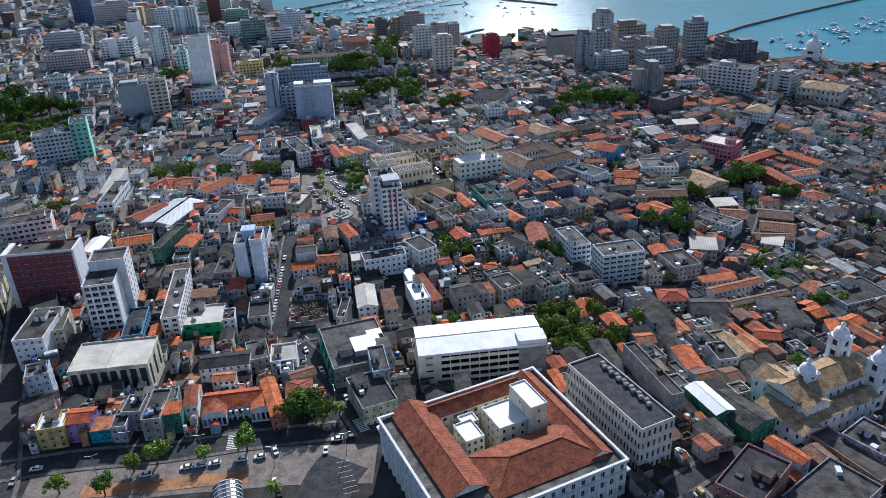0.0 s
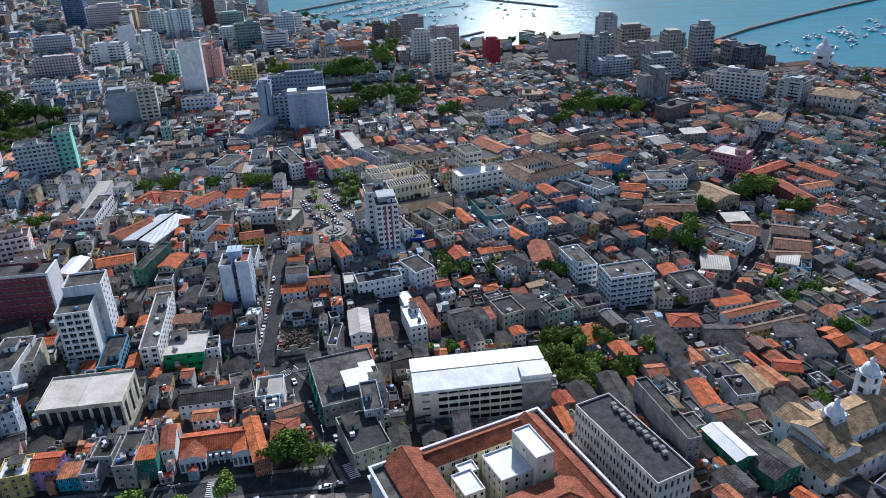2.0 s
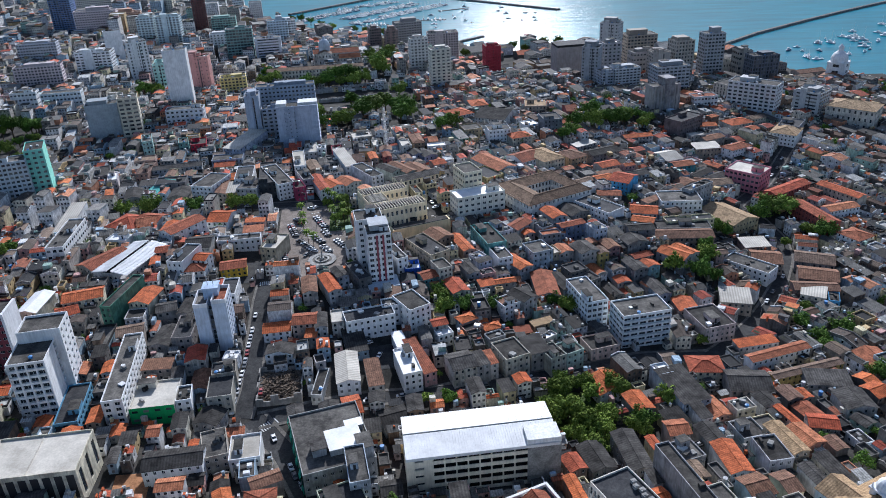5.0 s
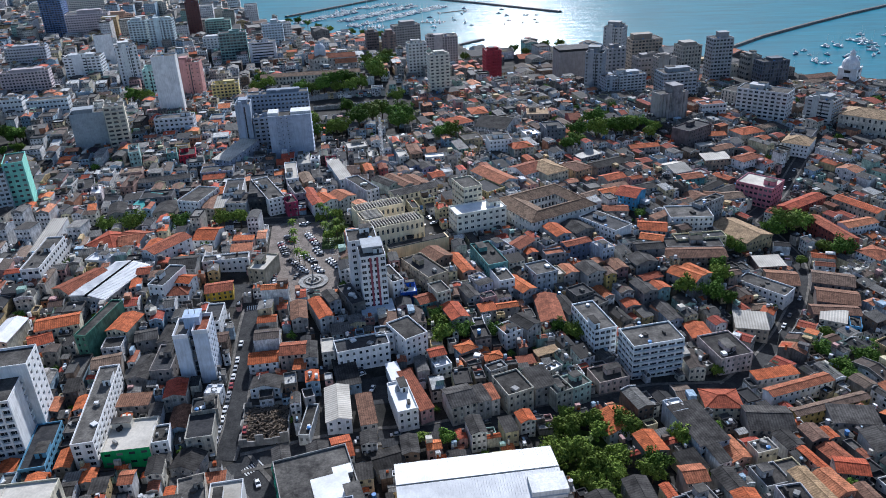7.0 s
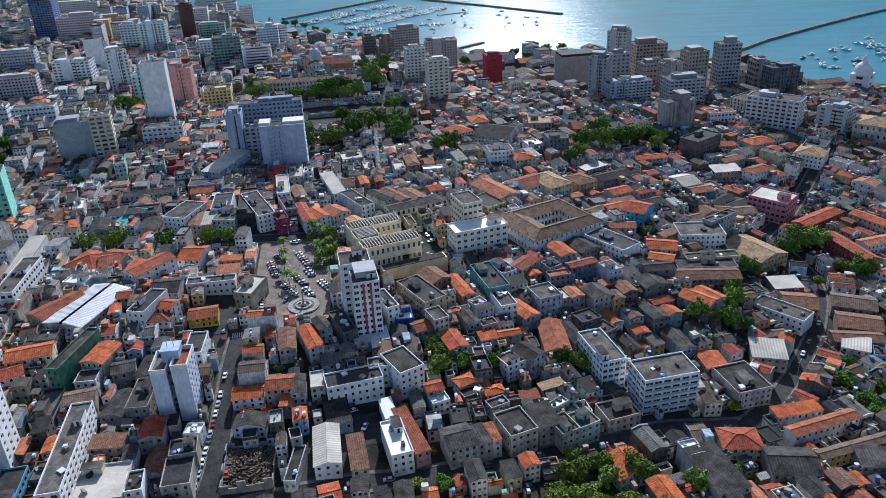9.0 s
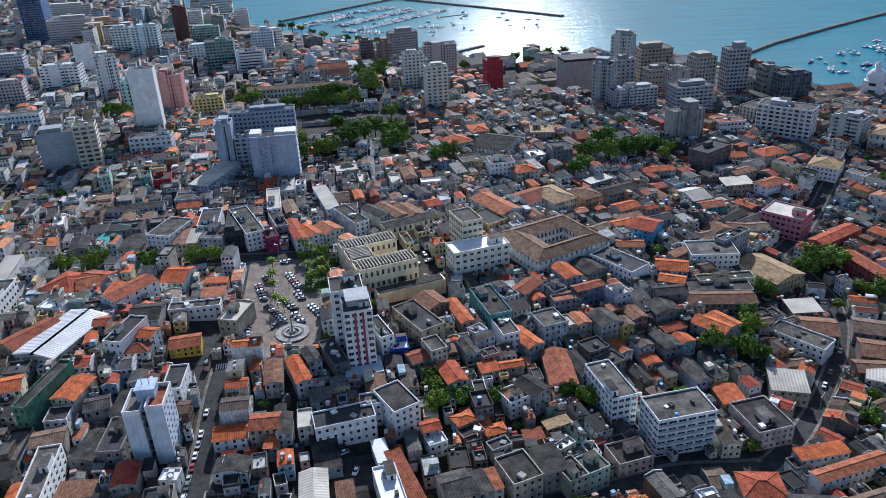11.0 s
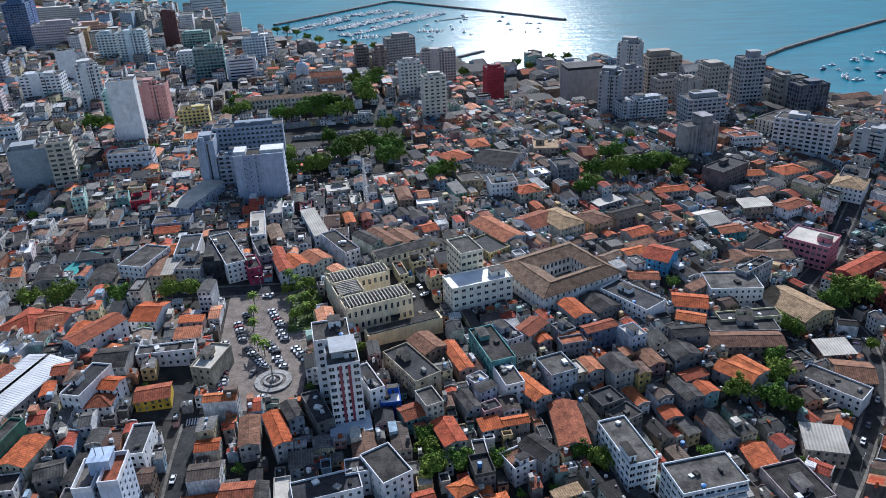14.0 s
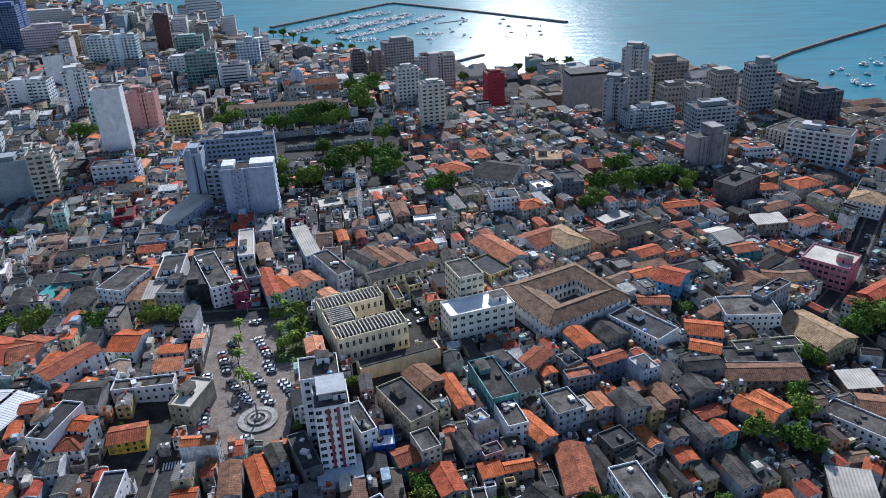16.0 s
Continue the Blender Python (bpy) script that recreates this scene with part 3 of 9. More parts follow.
def dress(ob, w, d, h, floors, cols, style, wall):
    """What sets a tower's front apart: balcony slabs, upright ribs, a blind shaft or deep loggias, and a set-back crown."""
    k = Mesh()
    r = random.Random(int(w * 31 + d * 7 + h * 13))
    a, b = w * r.uniform(0.14, 0.36), d * r.uniform(0.2, 0.36)
    ox, up = r.uniform(-0.5, 0.5) * (w / 2 - a), r.choice((2.2, 2.8, 3.2, 5.0))
    k.box(ox - a, ox + a, -b, b, h, h + up)
    if r.random() < 0.5:
        k.box(ox - a - 0.4, ox + a + 0.4, -b - 0.4, b + 0.4, h + up, h + up + 0.3, 0, True)
    for _ in range(r.randrange(2, 6)):
        px, py = r.uniform(-0.42, 0.42) * w, r.uniform(-0.4, 0.4) * d
        q = r.uniform(0.5, 1.6)
        k.box(px - q, px + q, py - q, py + q * 0.8, h, h + r.uniform(0.8, 2.6))
    part("roof_storey", k, [wall], ob, color=tuple(0.7 * v for v in ob.color[:3]))
    storey = h / floors
    if style in ("balcony", "loggia"):
        m = Mesh()
        deep = 1.5 if style == "balcony" else 0.9
        span = w / 2 * (0.62 if style == "balcony" else 0.98)
        m.box(-span, span, -deep, 0, -0.15, 0.05, 0, True)
        m.box(-span, span, -deep - 0.1, -deep, -0.15, 0.95, 0, True)
        for s in (-1, 1):
            m.box(s * span - 0.1, s * span + 0.1, -deep, 0, 0.05, 0.95 if style == "balcony" else storey, 0, True)
        me = m.data("balcony", [wall])
        for f in range(1, floors):
            part("balcony", me, [], ob, pose(0, -d / 2, f * storey + 0.2))
    elif style == "ribs" and cols:
        m = Mesh()
        m.box(-0.3, 0.3, -0.75, 0, -2, h + 0.9)
        me = m.data("rib", [wall])
        for c in range(cols + 1):
            part("rib", me, [], ob, pose(-w / 2 + w * c / cols, -d / 2, 0))
    elif style == "shaft":
        m = Mesh()
        m.box(-w * 0.11, w * 0.11, -1.1, 0, -2, h + 3.5)
        part("stair_shaft", m, [wall], ob, pose(-w * 0.12, -d / 2, 0))
        m = Mesh()
        m.box(-0.5, 0.5, -0.06, 0, 1, h - 1)
        part("window_strip", m, [GLASS], ob, pose(w * 0.12, -d / 2, 0))


hall_ = tower(-156.2, 258.5, 31.8, 21.5, 10, 47.4, CREAM, "beige auditorium with dark upright slots and a pale sheet roof", name="auditorium", mat=PALEROOF, cols=(0, 3), floors=1, win=(2.7, 10.4), top=False)
# Slots are DARK sheets on the wall, the recess shade in their colour.
m = Mesh()
m.box(-1.3, 1.3, -0.08, 0.5, -4, 46.2 - land(-156.2, 258.5))
slot = m.data("dark_slot", [DARK])
for k in range(8):
    part("dark_slot", slot, [], hall_, pose(-13.7 + 3.9 * k, -10.75, 0), "dark upright glazing slot, recess shade in its colour")
m = Mesh()
m.box(-0.2, 0.2, -10, 10, 0, 0.25)
part("roof_joint", m, [PALEROOF], hall_, pose(-1, 0, 47.4 - land(-156.2, 258.5)))
slab = tower(-220.7, 329, 34, 14, 10, 64, (0.2, 0.05, 0.065), "wine-red slab block of flats with white end walls", floors=9, cols=(11, 3), win=(2.0, 1.3), near=True)
SLAB_H = 64 - land(-220.7, 329)
for x0, x1 in ((-17.2, -14.6), (16.2, 17.25)):
    m = Mesh()
    m.box(x0, x1, -7.12, 7.1, -4, SLAB_H + 0.8)
    part("end_wall", m, [CLEAN], slab, label="white rendered end wall", color=(0.76, 0.76, 0.77))
m = Mesh()
m.box(-14.5, 16.1, -7.2, -7.0, SLAB_H - 0.4, SLAB_H + 0.85)
part("cornice", m, [CLEAN], slab, color=(0.7, 0.7, 0.71))
white_tower = tower(-180.4, 308.8, 14, 30, 14, 60.8, WHITE, "white tower of flats with a grid of balconies", floors=9, cols=(4, 7), win=(2.9, 2.1), near=True, deep=0.9)
m = Mesh()
m.box(0, 0.12, -15, -3, -3, 27.6)
part("blank_wall", m, [CLEAN], white_tower, pose(7, 0, 0))
m = Mesh()
WT_H = 60.8 - land(-180.4, 308.8)
for p, u, l, c in (((-6.4, 1), (1, 0), 16.4, 0), ((10, 1), (0, 1), 13.6, 3), ((10, 14.6), (-1, 0), 16.4, 4), ((-6.4, 14.6), (0, -1), 13.6, 0)):
    facade(m, p, u, l, 0, WT_H + 4.5, c, 10, 1.9, 1.5, 0.5, 6)
rear = part("rear_wing", m, [CLEAN, GLASS], white_tower)
part("roof", flat_roof(16.4, 13.6, WT_H + 4.2, 1.0), [DECK, CLEAN], rear, pose(1.8, 7.8, 0))
tower(-152.1, 317.9, 8, 50, 13, 43.3, WHITE, "narrow white block with a long parapet roof", floors=4, cols=(2, 12), near=True)
shop = tower(-133.9, 304.5, 17.2, 18, 10, 38.5, (0.6, 0.56, 0.48), "two-storey shop with a bright green front", floors=2, mat=PALEROOF, cols=(0, 3), near=True)
m = Mesh()
facade(m, (-8.7, -9.15), (1, 0), 17.4, 0, 39.2 - land(-133.9, 304.5), 4, 2, 2.2, 1.2, 0.12, 4)
m.box(-8.7, 8.7, -9.02, -9.0, 0, 39.2 - land(-133.9, 304.5))
part("shop_front", m, [CLEAN, GLASS], shop, label="bright green street front", color=(0.02, 0.36, 0.11))
tower(-165.5, 298.5, 9, 26, 14, 38.7, (0.12, 0.30, 0.45), "low blue building with a bitumen roof", mat=DARKDECK, floors=2)
striped = tower(-53.6, 405.5, 12, 14, 14.6, 64, WHITE, "white tower of flats with two wine-red stripes", floors=10, cols=(4, 4), win=(2.1, 1.7), near=True)
for sx in (-1.3, 1.9):
    m = Mesh()
    m.box(-0.5, 0.5, -0.12, 0, 1.5, 30.5)
    part("red_stripe", m, [PAINT], striped, pose(sx, -7, 0), "wine-red upright stripe", (0.22, 0.035, 0.06))
m = Mesh()
m.box(-8, 8, -6, 6, -6, 4.5)
part("podium", m, [CLEAN], striped, pose(0, -7.5, 0), color=(0.5, 0.56, 0.62))
m = Mesh()
m.box(-4.5, 4.5, -4.5, 4.5, 0, 3.2)
m.box(-5, 5, -5.6, 5, 3.2, 3.5, 0, True)
part("roof_pavilion", m, [CLEAN], striped, pose(0.5, 1.5, 31.3), color=(0.42, 0.44, 0.46))
tower(-60, 419, 14, 14, 14.6, 66, WHITE, "white rear wing of the striped tower", floors=10, cols=(3, 4), win=(1.8, 1.6), near=True)
tower(-3.3, 494, 31, 14, 22, 47.6, (0.82, 0.79, 0.7), "white and cream office block with small windows", floors=4, cols=(8, 4), near=True, mat=WHITEROOF)
tower(-9.5, 511.2, 12, 18, 25, 56.5, CREAM, "cream block with a white-edged roof terrace", floors=6, top=False)
tower(-44.8, 536.6, 30, 11, 30, 43, CREAM, "long yellow two-storey building with tall windows", roof="gable_x", mat=FIBRE, floors=2, cols=(9, 3), win=(1.4, 2.4))
tower(-234.8, 436.7, 9.5, 39.2, 8.7, 50.7, (0.83, 0.82, 0.81), "long white block with a parapet roof", floors=3)
tower(-267.6, 386.6, 34, 14, 25, 54.2, (0.76, 0.61, 0.59), "faded pink block of flats", floors=5)
flats_ = tower(73.5, 371.6, 24, 15, 15, 37, (0.81, 0.84, 0.84), "pale blue-grey block of flats with long balconies", floors=6, cols=(6, 4), win=(3.4, 1.3), near=True)
FLAT_H = 37 - land(73.5, 371.6)
m = Mesh()
m.box(-11.6, 11.9, -0.9, 0, -0.15, 0.85, 0, True)
me = m.data("balcony", [CLEAN])
for f in range(1, 6):
    part("balcony", me, [], flats_, pose(0, -7.5, FLAT_H * f / 6), color=(0.7, 0.73, 0.74))
tower(50.6, 389.5, 11, 25, 18, 36, (0.76, 0.81, 0.84), "pale grey wing of flats with small windows", floors=5, near=True)
tower(-314.7, 519.6, 26.5, 14, 25, 66.1, (0.51, 0.57, 0.61), "grey and mint-green tower of flats", floors=10)
tower(-302.1, 536.4, 12, 22, 25, 70.2, (0.25, 0.62, 0.52), "grey and mint-green tower of flats", floors=10, cols=(3, 0))
tower(-271.9, 729.9, 20.2, 12, 12, 94.1, (0.83, 0.84, 0.84), "tall pale windowless slab tower", floors=1, cols=(0, 0))
tower(-278.9, 798, 24, 14, 8, 74, (0.50, 0.26, 0.24), "brick-pink tower with small windows", floors=9, cols=(5, 3), win=(1, 1.2))
tower(-364, 858, 20, 15, 30, 79, (0.73, 0.73, 0.71), "pale ribbed tower of flats", floors=12, cols=(5, 4), win=(1.6, 2.0))
tower(-429, 1045, 21.5, 15, 7, 76, (0.55, 0.63, 0.67), "grey-blue twin tower of flats", floors=12, cols=(5, 4), win=(2.6, 1.6))
tower(-400.9, 1048, 30, 15, 7, 76, (0.55, 0.63, 0.67), "grey-blue twin tower of flats", floors=12, cols=(7, 4), win=(2.6, 1.6))
tower(-391.8, 1140, 18, 14, 20, 84, (0.12, 0.05, 0.05), "dark maroon tower", floors=14, cols=(5, 4), win=(1.6, 1.4))
tower(-461, 1480, 50, 16, 25, 62, (0.76, 0.76, 0.73), "pale slab of flats by the shore", floors=14)
tower(-254, 1068, 24, 15, 20, 63, (0.67, 0.71, 0.73), "pale grey block of flats", floors=8)
tower(-430, 896, 38, 20, 9, 64, (0.61, 0.63, 0.67), "grey block of flats with long balconies", floors=8, cols=(8, 4), win=(3, 1.5))
tower(-312.6, 685, 13, 18, 25, 65, (0.67, 0.65, 0.59), "weathered pale tower of flats", floors=8, cols=(3, 4))
# The flats' blue-grey paint is set dark, with their front shade in it.
tower(-160, 668, 47, 11, 11, 75, (0.3, 0.36, 0.45), "blue-grey slab of flats with open galleries", floors=11, cols=(15, 3), win=(1.7, 1.5), deep=0.8, style="loggia")
flats = tower(-141.5, 624, 31, 14, 10, 70, (0.4, 0.46, 0.57), "pale blue-grey block of flats with blank ribbed walls", floors=10, cols=(8, 3), win=(0.8, 0.8), top=False, style="none")
for x0, x1, y0 in ((-15.5, -9.5, -7.9), (-3.5, -2.2, -8.3), (0.5, 15.5, -7.9)):
    m = Mesh()
    m.box(x0, x1, y0, -7, -6, 71 - land(-141.5, 624))
    part("wall_panel", m, [CLEAN], flats, label="blank rendered wall panel")
for x0, x1 in ((-15.5, -8), (1, 15.5)):
    m = Mesh()
    m.box(x0, x1, -4, 7, 0, 2.4)
    part("roof_storey", m, [CLEAN], flats, pose(0, 0, 70 - land(-141.5, 624)), color=(0.7, 0.7, 0.7))
tower(-180.5, 641, 11, 16, 11, 74.5, (0.4, 0.46, 0.56), "slim blank blue-grey tower beside the flats", floors=10, cols=(0, 0), top=False)
tower(-165, 640, 17, 10, 11, 64, (0.36, 0.41, 0.49), "low gallery wing of the flats", floors=8, cols=(4, 3), win=(2.4, 1.6), deep=0.8)
tower(-167.8, 826, 97, 14, 9.5, 53, (0.73, 0.68, 0.59), "long monastery wing with a brown tile roof", roof="gable_x", mat=BROWNTILE, floors=3, cols=(28, 4), win=(1.4, 2.2), name="monastery")
tower(-609, 1180, 29, 20, 14, 96, (0.12, 0.2, 0.36), "tall blue glass tower", floors=20, cols=(8, 5), win=(2.9, 2.0), style="ribs")
tower(-463, 836, 46, 14, 16, 62, (0.52, 0.45, 0.46), "long pinkish slab of flats", floors=8, cols=(14, 4))
tower(-309, 652, 25, 14, 20, 68, (0.42, 0.46, 0.5), "blank grey block of flats", floors=9, cols=(0, 0), top=False)
tower(-286, 651, 15, 14, 20, 73, (0.6, 0.56, 0.46), "cream tower of flats with dark windows", floors=10, cols=(3, 4), win=(3.4, 1.6), style="none")
tower(-251, 678, 31, 12, 10, 55, (0.66, 0.68, 0.72), "white low block at the foot of the slab tower", floors=4, cols=(8, 3))
tower(-318, 800, 11, 14, 12, 68, (0.4, 0.6, 0.55), "mint-green narrow block of flats", floors=8, cols=(3, 4))
tower(-397, 752, 36, 12, 14, 54, (0.6, 0.63, 0.67), "low white block with rows of windows", floors=4, cols=(11, 3))
tower(-431, 748, 23, 12, 14, 56, (0.66, 0.65, 0.64), "white three-storey block with a roof terrace", floors=4, cols=(7, 4))
tower(-284, 962, 30, 18, 14, 72, (0.2, 0.33, 0.32), "green glass block with a dark roof", floors=10, cols=(8, 5), win=(3.2, 2.0), style="ribs", mat=DARKDECK)
tower(-315, 998, 33, 16, 14, 61, (0.62, 0.63, 0.65), "white stepped block with terraces", floors=7, cols=(8, 4), style="loggia")
tower(-250, 958, 30, 14, 14, 61, (0.6, 0.6, 0.62), "white block with dark window bands", floors=7, cols=(1, 4), win=(24, 1.4), style="none")
tower(-238, 776, 24, 12, 14, 58, (0.66, 0.52, 0.22), "yellow and white block of flats", floors=6, cols=(7, 3), style="ribs")
tower(-255, 1030, 25, 14, 14, 69, (0.5, 0.58, 0.66), "pale blue block of flats", floors=10, cols=(7, 4))
tower(-535, 968, 45, 16, 14, 62, (0.45, 0.46, 0.5), "grey slab of flats", floors=7, cols=(14, 4), style="loggia")
tower(-601, 1254, 50, 14, 14, 58, (0.62, 0.6, 0.56), "pale slab of flats on the slope", floors=7, cols=(14, 4), style="loggia")
tower(-540, 1228, 48, 14, 14, 57, (0.55, 0.36, 0.26), "orange-brown slab of flats", floors=7, cols=(14, 4), style="loggia")
tower(-432, 950, 19, 12, 30, 76, (0.66, 0.67, 0.68), "white blank-ended tower block", floors=10, cols=(0, 4), style="none")
tower(-648, 1262, 27, 18, 12, 100, (0.14, 0.2, 0.4), "tall dark blue tower", floors=22, cols=(7, 5), win=(2.4, 1.8), style="balcony")
tower(-552, 1163, 58, 16, 14, 70, (0.56, 0.48, 0.5), "long pink-grey slab of flats", floors=10, cols=(17, 4), style="loggia")
tower(-508, 1306, 28, 16, 14, 62, (0.6, 0.54, 0.44), "beige block of flats", floors=9, cols=(8, 4))
tower(-349, 1110, 32, 16, 14, 63, (0.25, 0.4, 0.36), "green-grey office block", floors=8, cols=(9, 4), win=(2.8, 1.8))
tower(-670, 1380, 80, 16, 12, 60, (0.64, 0.6, 0.54), "long tan slab of flats", floors=8, cols=(24, 4), style="loggia")
tower(300, 668, 36, 26, -38, 45, (0.66, 0.62, 0.54), "cream palace with a broad tan hipped roof", roof="hip", mat=TANTILE, floors=3, cols=(9, 6), win=(1.4, 2.4), name="palace", category="palace")
tower(-39.5, 797.5, 19.3, 14, 14.7, 74.3, (0.76, 0.73, 0.63), "cream tower of flats", floors=12, cols=(4, 3), win=(2.4, 1.4))
tower(-64.5, 858.8, 19, 12, 16, 73.2, (0.67, 0.67, 0.66), "grey slim tower of flats", floors=11, cols=(5, 3))
tower(-97.9, 1102, 36, 18, 20, 50, (0.41, 0.39, 0.38), "dark brown-grey office tower", floors=15, cols=(10, 5), win=(2.2, 1.6))
tower(-47.9, 1038.5, 38.6, 20, 8.4, 46, (0.49, 0.46, 0.45), "grey-brown office block", floors=14, cols=(12, 6), win=(1.8, 1.6))
tower(-125.8, 978, 14, 15, 16, 64.5, (0.24, 0.20, 0.19), "dark brown tower of flats", floors=8)
tower(-103.8, 959, 14, 15, 16, 64.7, (0.28, 0.20, 0.18), "dark brown tower of flats", floors=8)
take(13, 920, 34, 44, 0)
tower(13, 946, 17, 18, 14, 46, (0.50, 0.06, 0.08), "bright red tower with few windows", floors=12, cols=(3, 4), win=(0.8, 0.8), style="ribs")
hotel = tower(101, 926, 37, 24, 12, 47, (0.42, 0.37, 0.35), "blank brown-grey concrete block with a dark crown", floors=1, cols=(0, 0))
m = Mesh()
m.box(-18, 18, -11.5, 11.5, 0, 2.6)
m.box(-18.8, 18.8, -12.3, 12.3, 2.6, 3.2, 0, True)
part("crown", m, [DARKDECK], hotel, pose(0, 0, 47 - land(101, 926)), "dark set-back top storey")
# Right-hand tower paints are lowered: shade on their near fronts is in them.
tower(140, 890, 20, 16, -28, 77, (0.5, 0.5, 0.5), "grey tower of flats", floors=22, cols=(5, 4), win=(1.4, 1.5), style="shaft")
tower(174, 912, 34, 20, 12, 60, (0.42, 0.36, 0.3), "brown-grey office tower", floors=17, cols=(9, 5), win=(2.6, 1.8), style="loggia")
tower(208, 905, 36, 18, 16, 48, (0.55, 0.55, 0.55), "pale office block with a barrel roof", roof="gable_x", mat=PALEROOF, rise=4.5, floors=12, cols=(10, 5))
tower(192, 803, 19, 16, 16, 74, (0.5, 0.46, 0.4), "beige office tower with cornices", floors=11, cols=(6, 5), win=(1.6, 2), style="ribs")
tower(222, 807, 20, 14, 10, 79, (0.42, 0.44, 0.47), "grey tower of flats with balconies", floors=14, cols=(6, 4), win=(2.4, 1.7), style="loggia")
tower(106, 790, 16, 15, -20, 73, (0.36, 0.38, 0.41), "grey tower of flats", floors=11, cols=(5, 4), win=(1.4, 1.5), style="shaft")
tower(127, 816, 17, 14, 12, 71, (0.42, 0.41, 0.42), "grey tower of flats", floors=11, cols=(4, 3), style="ribs")
tower(168, 787, 17, 14, 12, 67, (0.42, 0.37, 0.33), "beige blank-sided tower", floors=10, cols=(0, 4), style="shaft")
tower(160, 824, 24, 14, 14, 60, (0.4, 0.38, 0.37), "weathered grey block of flats", floors=8, cols=(7, 4))
tower(243, 828, 18, 14, 20, 47, (0.6, 0.56, 0.48), "cream block with arched windows", floors=5, cols=(6, 4), win=(1.3, 2.0))
tower(274, 808, 14, 10, 12, 50, (0.55, 0.3, 0.32), "pink block with a plain side", floors=5, cols=(3, 2))
tower(222, 737, 28, 16, 40, 49, (0.62, 0.56, 0.48), "cream office block with tall windows", floors=5, cols=(9, 5), win=(1.2, 2.0))
tower(190, 706, 21, 12, 10, 46, (0.66, 0.66, 0.67), "low white block with a red terrace", floors=3, mat=REDTILE)
tower(134, 771, 25, 16, 14, 57, (0.55, 0.58, 0.62), "pale grey block of flats with dark windows", floors=7, cols=(7, 4), win=(2.4, 1.5), style="loggia")
tower(115, 768, 11, 18, 14, 55, (0.4, 0.43, 0.48), "narrow grey wing of flats", floors=6, cols=(3, 5), style="shaft")
tower(172, 758, 31, 19, 12, 61, (0.42, 0.45, 0.49), "grey-blue block of flats with long balconies", floors=8, cols=(8, 5), win=(2.8, 1.5), style="balcony")
blade = tower(152, 692, 26, 12, 20, 60, (0.4, 0.37, 0.36), "grey concrete blade tower with upright ribs", floors=1, cols=(0, 0), top=False)
m = Mesh()
m.box(-2, 7, -6.6, 5, -22, 6)
m.box(-2.3, 7.3, -6.9, 5.3, 6, 6.5, 0, True)
part("stair_shaft", m, [WALL], blade, pose(0, 0, 60 - land(152, 692)), color=(0.3, 0.29, 0.3))
rib = Mesh()
rib.box(-0.35, 0.35, -0.9, 0, -3, 60.5 - land(152, 692))
rib = rib.data("rib", [WALL])
for k in range(9):
    part("rib", rib, [], blade, pose(-12.6 + 3.1 * k, -6, 0))
tower(232, 704, 40, 18, -36, 57, (0.7, 0.7, 0.71), "white office block with a grid of windows", floors=7, cols=(9, 4), win=(2.8, 1.6))
tower(274, 690, 22, 20, -45, 52, (0.55, 0.56, 0.56), "white office block", floors=7, cols=(1, 5), win=(17, 1.3), style="shaft")
tower(255, 815, 14, 14, 12, 60, (0.32, 0.31, 0.28), "slim tower with dark glass", floors=8, cols=(4, 4), win=(2.6, 2.2), style="shaft")
tower(263, 784, 26, 15, 14, 62, (0.15, 0.17, 0.21), "dark glass block with upright fins", floors=8, cols=(9, 5), win=(2.2, 2.4), style="ribs")
office = tower(47.3, 221.2, 14, 43, 28, 55.3, (0.68, 0.64, 0.56), "long office block with a flat bitumen roof and upright fins", mat=DARKDECK, floors=4, cols=(6, 24), win=(1.0, 2.6), top=False)
cooler = Mesh()
cooler.box(-0.8, 0.8, -0.7, 0.7, 0.15, 1.3)
cooler.prism(0, 0, 0.5, 0.5, 1.3, 1.42, 10)
cooler = cooler.data("air_conditioner", [CONCRETE])
for k in range(14):
    part("air_conditioner", cooler, [], office, pose(3.6 + 0.8 * (k % 2), -12 + 2.1 * k, 55.3 - land(47.3, 221.2)))
fin = Mesh()
fin.box(-0.25, 0.0, -0.12, 0.12, -2, 17.5)
fin = fin.data("fin", [CLEAN])
for k in range(25):
    part("fin", fin, [], office, pose(-7, -21.5 + 43 / 24 * k, 0), color=(0.62, 0.59, 0.53))
tower(183.9, 561.5, 24, 20, -40, 33, (0.62, 0.24, 0.28), "long pink building with a pale roof", mat=PALEROOF, floors=4)


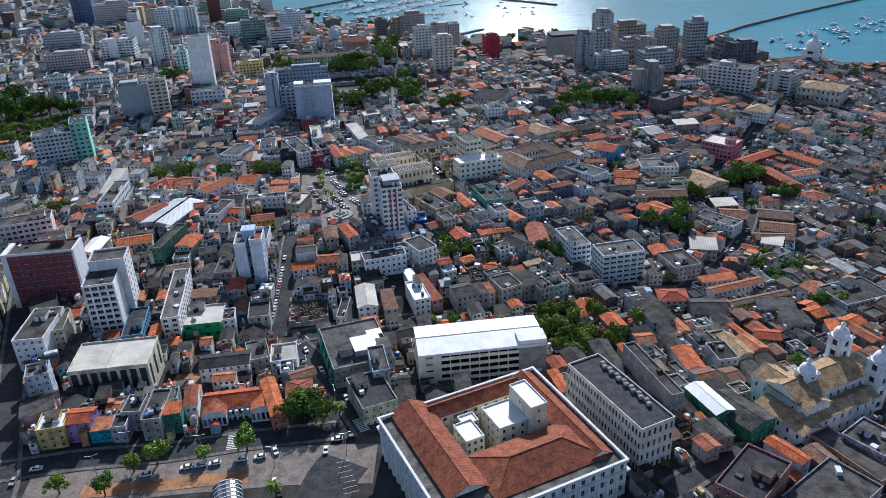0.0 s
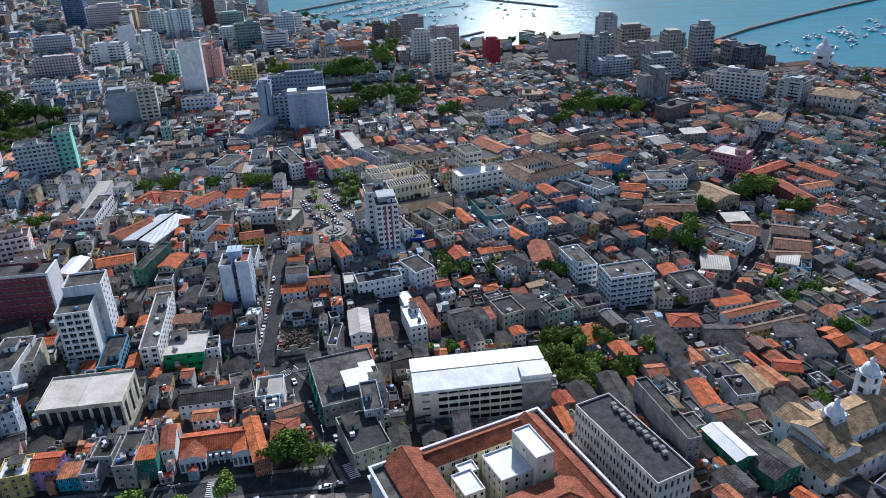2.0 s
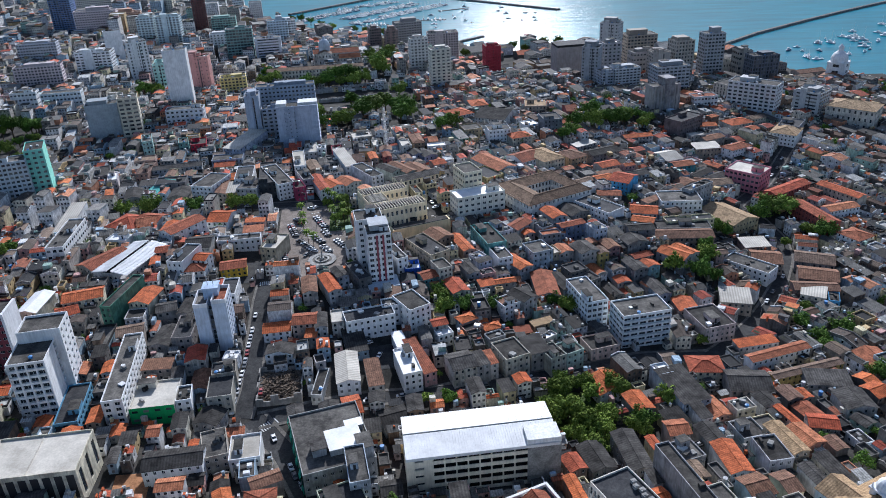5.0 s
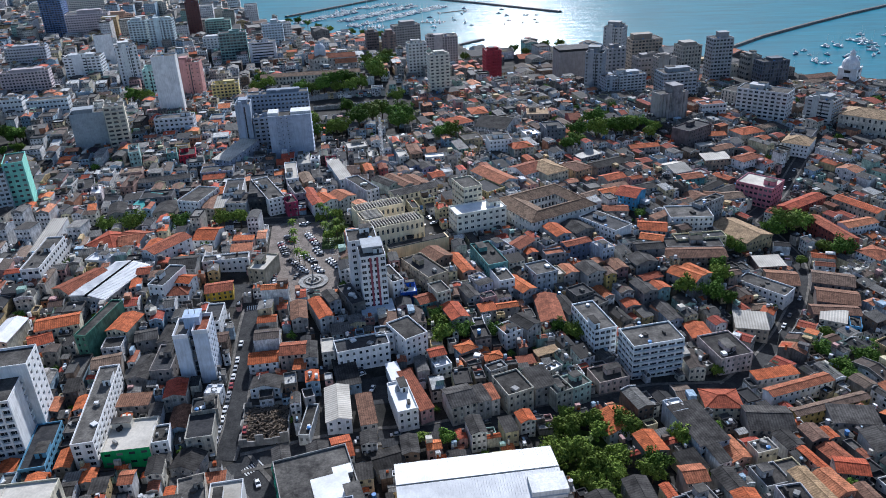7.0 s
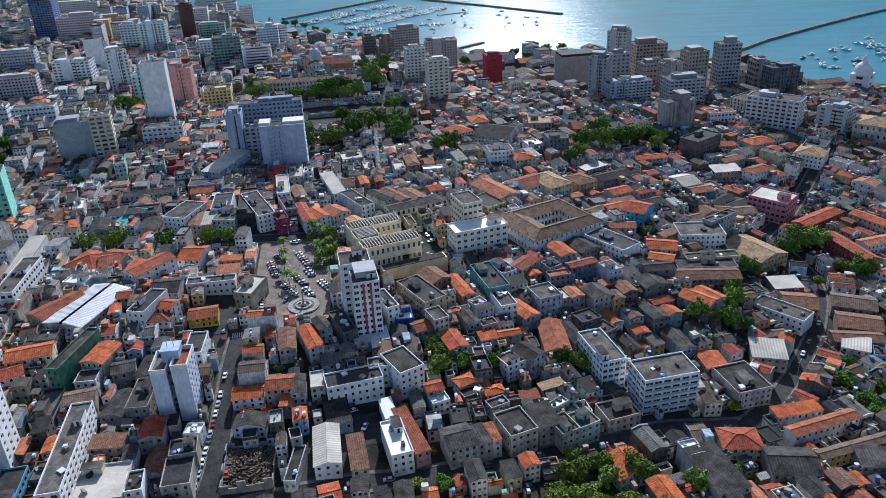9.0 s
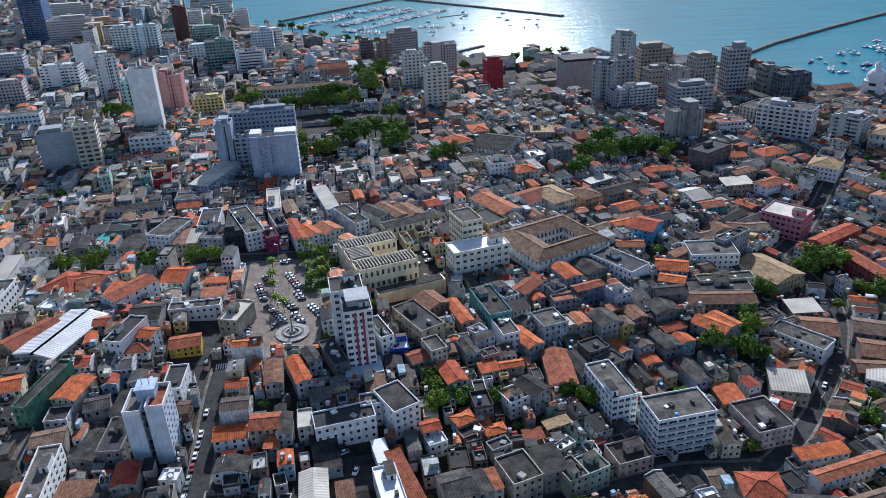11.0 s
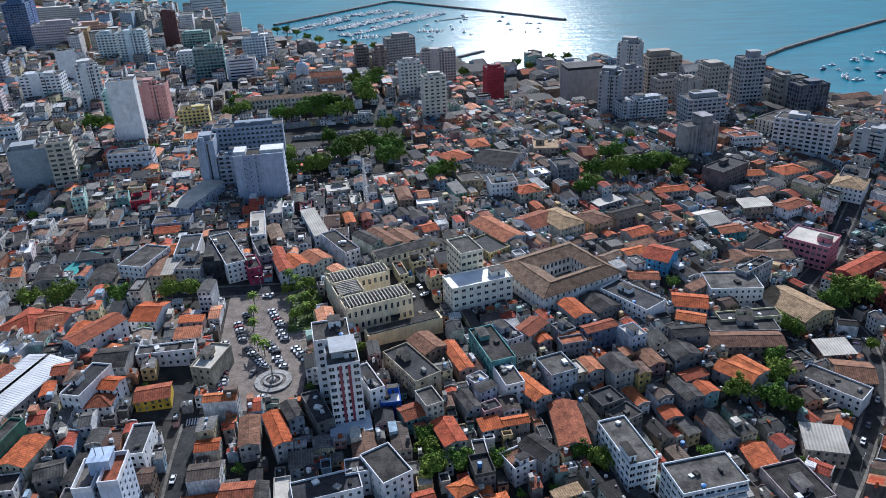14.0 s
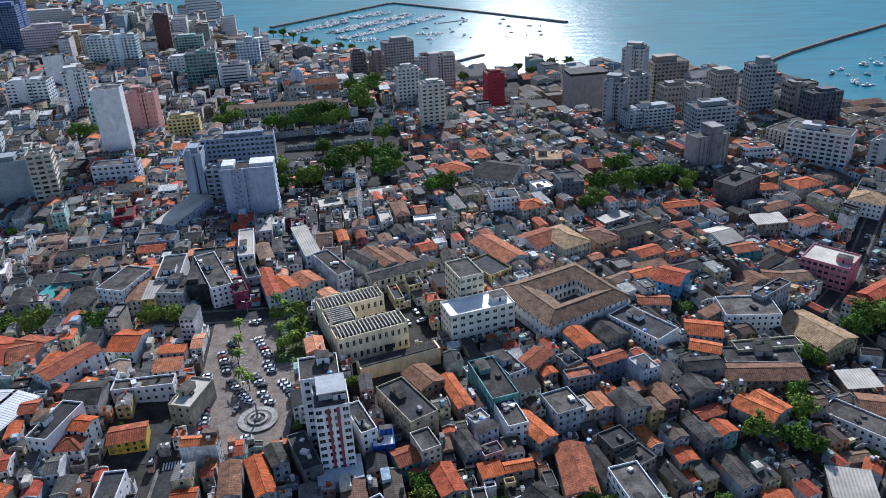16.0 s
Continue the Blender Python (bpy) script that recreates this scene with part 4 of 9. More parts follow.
# ---- single buildings with a shape of their own ----
def twin_slabs(x, y, rot, top_z):
    """Two blank slabs with a dark strip of windows set back between them, framed roof terraces and windows on the sides."""
    z = land(x, y)
    h = top_z - z
    take(x, y, 15, 14, rot, 0.5)
    ob = new("apartment_building")
    ob.matrix_world = pose(x, y, z, 0, 0, rot)
    ob.color = (0.62, 0.68, 0.78, 1)
    tagged(ob, "pale blue tower of two blank slabs with a dark window strip", "building")
    for x0, x1, extra, floor_mat in ((-7.2, -1.1, -1.5, DECK), (0.9, 7.2, 0.0, REDTILE)):
        m = Mesh()
        hh = h + extra
        facade(m, (x0, -7), (1, 0), x1 - x0, 0, hh, 0, 0, foot=6)
        facade(m, (x1, -7), (0, 1), 14, 0, hh, 4, 9, 1.5, 1.5, 0.3, 6)
        facade(m, (x1, 7), (-1, 0), x1 - x0, 0, hh, 2, 9, 1.4, 1.4, 0.3, 6)
        facade(m, (x0, 7), (0, -1), 14, 0, hh, 4, 9, 1.5, 1.5, 0.3, 6)
        slab_ = part("slab", m, [CLEAN, GLASS], ob)
        part("roof", flat_roof(x1 - x0, 14, hh - 0.4, 1.7, 0.3), [floor_mat, CLEAN], slab_, pose((x0 + x1) / 2, 0, 0), color=(0.8, 0.8, 0.82))
    m = Mesh()
    facade(m, (-1.1, -5.2), (1, 0), 2.0, 0, h - 2, 1, 9, 1.5, 2.2, 0.25, 6)
    m.box(-1.1, 0.9, -5.2, 6, h - 2.1, h - 2)
    part("window_strip", m, [WALL, GLASS], ob, color=(0.2, 0.24, 0.3))
    m = Mesh()
    m.box(-3.5, 3, 0, 6.5, h - 2, h + 3.4)
    m.box(-3.9, 3.4, -0.4, 6.9, h + 3.4, h + 3.7, 0, True)
    part("tank_room", m, [CLEAN], ob, color=(0.45, 0.55, 0.7))
    for k, mx in enumerate((-1.5, 1.0)):
        m = Mesh()
        m.bar((mx, 3, h + 3.6), (mx, 3, h + 8.5 - 2 * k), 0.12)
        part("aerial", m, [STEEL], ob)
    return ob


twin_slabs(-122.8, 351.7, 9, 57.5)


def courthouse(x, y, rot):
    """Four wings round a court, tiled roofs behind a parapet, pilasters and a cornice outside."""
    z = land(x, y) - 1
    ob = new("courthouse")
    ob.matrix_world = pose(x, y, z, 0, 0, rot)
    ob.color = (0.74, 0.73, 0.71, 1)
    tagged(ob, "grand white courthouse with red-brown tile roofs round a cream court", "courthouse")
    A, B, h = 31.8, 28.8, 18.5
    c0, c1, v0, v1 = -12, 21, -2, 20
    take(x, y, 2 * A, 2 * B, rot, 1.5)
    m, holes = Mesh(), []
    for k, (p, u, l, c) in enumerate((((-A, -B), (1, 0), 2 * A, 17), ((A, -B), (0, 1), 2 * B, 15), ((A, B), (-1, 0), 2 * A, 17), ((-A, B), (0, -1), 2 * B, 15))):
        facade(m, p, u, l, 0, h, c, 4, 1.5, 2.6, 0.35, 5, holes=holes)
    part("outer_wall", m, [CLEAN, GLASS], ob)
    for hx, hy, hz, r, ww, wh in holes:
        part("window", window_mesh(ww, wh), [], ob, pose(hx, hy, hz, 0, 0, r))
    m, inner = Mesh(), []
    for p, u, l, c in (((c1, v0), (-1, 0), c1 - c0, 8), ((c0, v0), (0, 1), v1 - v0, 5), ((c0, v1), (1, 0), c1 - c0, 8), ((c1, v1), (0, -1), v1 - v0, 5)):
        facade(m, p, u, l, 4, h - 1, c, 4, 1.4, 1.8, 0.25, 4, holes=inner)
    part("court_wall", m, [CLEAN, GLASS], ob, color=(0.76, 0.7, 0.52))
    for hx, hy, hz, r, ww, wh in inner:
        part("window", window_mesh(ww, wh), [], ob, pose(hx, hy, hz, 0, 0, r))
    m = Mesh()
    for x0, x1, y0, y1 in ((-A, c0, -B, B), (c1, A, -B, B), (c0, c1, -B, v0), (c0, c1, v1, B)):
        m.face([(x0, y0, h - 1), (x1, y0, h - 1), (x1, y1, h - 1), (x0, y1, h - 1)])
    part("terrace", m, [DECK], ob)
    m = Mesh()
    for x0, x1, y0, y1 in ((-A - 0.5, A + 0.5, -B - 0.5, -B + 0.4), (-A - 0.5, A + 0.5, B - 0.4, B + 0.5), (-A - 0.5, -A + 0.4, -B + 0.4, B - 0.4), (A - 0.4, A + 0.5, -B + 0.4, B - 0.4)):
        m.box(x0, x1, y0, y1, h - 0.6, h + 0.5, 0, True)
    for x0, x1, y0, y1 in ((-A - 0.9, A + 0.9, -B - 0.9, -B), (-A - 0.9, -A, -B, B), (A, A + 0.9, -B, B), (-A - 0.9, A + 0.9, B, B + 0.9)):
        m.box(x0, x1, y0, y1, h - 4.2, h - 3.5, 0, True)
    part("cornice", m, [CLEAN], ob)
    bar = Mesh()
    bar.box(-0.45, 0.45, -0.45, 0.1, 0.8, h - 4.2)
    bar.box(-0.65, 0.65, -0.6, 0.1, 0.0, 0.8)
    bar.box(-0.6, 0.6, -0.6, 0.1, h - 4.9, h - 4.2)
    bar = bar.data("pilaster", [CLEAN])
    for k in range(16):
        part("pilaster", bar, [], ob, pose(-A + 2 * A / 17 * (k + 1), -B, 0))
    for k in range(14):
        part("pilaster", bar, [], ob, pose(-A, B - 2 * B / 15 * (k + 1), 0, 0, 0, -90))
        part("pilaster", bar, [], ob, pose(A, -B + 2 * B / 15 * (k + 1), 0, 0, 0, 90))
    part("roof", gable_roof(13.5, 47, h, 3.4, False, 0.5), [REDTILE, CLEAN], ob, pose(-20, 6, 0), "red-brown tile roof")
    part("roof", gable_roof(9, 50, h - 0.6, 2.6, False, 0.4), [REDTILE, CLEAN], ob, pose(25.6, 2, 0), "red-brown tile roof")
    part("roof", gable_roof(36, 8, h - 0.6, 2.4, True, 0.4), [REDTILE, CLEAN], ob, pose(4, 24.2, 0), "red-brown tile roof")
    part("roof", hip_roof(41, 21, h - 0.6, 4.2), [REDTILE], ob, pose(7, -13.2, 0), "red-brown tile roof")
    for px, py, w, d, top_, name in ((7.8, 9, 11, 13, h + 1, "court_block"), (-6.5, 8.5, 7, 10, h - 0.5, "court_block"), (-3, 16, 6, 5, h - 2, "court_block"), (16.8, 8, 6.5, 15, h + 7, "stair_tower")):
        m = Mesh()
        a, b = w / 2, d / 2
        for p, u, l, c in (((-a, -b), (1, 0), w, 3), ((a, -b), (0, 1), d, 4), ((a, b), (-1, 0), w, 3), ((-a, b), (0, -1), d, 4)):
            facade(m, p, u, l, 3, top_, c if name == "court_block" else 1, 5, 1.0, 1.4, 0.2, 3)
        blk = part(name, m, [CLEAN, GLASS], ob, pose(px, py, 0), color=(0.78, 0.73, 0.58))
        part("roof", flat_roof(w, d, top_, 0.5), [WHITEROOF, CLEAN], blk, color=(0.8, 0.79, 0.76))
    m = Mesh()
    m.face([(c0, v0, 1), (c1, v0, 1), (c1, v1, 1), (c0, v1, 1)])
    part("court_floor", m, [DECK], ob)
    return ob


courthouse(3.5, 200, 28)


def garage(x, y, w, d, rot, top_z):
    """Open parking decks between white bands, under two white sheet slopes with ribs and a gutter."""
    z = land(x, y) - 2
    h = top_z - z
    take(x, y, w, d, rot, 1)
    ob = new("parking_garage")
    ob.matrix_world = pose(x, y, z, 0, 0, rot)
    ob.color = (0.8, 0.74, 0.6, 1)
    tagged(ob, "cream parking garage with dark open decks and white ribbed roof", "garage")
    a, b = w / 2, d / 2
    m = Mesh()
    facade(m, (-a, -b), (1, 0), 9, 0, h, 1, 6, 3.0, 1.0, 0.3, 5)
    # Deck floors and a back sheet in DARK carry the shade inside the openings.
    for k in range(6):
        z0 = h * k / 6
        m.box(-a + 9, a - 12, -b, -b + 0.3, z0 - (5 if k == 0 else 0.35), z0 + 1.15, 0, True)
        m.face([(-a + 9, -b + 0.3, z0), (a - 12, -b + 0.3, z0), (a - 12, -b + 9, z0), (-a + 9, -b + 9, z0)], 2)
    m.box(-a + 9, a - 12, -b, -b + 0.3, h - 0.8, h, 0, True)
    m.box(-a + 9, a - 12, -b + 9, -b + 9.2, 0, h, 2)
    for k in range(8):
        m.box(-a + 9 + 4.1 * k, -a + 9.5 + 4.1 * k, -b + 0.3, -b + 0.8, 0, h, 0)
    facade(m, (a - 12, -b), (1, 0), 12, 0, h, 0, 0, foot=5, wall=3)
    facade(m, (a, -b), (0, 1), d, 0, h, 2, 6, 3.0, 1.2, 0.3, 5, wall=3)
    # Rear and left openings are closed by dark panes standing for shade.
    facade(m, (a, b), (-1, 0), w, 0, h, 1, 6, w - 10, 1.6, 1.0, 5, pane=2)
    facade(m, (-a, b), (0, -1), d, 0, h, 3, 6, 4.0, 1.4, 0.8, 5, pane=2)
    part("wall", m, [CLEAN, GLASS, DARK, CONCRETE], ob)
    for s, label in ((-1, "front"), (1, "back")):
        m = Mesh()
        y0, y1 = (-b - 0.3, -0.25) if s < 0 else (0.25, b + 0.3)
        z0, z1 = (h + 0.1, h + 1.3) if s < 0 else (h + 1.5, h + 0.2)
        m.face([(-a, y0, z0), (a - 0.5, y0, z0), (a - 0.5, y1, z1), (-a, y1, z1)], 0)
        m.face([(-a, y0, z0 - 1.2), (a - 0.5, y0, z0 - 1.2), (a - 0.5, y0, z0), (-a, y0, z0)], 0)
        m.face([(a - 0.5, y0, z0 - 0.4), (a - 0.5, y1, z1 - 0.4), (a - 0.5, y1, z1), (a - 0.5, y0, z0)], 0)
        roof = part("roof", m, [WHITEROOF], ob, label="white ribbed sheet roof")
        rib = Mesh()
        rib.face([(0, y0, z0 + 0.12), (0.14, y0, z0 + 0.12), (0.14, y1, z1 + 0.12), (0, y1, z1 + 0.12)])
        rib.face([(0.14, y0, z0), (0.14, y1, z1), (0.14, y1, z1 + 0.12), (0.14, y0, z0 + 0.12)])
        rib.face([(0, y1, z1), (0, y0, z0), (0, y0, z0 + 0.12), (0, y1, z1 + 0.12)])
        rib = rib.data("rib", [WHITEROOF])
        for k in range(58):
            part("rib", rib, [], roof, pose(-a + 0.6 + 0.92 * k, 0, 0))
    m = Mesh()
    m.box(-a, a - 0.5, -0.25, 0.25, h + 0.6, h + 1.0)
    part("gutter", m, [DARK], ob)
    m = Mesh()
    m.box(-6, 6, -4, 4, h - 1, h + 2.0)
    part("lift_house", m, [CLEAN], ob, pose(a - 6, -b + 4.2, 0), color=(0.8, 0.79, 0.76))
    return ob


garage(-2.8, 274.2, 54.4, 22.3, 9.6, 45)


def ring_house(name, label, x, y, w, d, rot, h, deep, court_x, court_y, cw, cd, mat, color, floors, win, rise):
    """Four ranges round an open court, each with its own tile roof."""
    z = land(x, y)
    take(x, y, w, d, rot, 0.5)
    ob = new(name)
    ob.matrix_world = pose(x, y, z, 0, 0, rot)
    ob.color = (*color, 1)
    tagged(ob, label, name)
    a, b = w / 2, d / 2
    m, holes = Mesh(), []
    for p, u, l in (((-a, -b), (1, 0), w), ((a, -b), (0, 1), d), ((a, b), (-1, 0), w), ((-a, b), (0, -1), d)):
        facade(m, p, u, l, 0, h, max(2, round(l / 3.3)), floors, *win, 0.25, 6, holes=holes)
    part("outer_wall", m, [CLEAN, GLASS], ob)
    for hx, hy, hz, r, ww, wh in holes:
        part("window", window_mesh(ww, wh), [], ob, pose(hx, hy, hz, 0, 0, r))
    x0, x1, y0, y1 = court_x - cw / 2, court_x + cw / 2, court_y - cd / 2, court_y + cd / 2
    m = Mesh()
    for p, u, l in (((x1, y0), (-1, 0), cw), ((x0, y0), (0, 1), cd), ((x0, y1), (1, 0), cw), ((x1, y1), (0, -1), cd)):
        facade(m, p, u, l, 0, h, max(2, round(l / 2.6)), floors, 1.7, 2.6, 0.8, 1, pane=2)
    m.face([(x0, y0, 0.3), (x1, y0, 0.3), (x1, y1, 0.3), (x0, y1, 0.3)], 3)
    part("court_wall", m, [CLEAN, GLASS, DARK, PAVING], ob)
    o, e = 0.7, 0.4
    top = h + rise
    m = Mesh()
    outer = [(-a - o, -b - o, h - 0.3), (a + o, -b - o, h - 0.3), (a + o, b + o, h - 0.3), (-a - o, b + o, h - 0.3)]
    inner = [(x0 + e, y0 + e, h - 0.1), (x1 - e, y0 + e, h - 0.1), (x1 - e, y1 - e, h - 0.1), (x0 + e, y1 - e, h - 0.1)]
    mid = [((p[0] + q[0]) / 2, (p[1] + q[1]) / 2, top) for p, q in zip(outer, inner)]
    for k in range(4):
        n = (k + 1) % 4
        r = Mesh()
        r.face([outer[k], outer[n], mid[n], mid[k]])
        r.face([mid[k], mid[n], inner[n], inner[k]])
        lo = [(p[0], p[1], p[2] - 0.2) for p in (outer[k], outer[n])]
        r.face([lo[0], lo[1], outer[n], outer[k]])
        lo = [(p[0], p[1], p[2] - 0.2) for p in (inner[n], inner[k])]
        r.face([lo[0], lo[1], inner[k], inner[n]])
        r.bar(mid[k], mid[n], 0.14)
        r.bar(outer[k], mid[k], 0.12)
        r.bar(inner[k], mid[k], 0.12)
        part("roof", r, [mat], ob, label="weathered brown tile roof")
    return ob


ring_house("cloister", "white cloister with weathered brown tile roofs round an arcaded court", 37, 511, 47, 41, 32, 9.0, 12, 3, -1, 21, 15, BROWNTILE, (0.8, 0.78, 0.74), 2, (1.2, 1.8), 2.8)


def palace(x, y, rot):
    """A cream palace: two long ranges and a link, balustrades with pinnacles on the roof edge."""
    z = land(x, y)
    take(x, y, 34, 40, rot, 1)
    take(x + 22, y + 8, 14, 34, rot)
    ob = new("palace")
    ob.matrix_world = pose(x, y, z, 0, 0, rot)
    ob.color = (0.87, 0.76, 0.54, 1)
    tagged(ob, "cream two-storey palace with balustraded roofs and tall windows", "palace")
    h = 12.5
    pin = Mesh()
    pin.box(-0.55, 0.55, -0.55, 0.55, h - 0.3, h + 1.5)
    pin.prism(0, 0, 0.5, 0.12, h + 1.5, h + 2.5, 8)
    pin = pin.data("pinnacle", [CLEAN])
    for x0, x1, y0, y1, mat in ((-16, 16, -19, -7, FIBRE), (-16, -3, -7, 8, DARKDECK), (-16, 14, 8, 19, FIBRE)):
        w, d = x1 - x0, y1 - y0
        m, holes = Mesh(), []
        for p, u, l in (((x0, y0), (1, 0), w), ((x1, y0), (0, 1), d), ((x1, y1), (-1, 0), w), ((x0, y1), (0, -1), d)):
            facade(m, p, u, l, 0, h, max(2, round(l / 2.9)), 2, 1.3, 2.9, 0.3, 5, holes=holes)
        wing = part("wing", m, [CLEAN, GLASS], ob)
        for hx, hy, hz, r, ww, wh in holes:
            part("window", window_mesh(ww, wh), [], wing, pose(hx, hy, hz, 0, 0, r))
        part("roof", gable_roof(w - 1.4, d - 1.4, h - 0.2, 1.1, w > d, 0.1), [mat, CLEAN], wing, pose((x0 + x1) / 2, (y0 + y1) / 2, 0))
        rib = Mesh()
        rib.box(-0.22, 0.22, -d / 2 + 1.2, d / 2 - 1.2, h + 0.15, h + 1.2) if w > d else rib.box(-w / 2 + 1.2, w / 2 - 1.2, -0.22, 0.22, h + 0.15, h + 1.2)
        rib = rib.data("roof_light", [PALEROOF])
        n = int(max(w, d) / 1.7) - 1
        for k in range(n):
            s = (k - (n - 1) / 2) * 1.7
            part("roof_light", rib, [], wing, pose((x0 + x1) / 2 + (s if w > d else 0), (y0 + y1) / 2 + (0 if w > d else s), -0.05))
        part("balustrade", flat_roof(w, d, h - 0.3, 1.1, 0.3), [DECK, CLEAN], wing, pose((x0 + x1) / 2, (y0 + y1) / 2, 0))
        for px in (x0 + 0.5, x1 - 0.5):
            for py in (y0 + 0.5, y1 - 0.5):
                part("pinnacle", pin, [], ob, pose(px, py, 0))
    return ob


palace(-56, 487, 25)
thing("garden_wall", (lambda m: (m.box(-18, 18, -3.2, 3.2, -6, 7.5, 0), m.box(-17, 17, -2.6, 2.6, 7.5, 7.9, 1), m)[2])(Mesh()), [CLEAN, FIBRE], pose(-37, 464, land(-37, 464) - 1, 0, 0, 25),
      "pale yellow terrace building with a ribbed roof below the palace", "wall", color=(0.86, 0.7, 0.42))
take(-37, 464, 37, 9, 25)
take(-33, 455, 30, 12, 25)


def hall(x, y, w, d, rot, top_z):
    """A hall with twin white sheet slopes and a sunk gutter."""
    z = land(x, y)
    h = top_z - z
    ob = building(x, y, w, d, rot, h - 1.2, (0.6, 0.58, 0.54), "flat", DARKDECK, "long hall with two white ribbed roof slopes", name="warehouse", category="warehouse", floors=1, top=False)
    for s in (-1, 1):
        m = Mesh()
        x0, x1 = (-w / 2 - 0.4, -0.8) if s < 0 else (0.8, w / 2 + 0.4)
        z0, z1 = (h - 0.6, h + 1.0) if s < 0 else (h + 1.0, h - 0.6)
        m.face([(x0, -d / 2 - 0.4, z0), (x1, -d / 2 - 0.4, z1), (x1, d / 2 + 0.4, z1), (x0, d / 2 + 0.4, z0)])
        m.face([(x0, -d / 2 - 0.4, z0 - 0.6), (x1, -d / 2 - 0.4, z1 - 0.6), (x1, -d / 2 - 0.4, z1), (x0, -d / 2 - 0.4, z0)])
        slope = part("roof_slope", m, [WHITEROOF], ob, label="white ribbed roof slope")
        rib = Mesh()
        rib.bar((x0, 0, z0 + 0.05), (x1, 0, z1 + 0.05), 0.06)
        rib = rib.data("rib", [WHITEROOF])
        for k in range(int(d / 1.2)):
            part("rib", rib, [], slope, pose(0, -d / 2 + 0.2 + 1.2 * k, 0))
    return ob


hall(-188.7, 414, 20.6, 36.5, -12, 46.7)


def dome_tower(ob, x, y, base, r, h, name="bell_tower"):
    """A square tower with belfry openings, cornices and a ribbed dome with a lantern."""
    m = Mesh()
    for p, u in (((-r, -r), (1, 0)), ((r, -r), (0, 1)), ((r, r), (-1, 0)), ((-r, r), (0, -1))):
        facade(m, p, u, 2 * r, base, h, 1, max(2, round((h - base) / 5)), r * 0.7, 2.6, 0.5, 2, pane=1)
    for zz in (h * 0.55, h - 0.5):
        m.box(-r - 0.4, r + 0.4, -r - 0.4, r + 0.4, zz, zz + 0.6, 0, True)
    t = part(name, m, [CLEAN, DARK], ob, pose(x, y, 0), color=(0.76, 0.77, 0.78))
    d = Mesh()
    prof = [(0.98, 0), (1.0, 0.25), (0.92, 0.6), (0.7, 0.95), (0.42, 1.15), (0.3, 1.25)]
    for (r0, z0), (r1, z1) in zip(prof, prof[1:]):
        d.prism(0, 0, r * r0, r * r1, h + 0.1 + r * z0, h + 0.1 + r * z1, 12)
    d.prism(0, 0, r * 0.3, r * 0.3, h + 0.1 + r * 1.25, h + r * 1.7, 8)
    d.prism(0, 0, r * 0.36, 0.02, h + r * 1.7, h + r * 2.1, 8)
    part("dome", d, [CLEAN], t, color=(0.78, 0.79, 0.8), smooth=False)
    for sx in (-1, 1):
        for sy in (-1, 1):
            q = Mesh()
            q.prism(0, 0, 0.4, 0.05, h, h + 1.8, 6)
            part("finial", q, [CLEAN], t, pose(sx * (r - 0.3), sy * (r - 0.3), 0))
    return t


def church(x, y, rot):
    z = land(x, y)
    take(x, y, 48, 30, rot, 1)
    ob = new("church")
    ob.matrix_world = pose(x, y, z, 0, 0, rot)
    ob.color = (0.76, 0.76, 0.76, 1)
    tagged(ob, "white colonial church with brown tile roofs and domed towers", "church")
    for name, px, py, w, d, h, rise, along, floors in (("nave", 0, 3, 36, 15, 15, 3.2, True, 2), ("side_aisle", -2, -8, 38, 8, 10, 1.6, True, 2), ("transept", -12, 4, 12, 26, 14, 3.0, False, 2), ("sacristy", -20, -3, 10, 22, 9, 2.0, False, 2)):
        m = Mesh()
        a, b = w / 2, d / 2
        for p, u, l in (((-a, -b), (1, 0), w), ((a, -b), (0, 1), d), ((a, b), (-1, 0), w), ((-a, b), (0, -1), d)):
            facade(m, p, u, l, 0, h, max(1, round(l / 4.2)), floors, 1.2, 2.0, 0.3, 6)
        body = part(name, m, [CLEAN, GLASS], ob, pose(px, py, 0))
        part("roof", gable_roof(w, d, h, rise, along, 0.5), [TANTILE, CLEAN], body, label="sunlit tan tile roof")
    dome_tower(ob, -6, 3, 15, 3.0, 20, "crossing_tower")
    dome_tower(ob, 20, 10, 0, 3.2, 24)
    dome_tower(ob, 21.5, -7, 0, 3.2, 22)
    return ob


church(129, 242, 28)


def domed_church(x, y, rot):
    """A pale church near the shore with a great dome over its crossing."""
    ob = building(x, y, 22, 30, rot, 12, (0.74, 0.73, 0.71), "gable_y", OLDTILE, "pale church with a domed crossing tower", name="church", category="church", floors=2, cols=(4, 6), win=(1.2, 2.2))
    dome_tower(ob, 0, 0, 12, 8, DOME_TOP, "crossing_tower")


DOME_TOP = 24
domed_church(342, 800, -40)
for k, (mx, my, mw, md) in enumerate(((371, 932, 34, 16), (398, 922, 26, 18), (352, 908, 30, 14), (378, 905, 24, 12))):
    building(mx, my, mw, md, 17, 6.5, (0.5, 0.42, 0.36), "gable_x", (OLDTILE, BROWNTILE)[k % 2], "brown market hall with a broad tile roof by the shore", name="market_hall", category="hall", floors=1, cols=(9, 4))


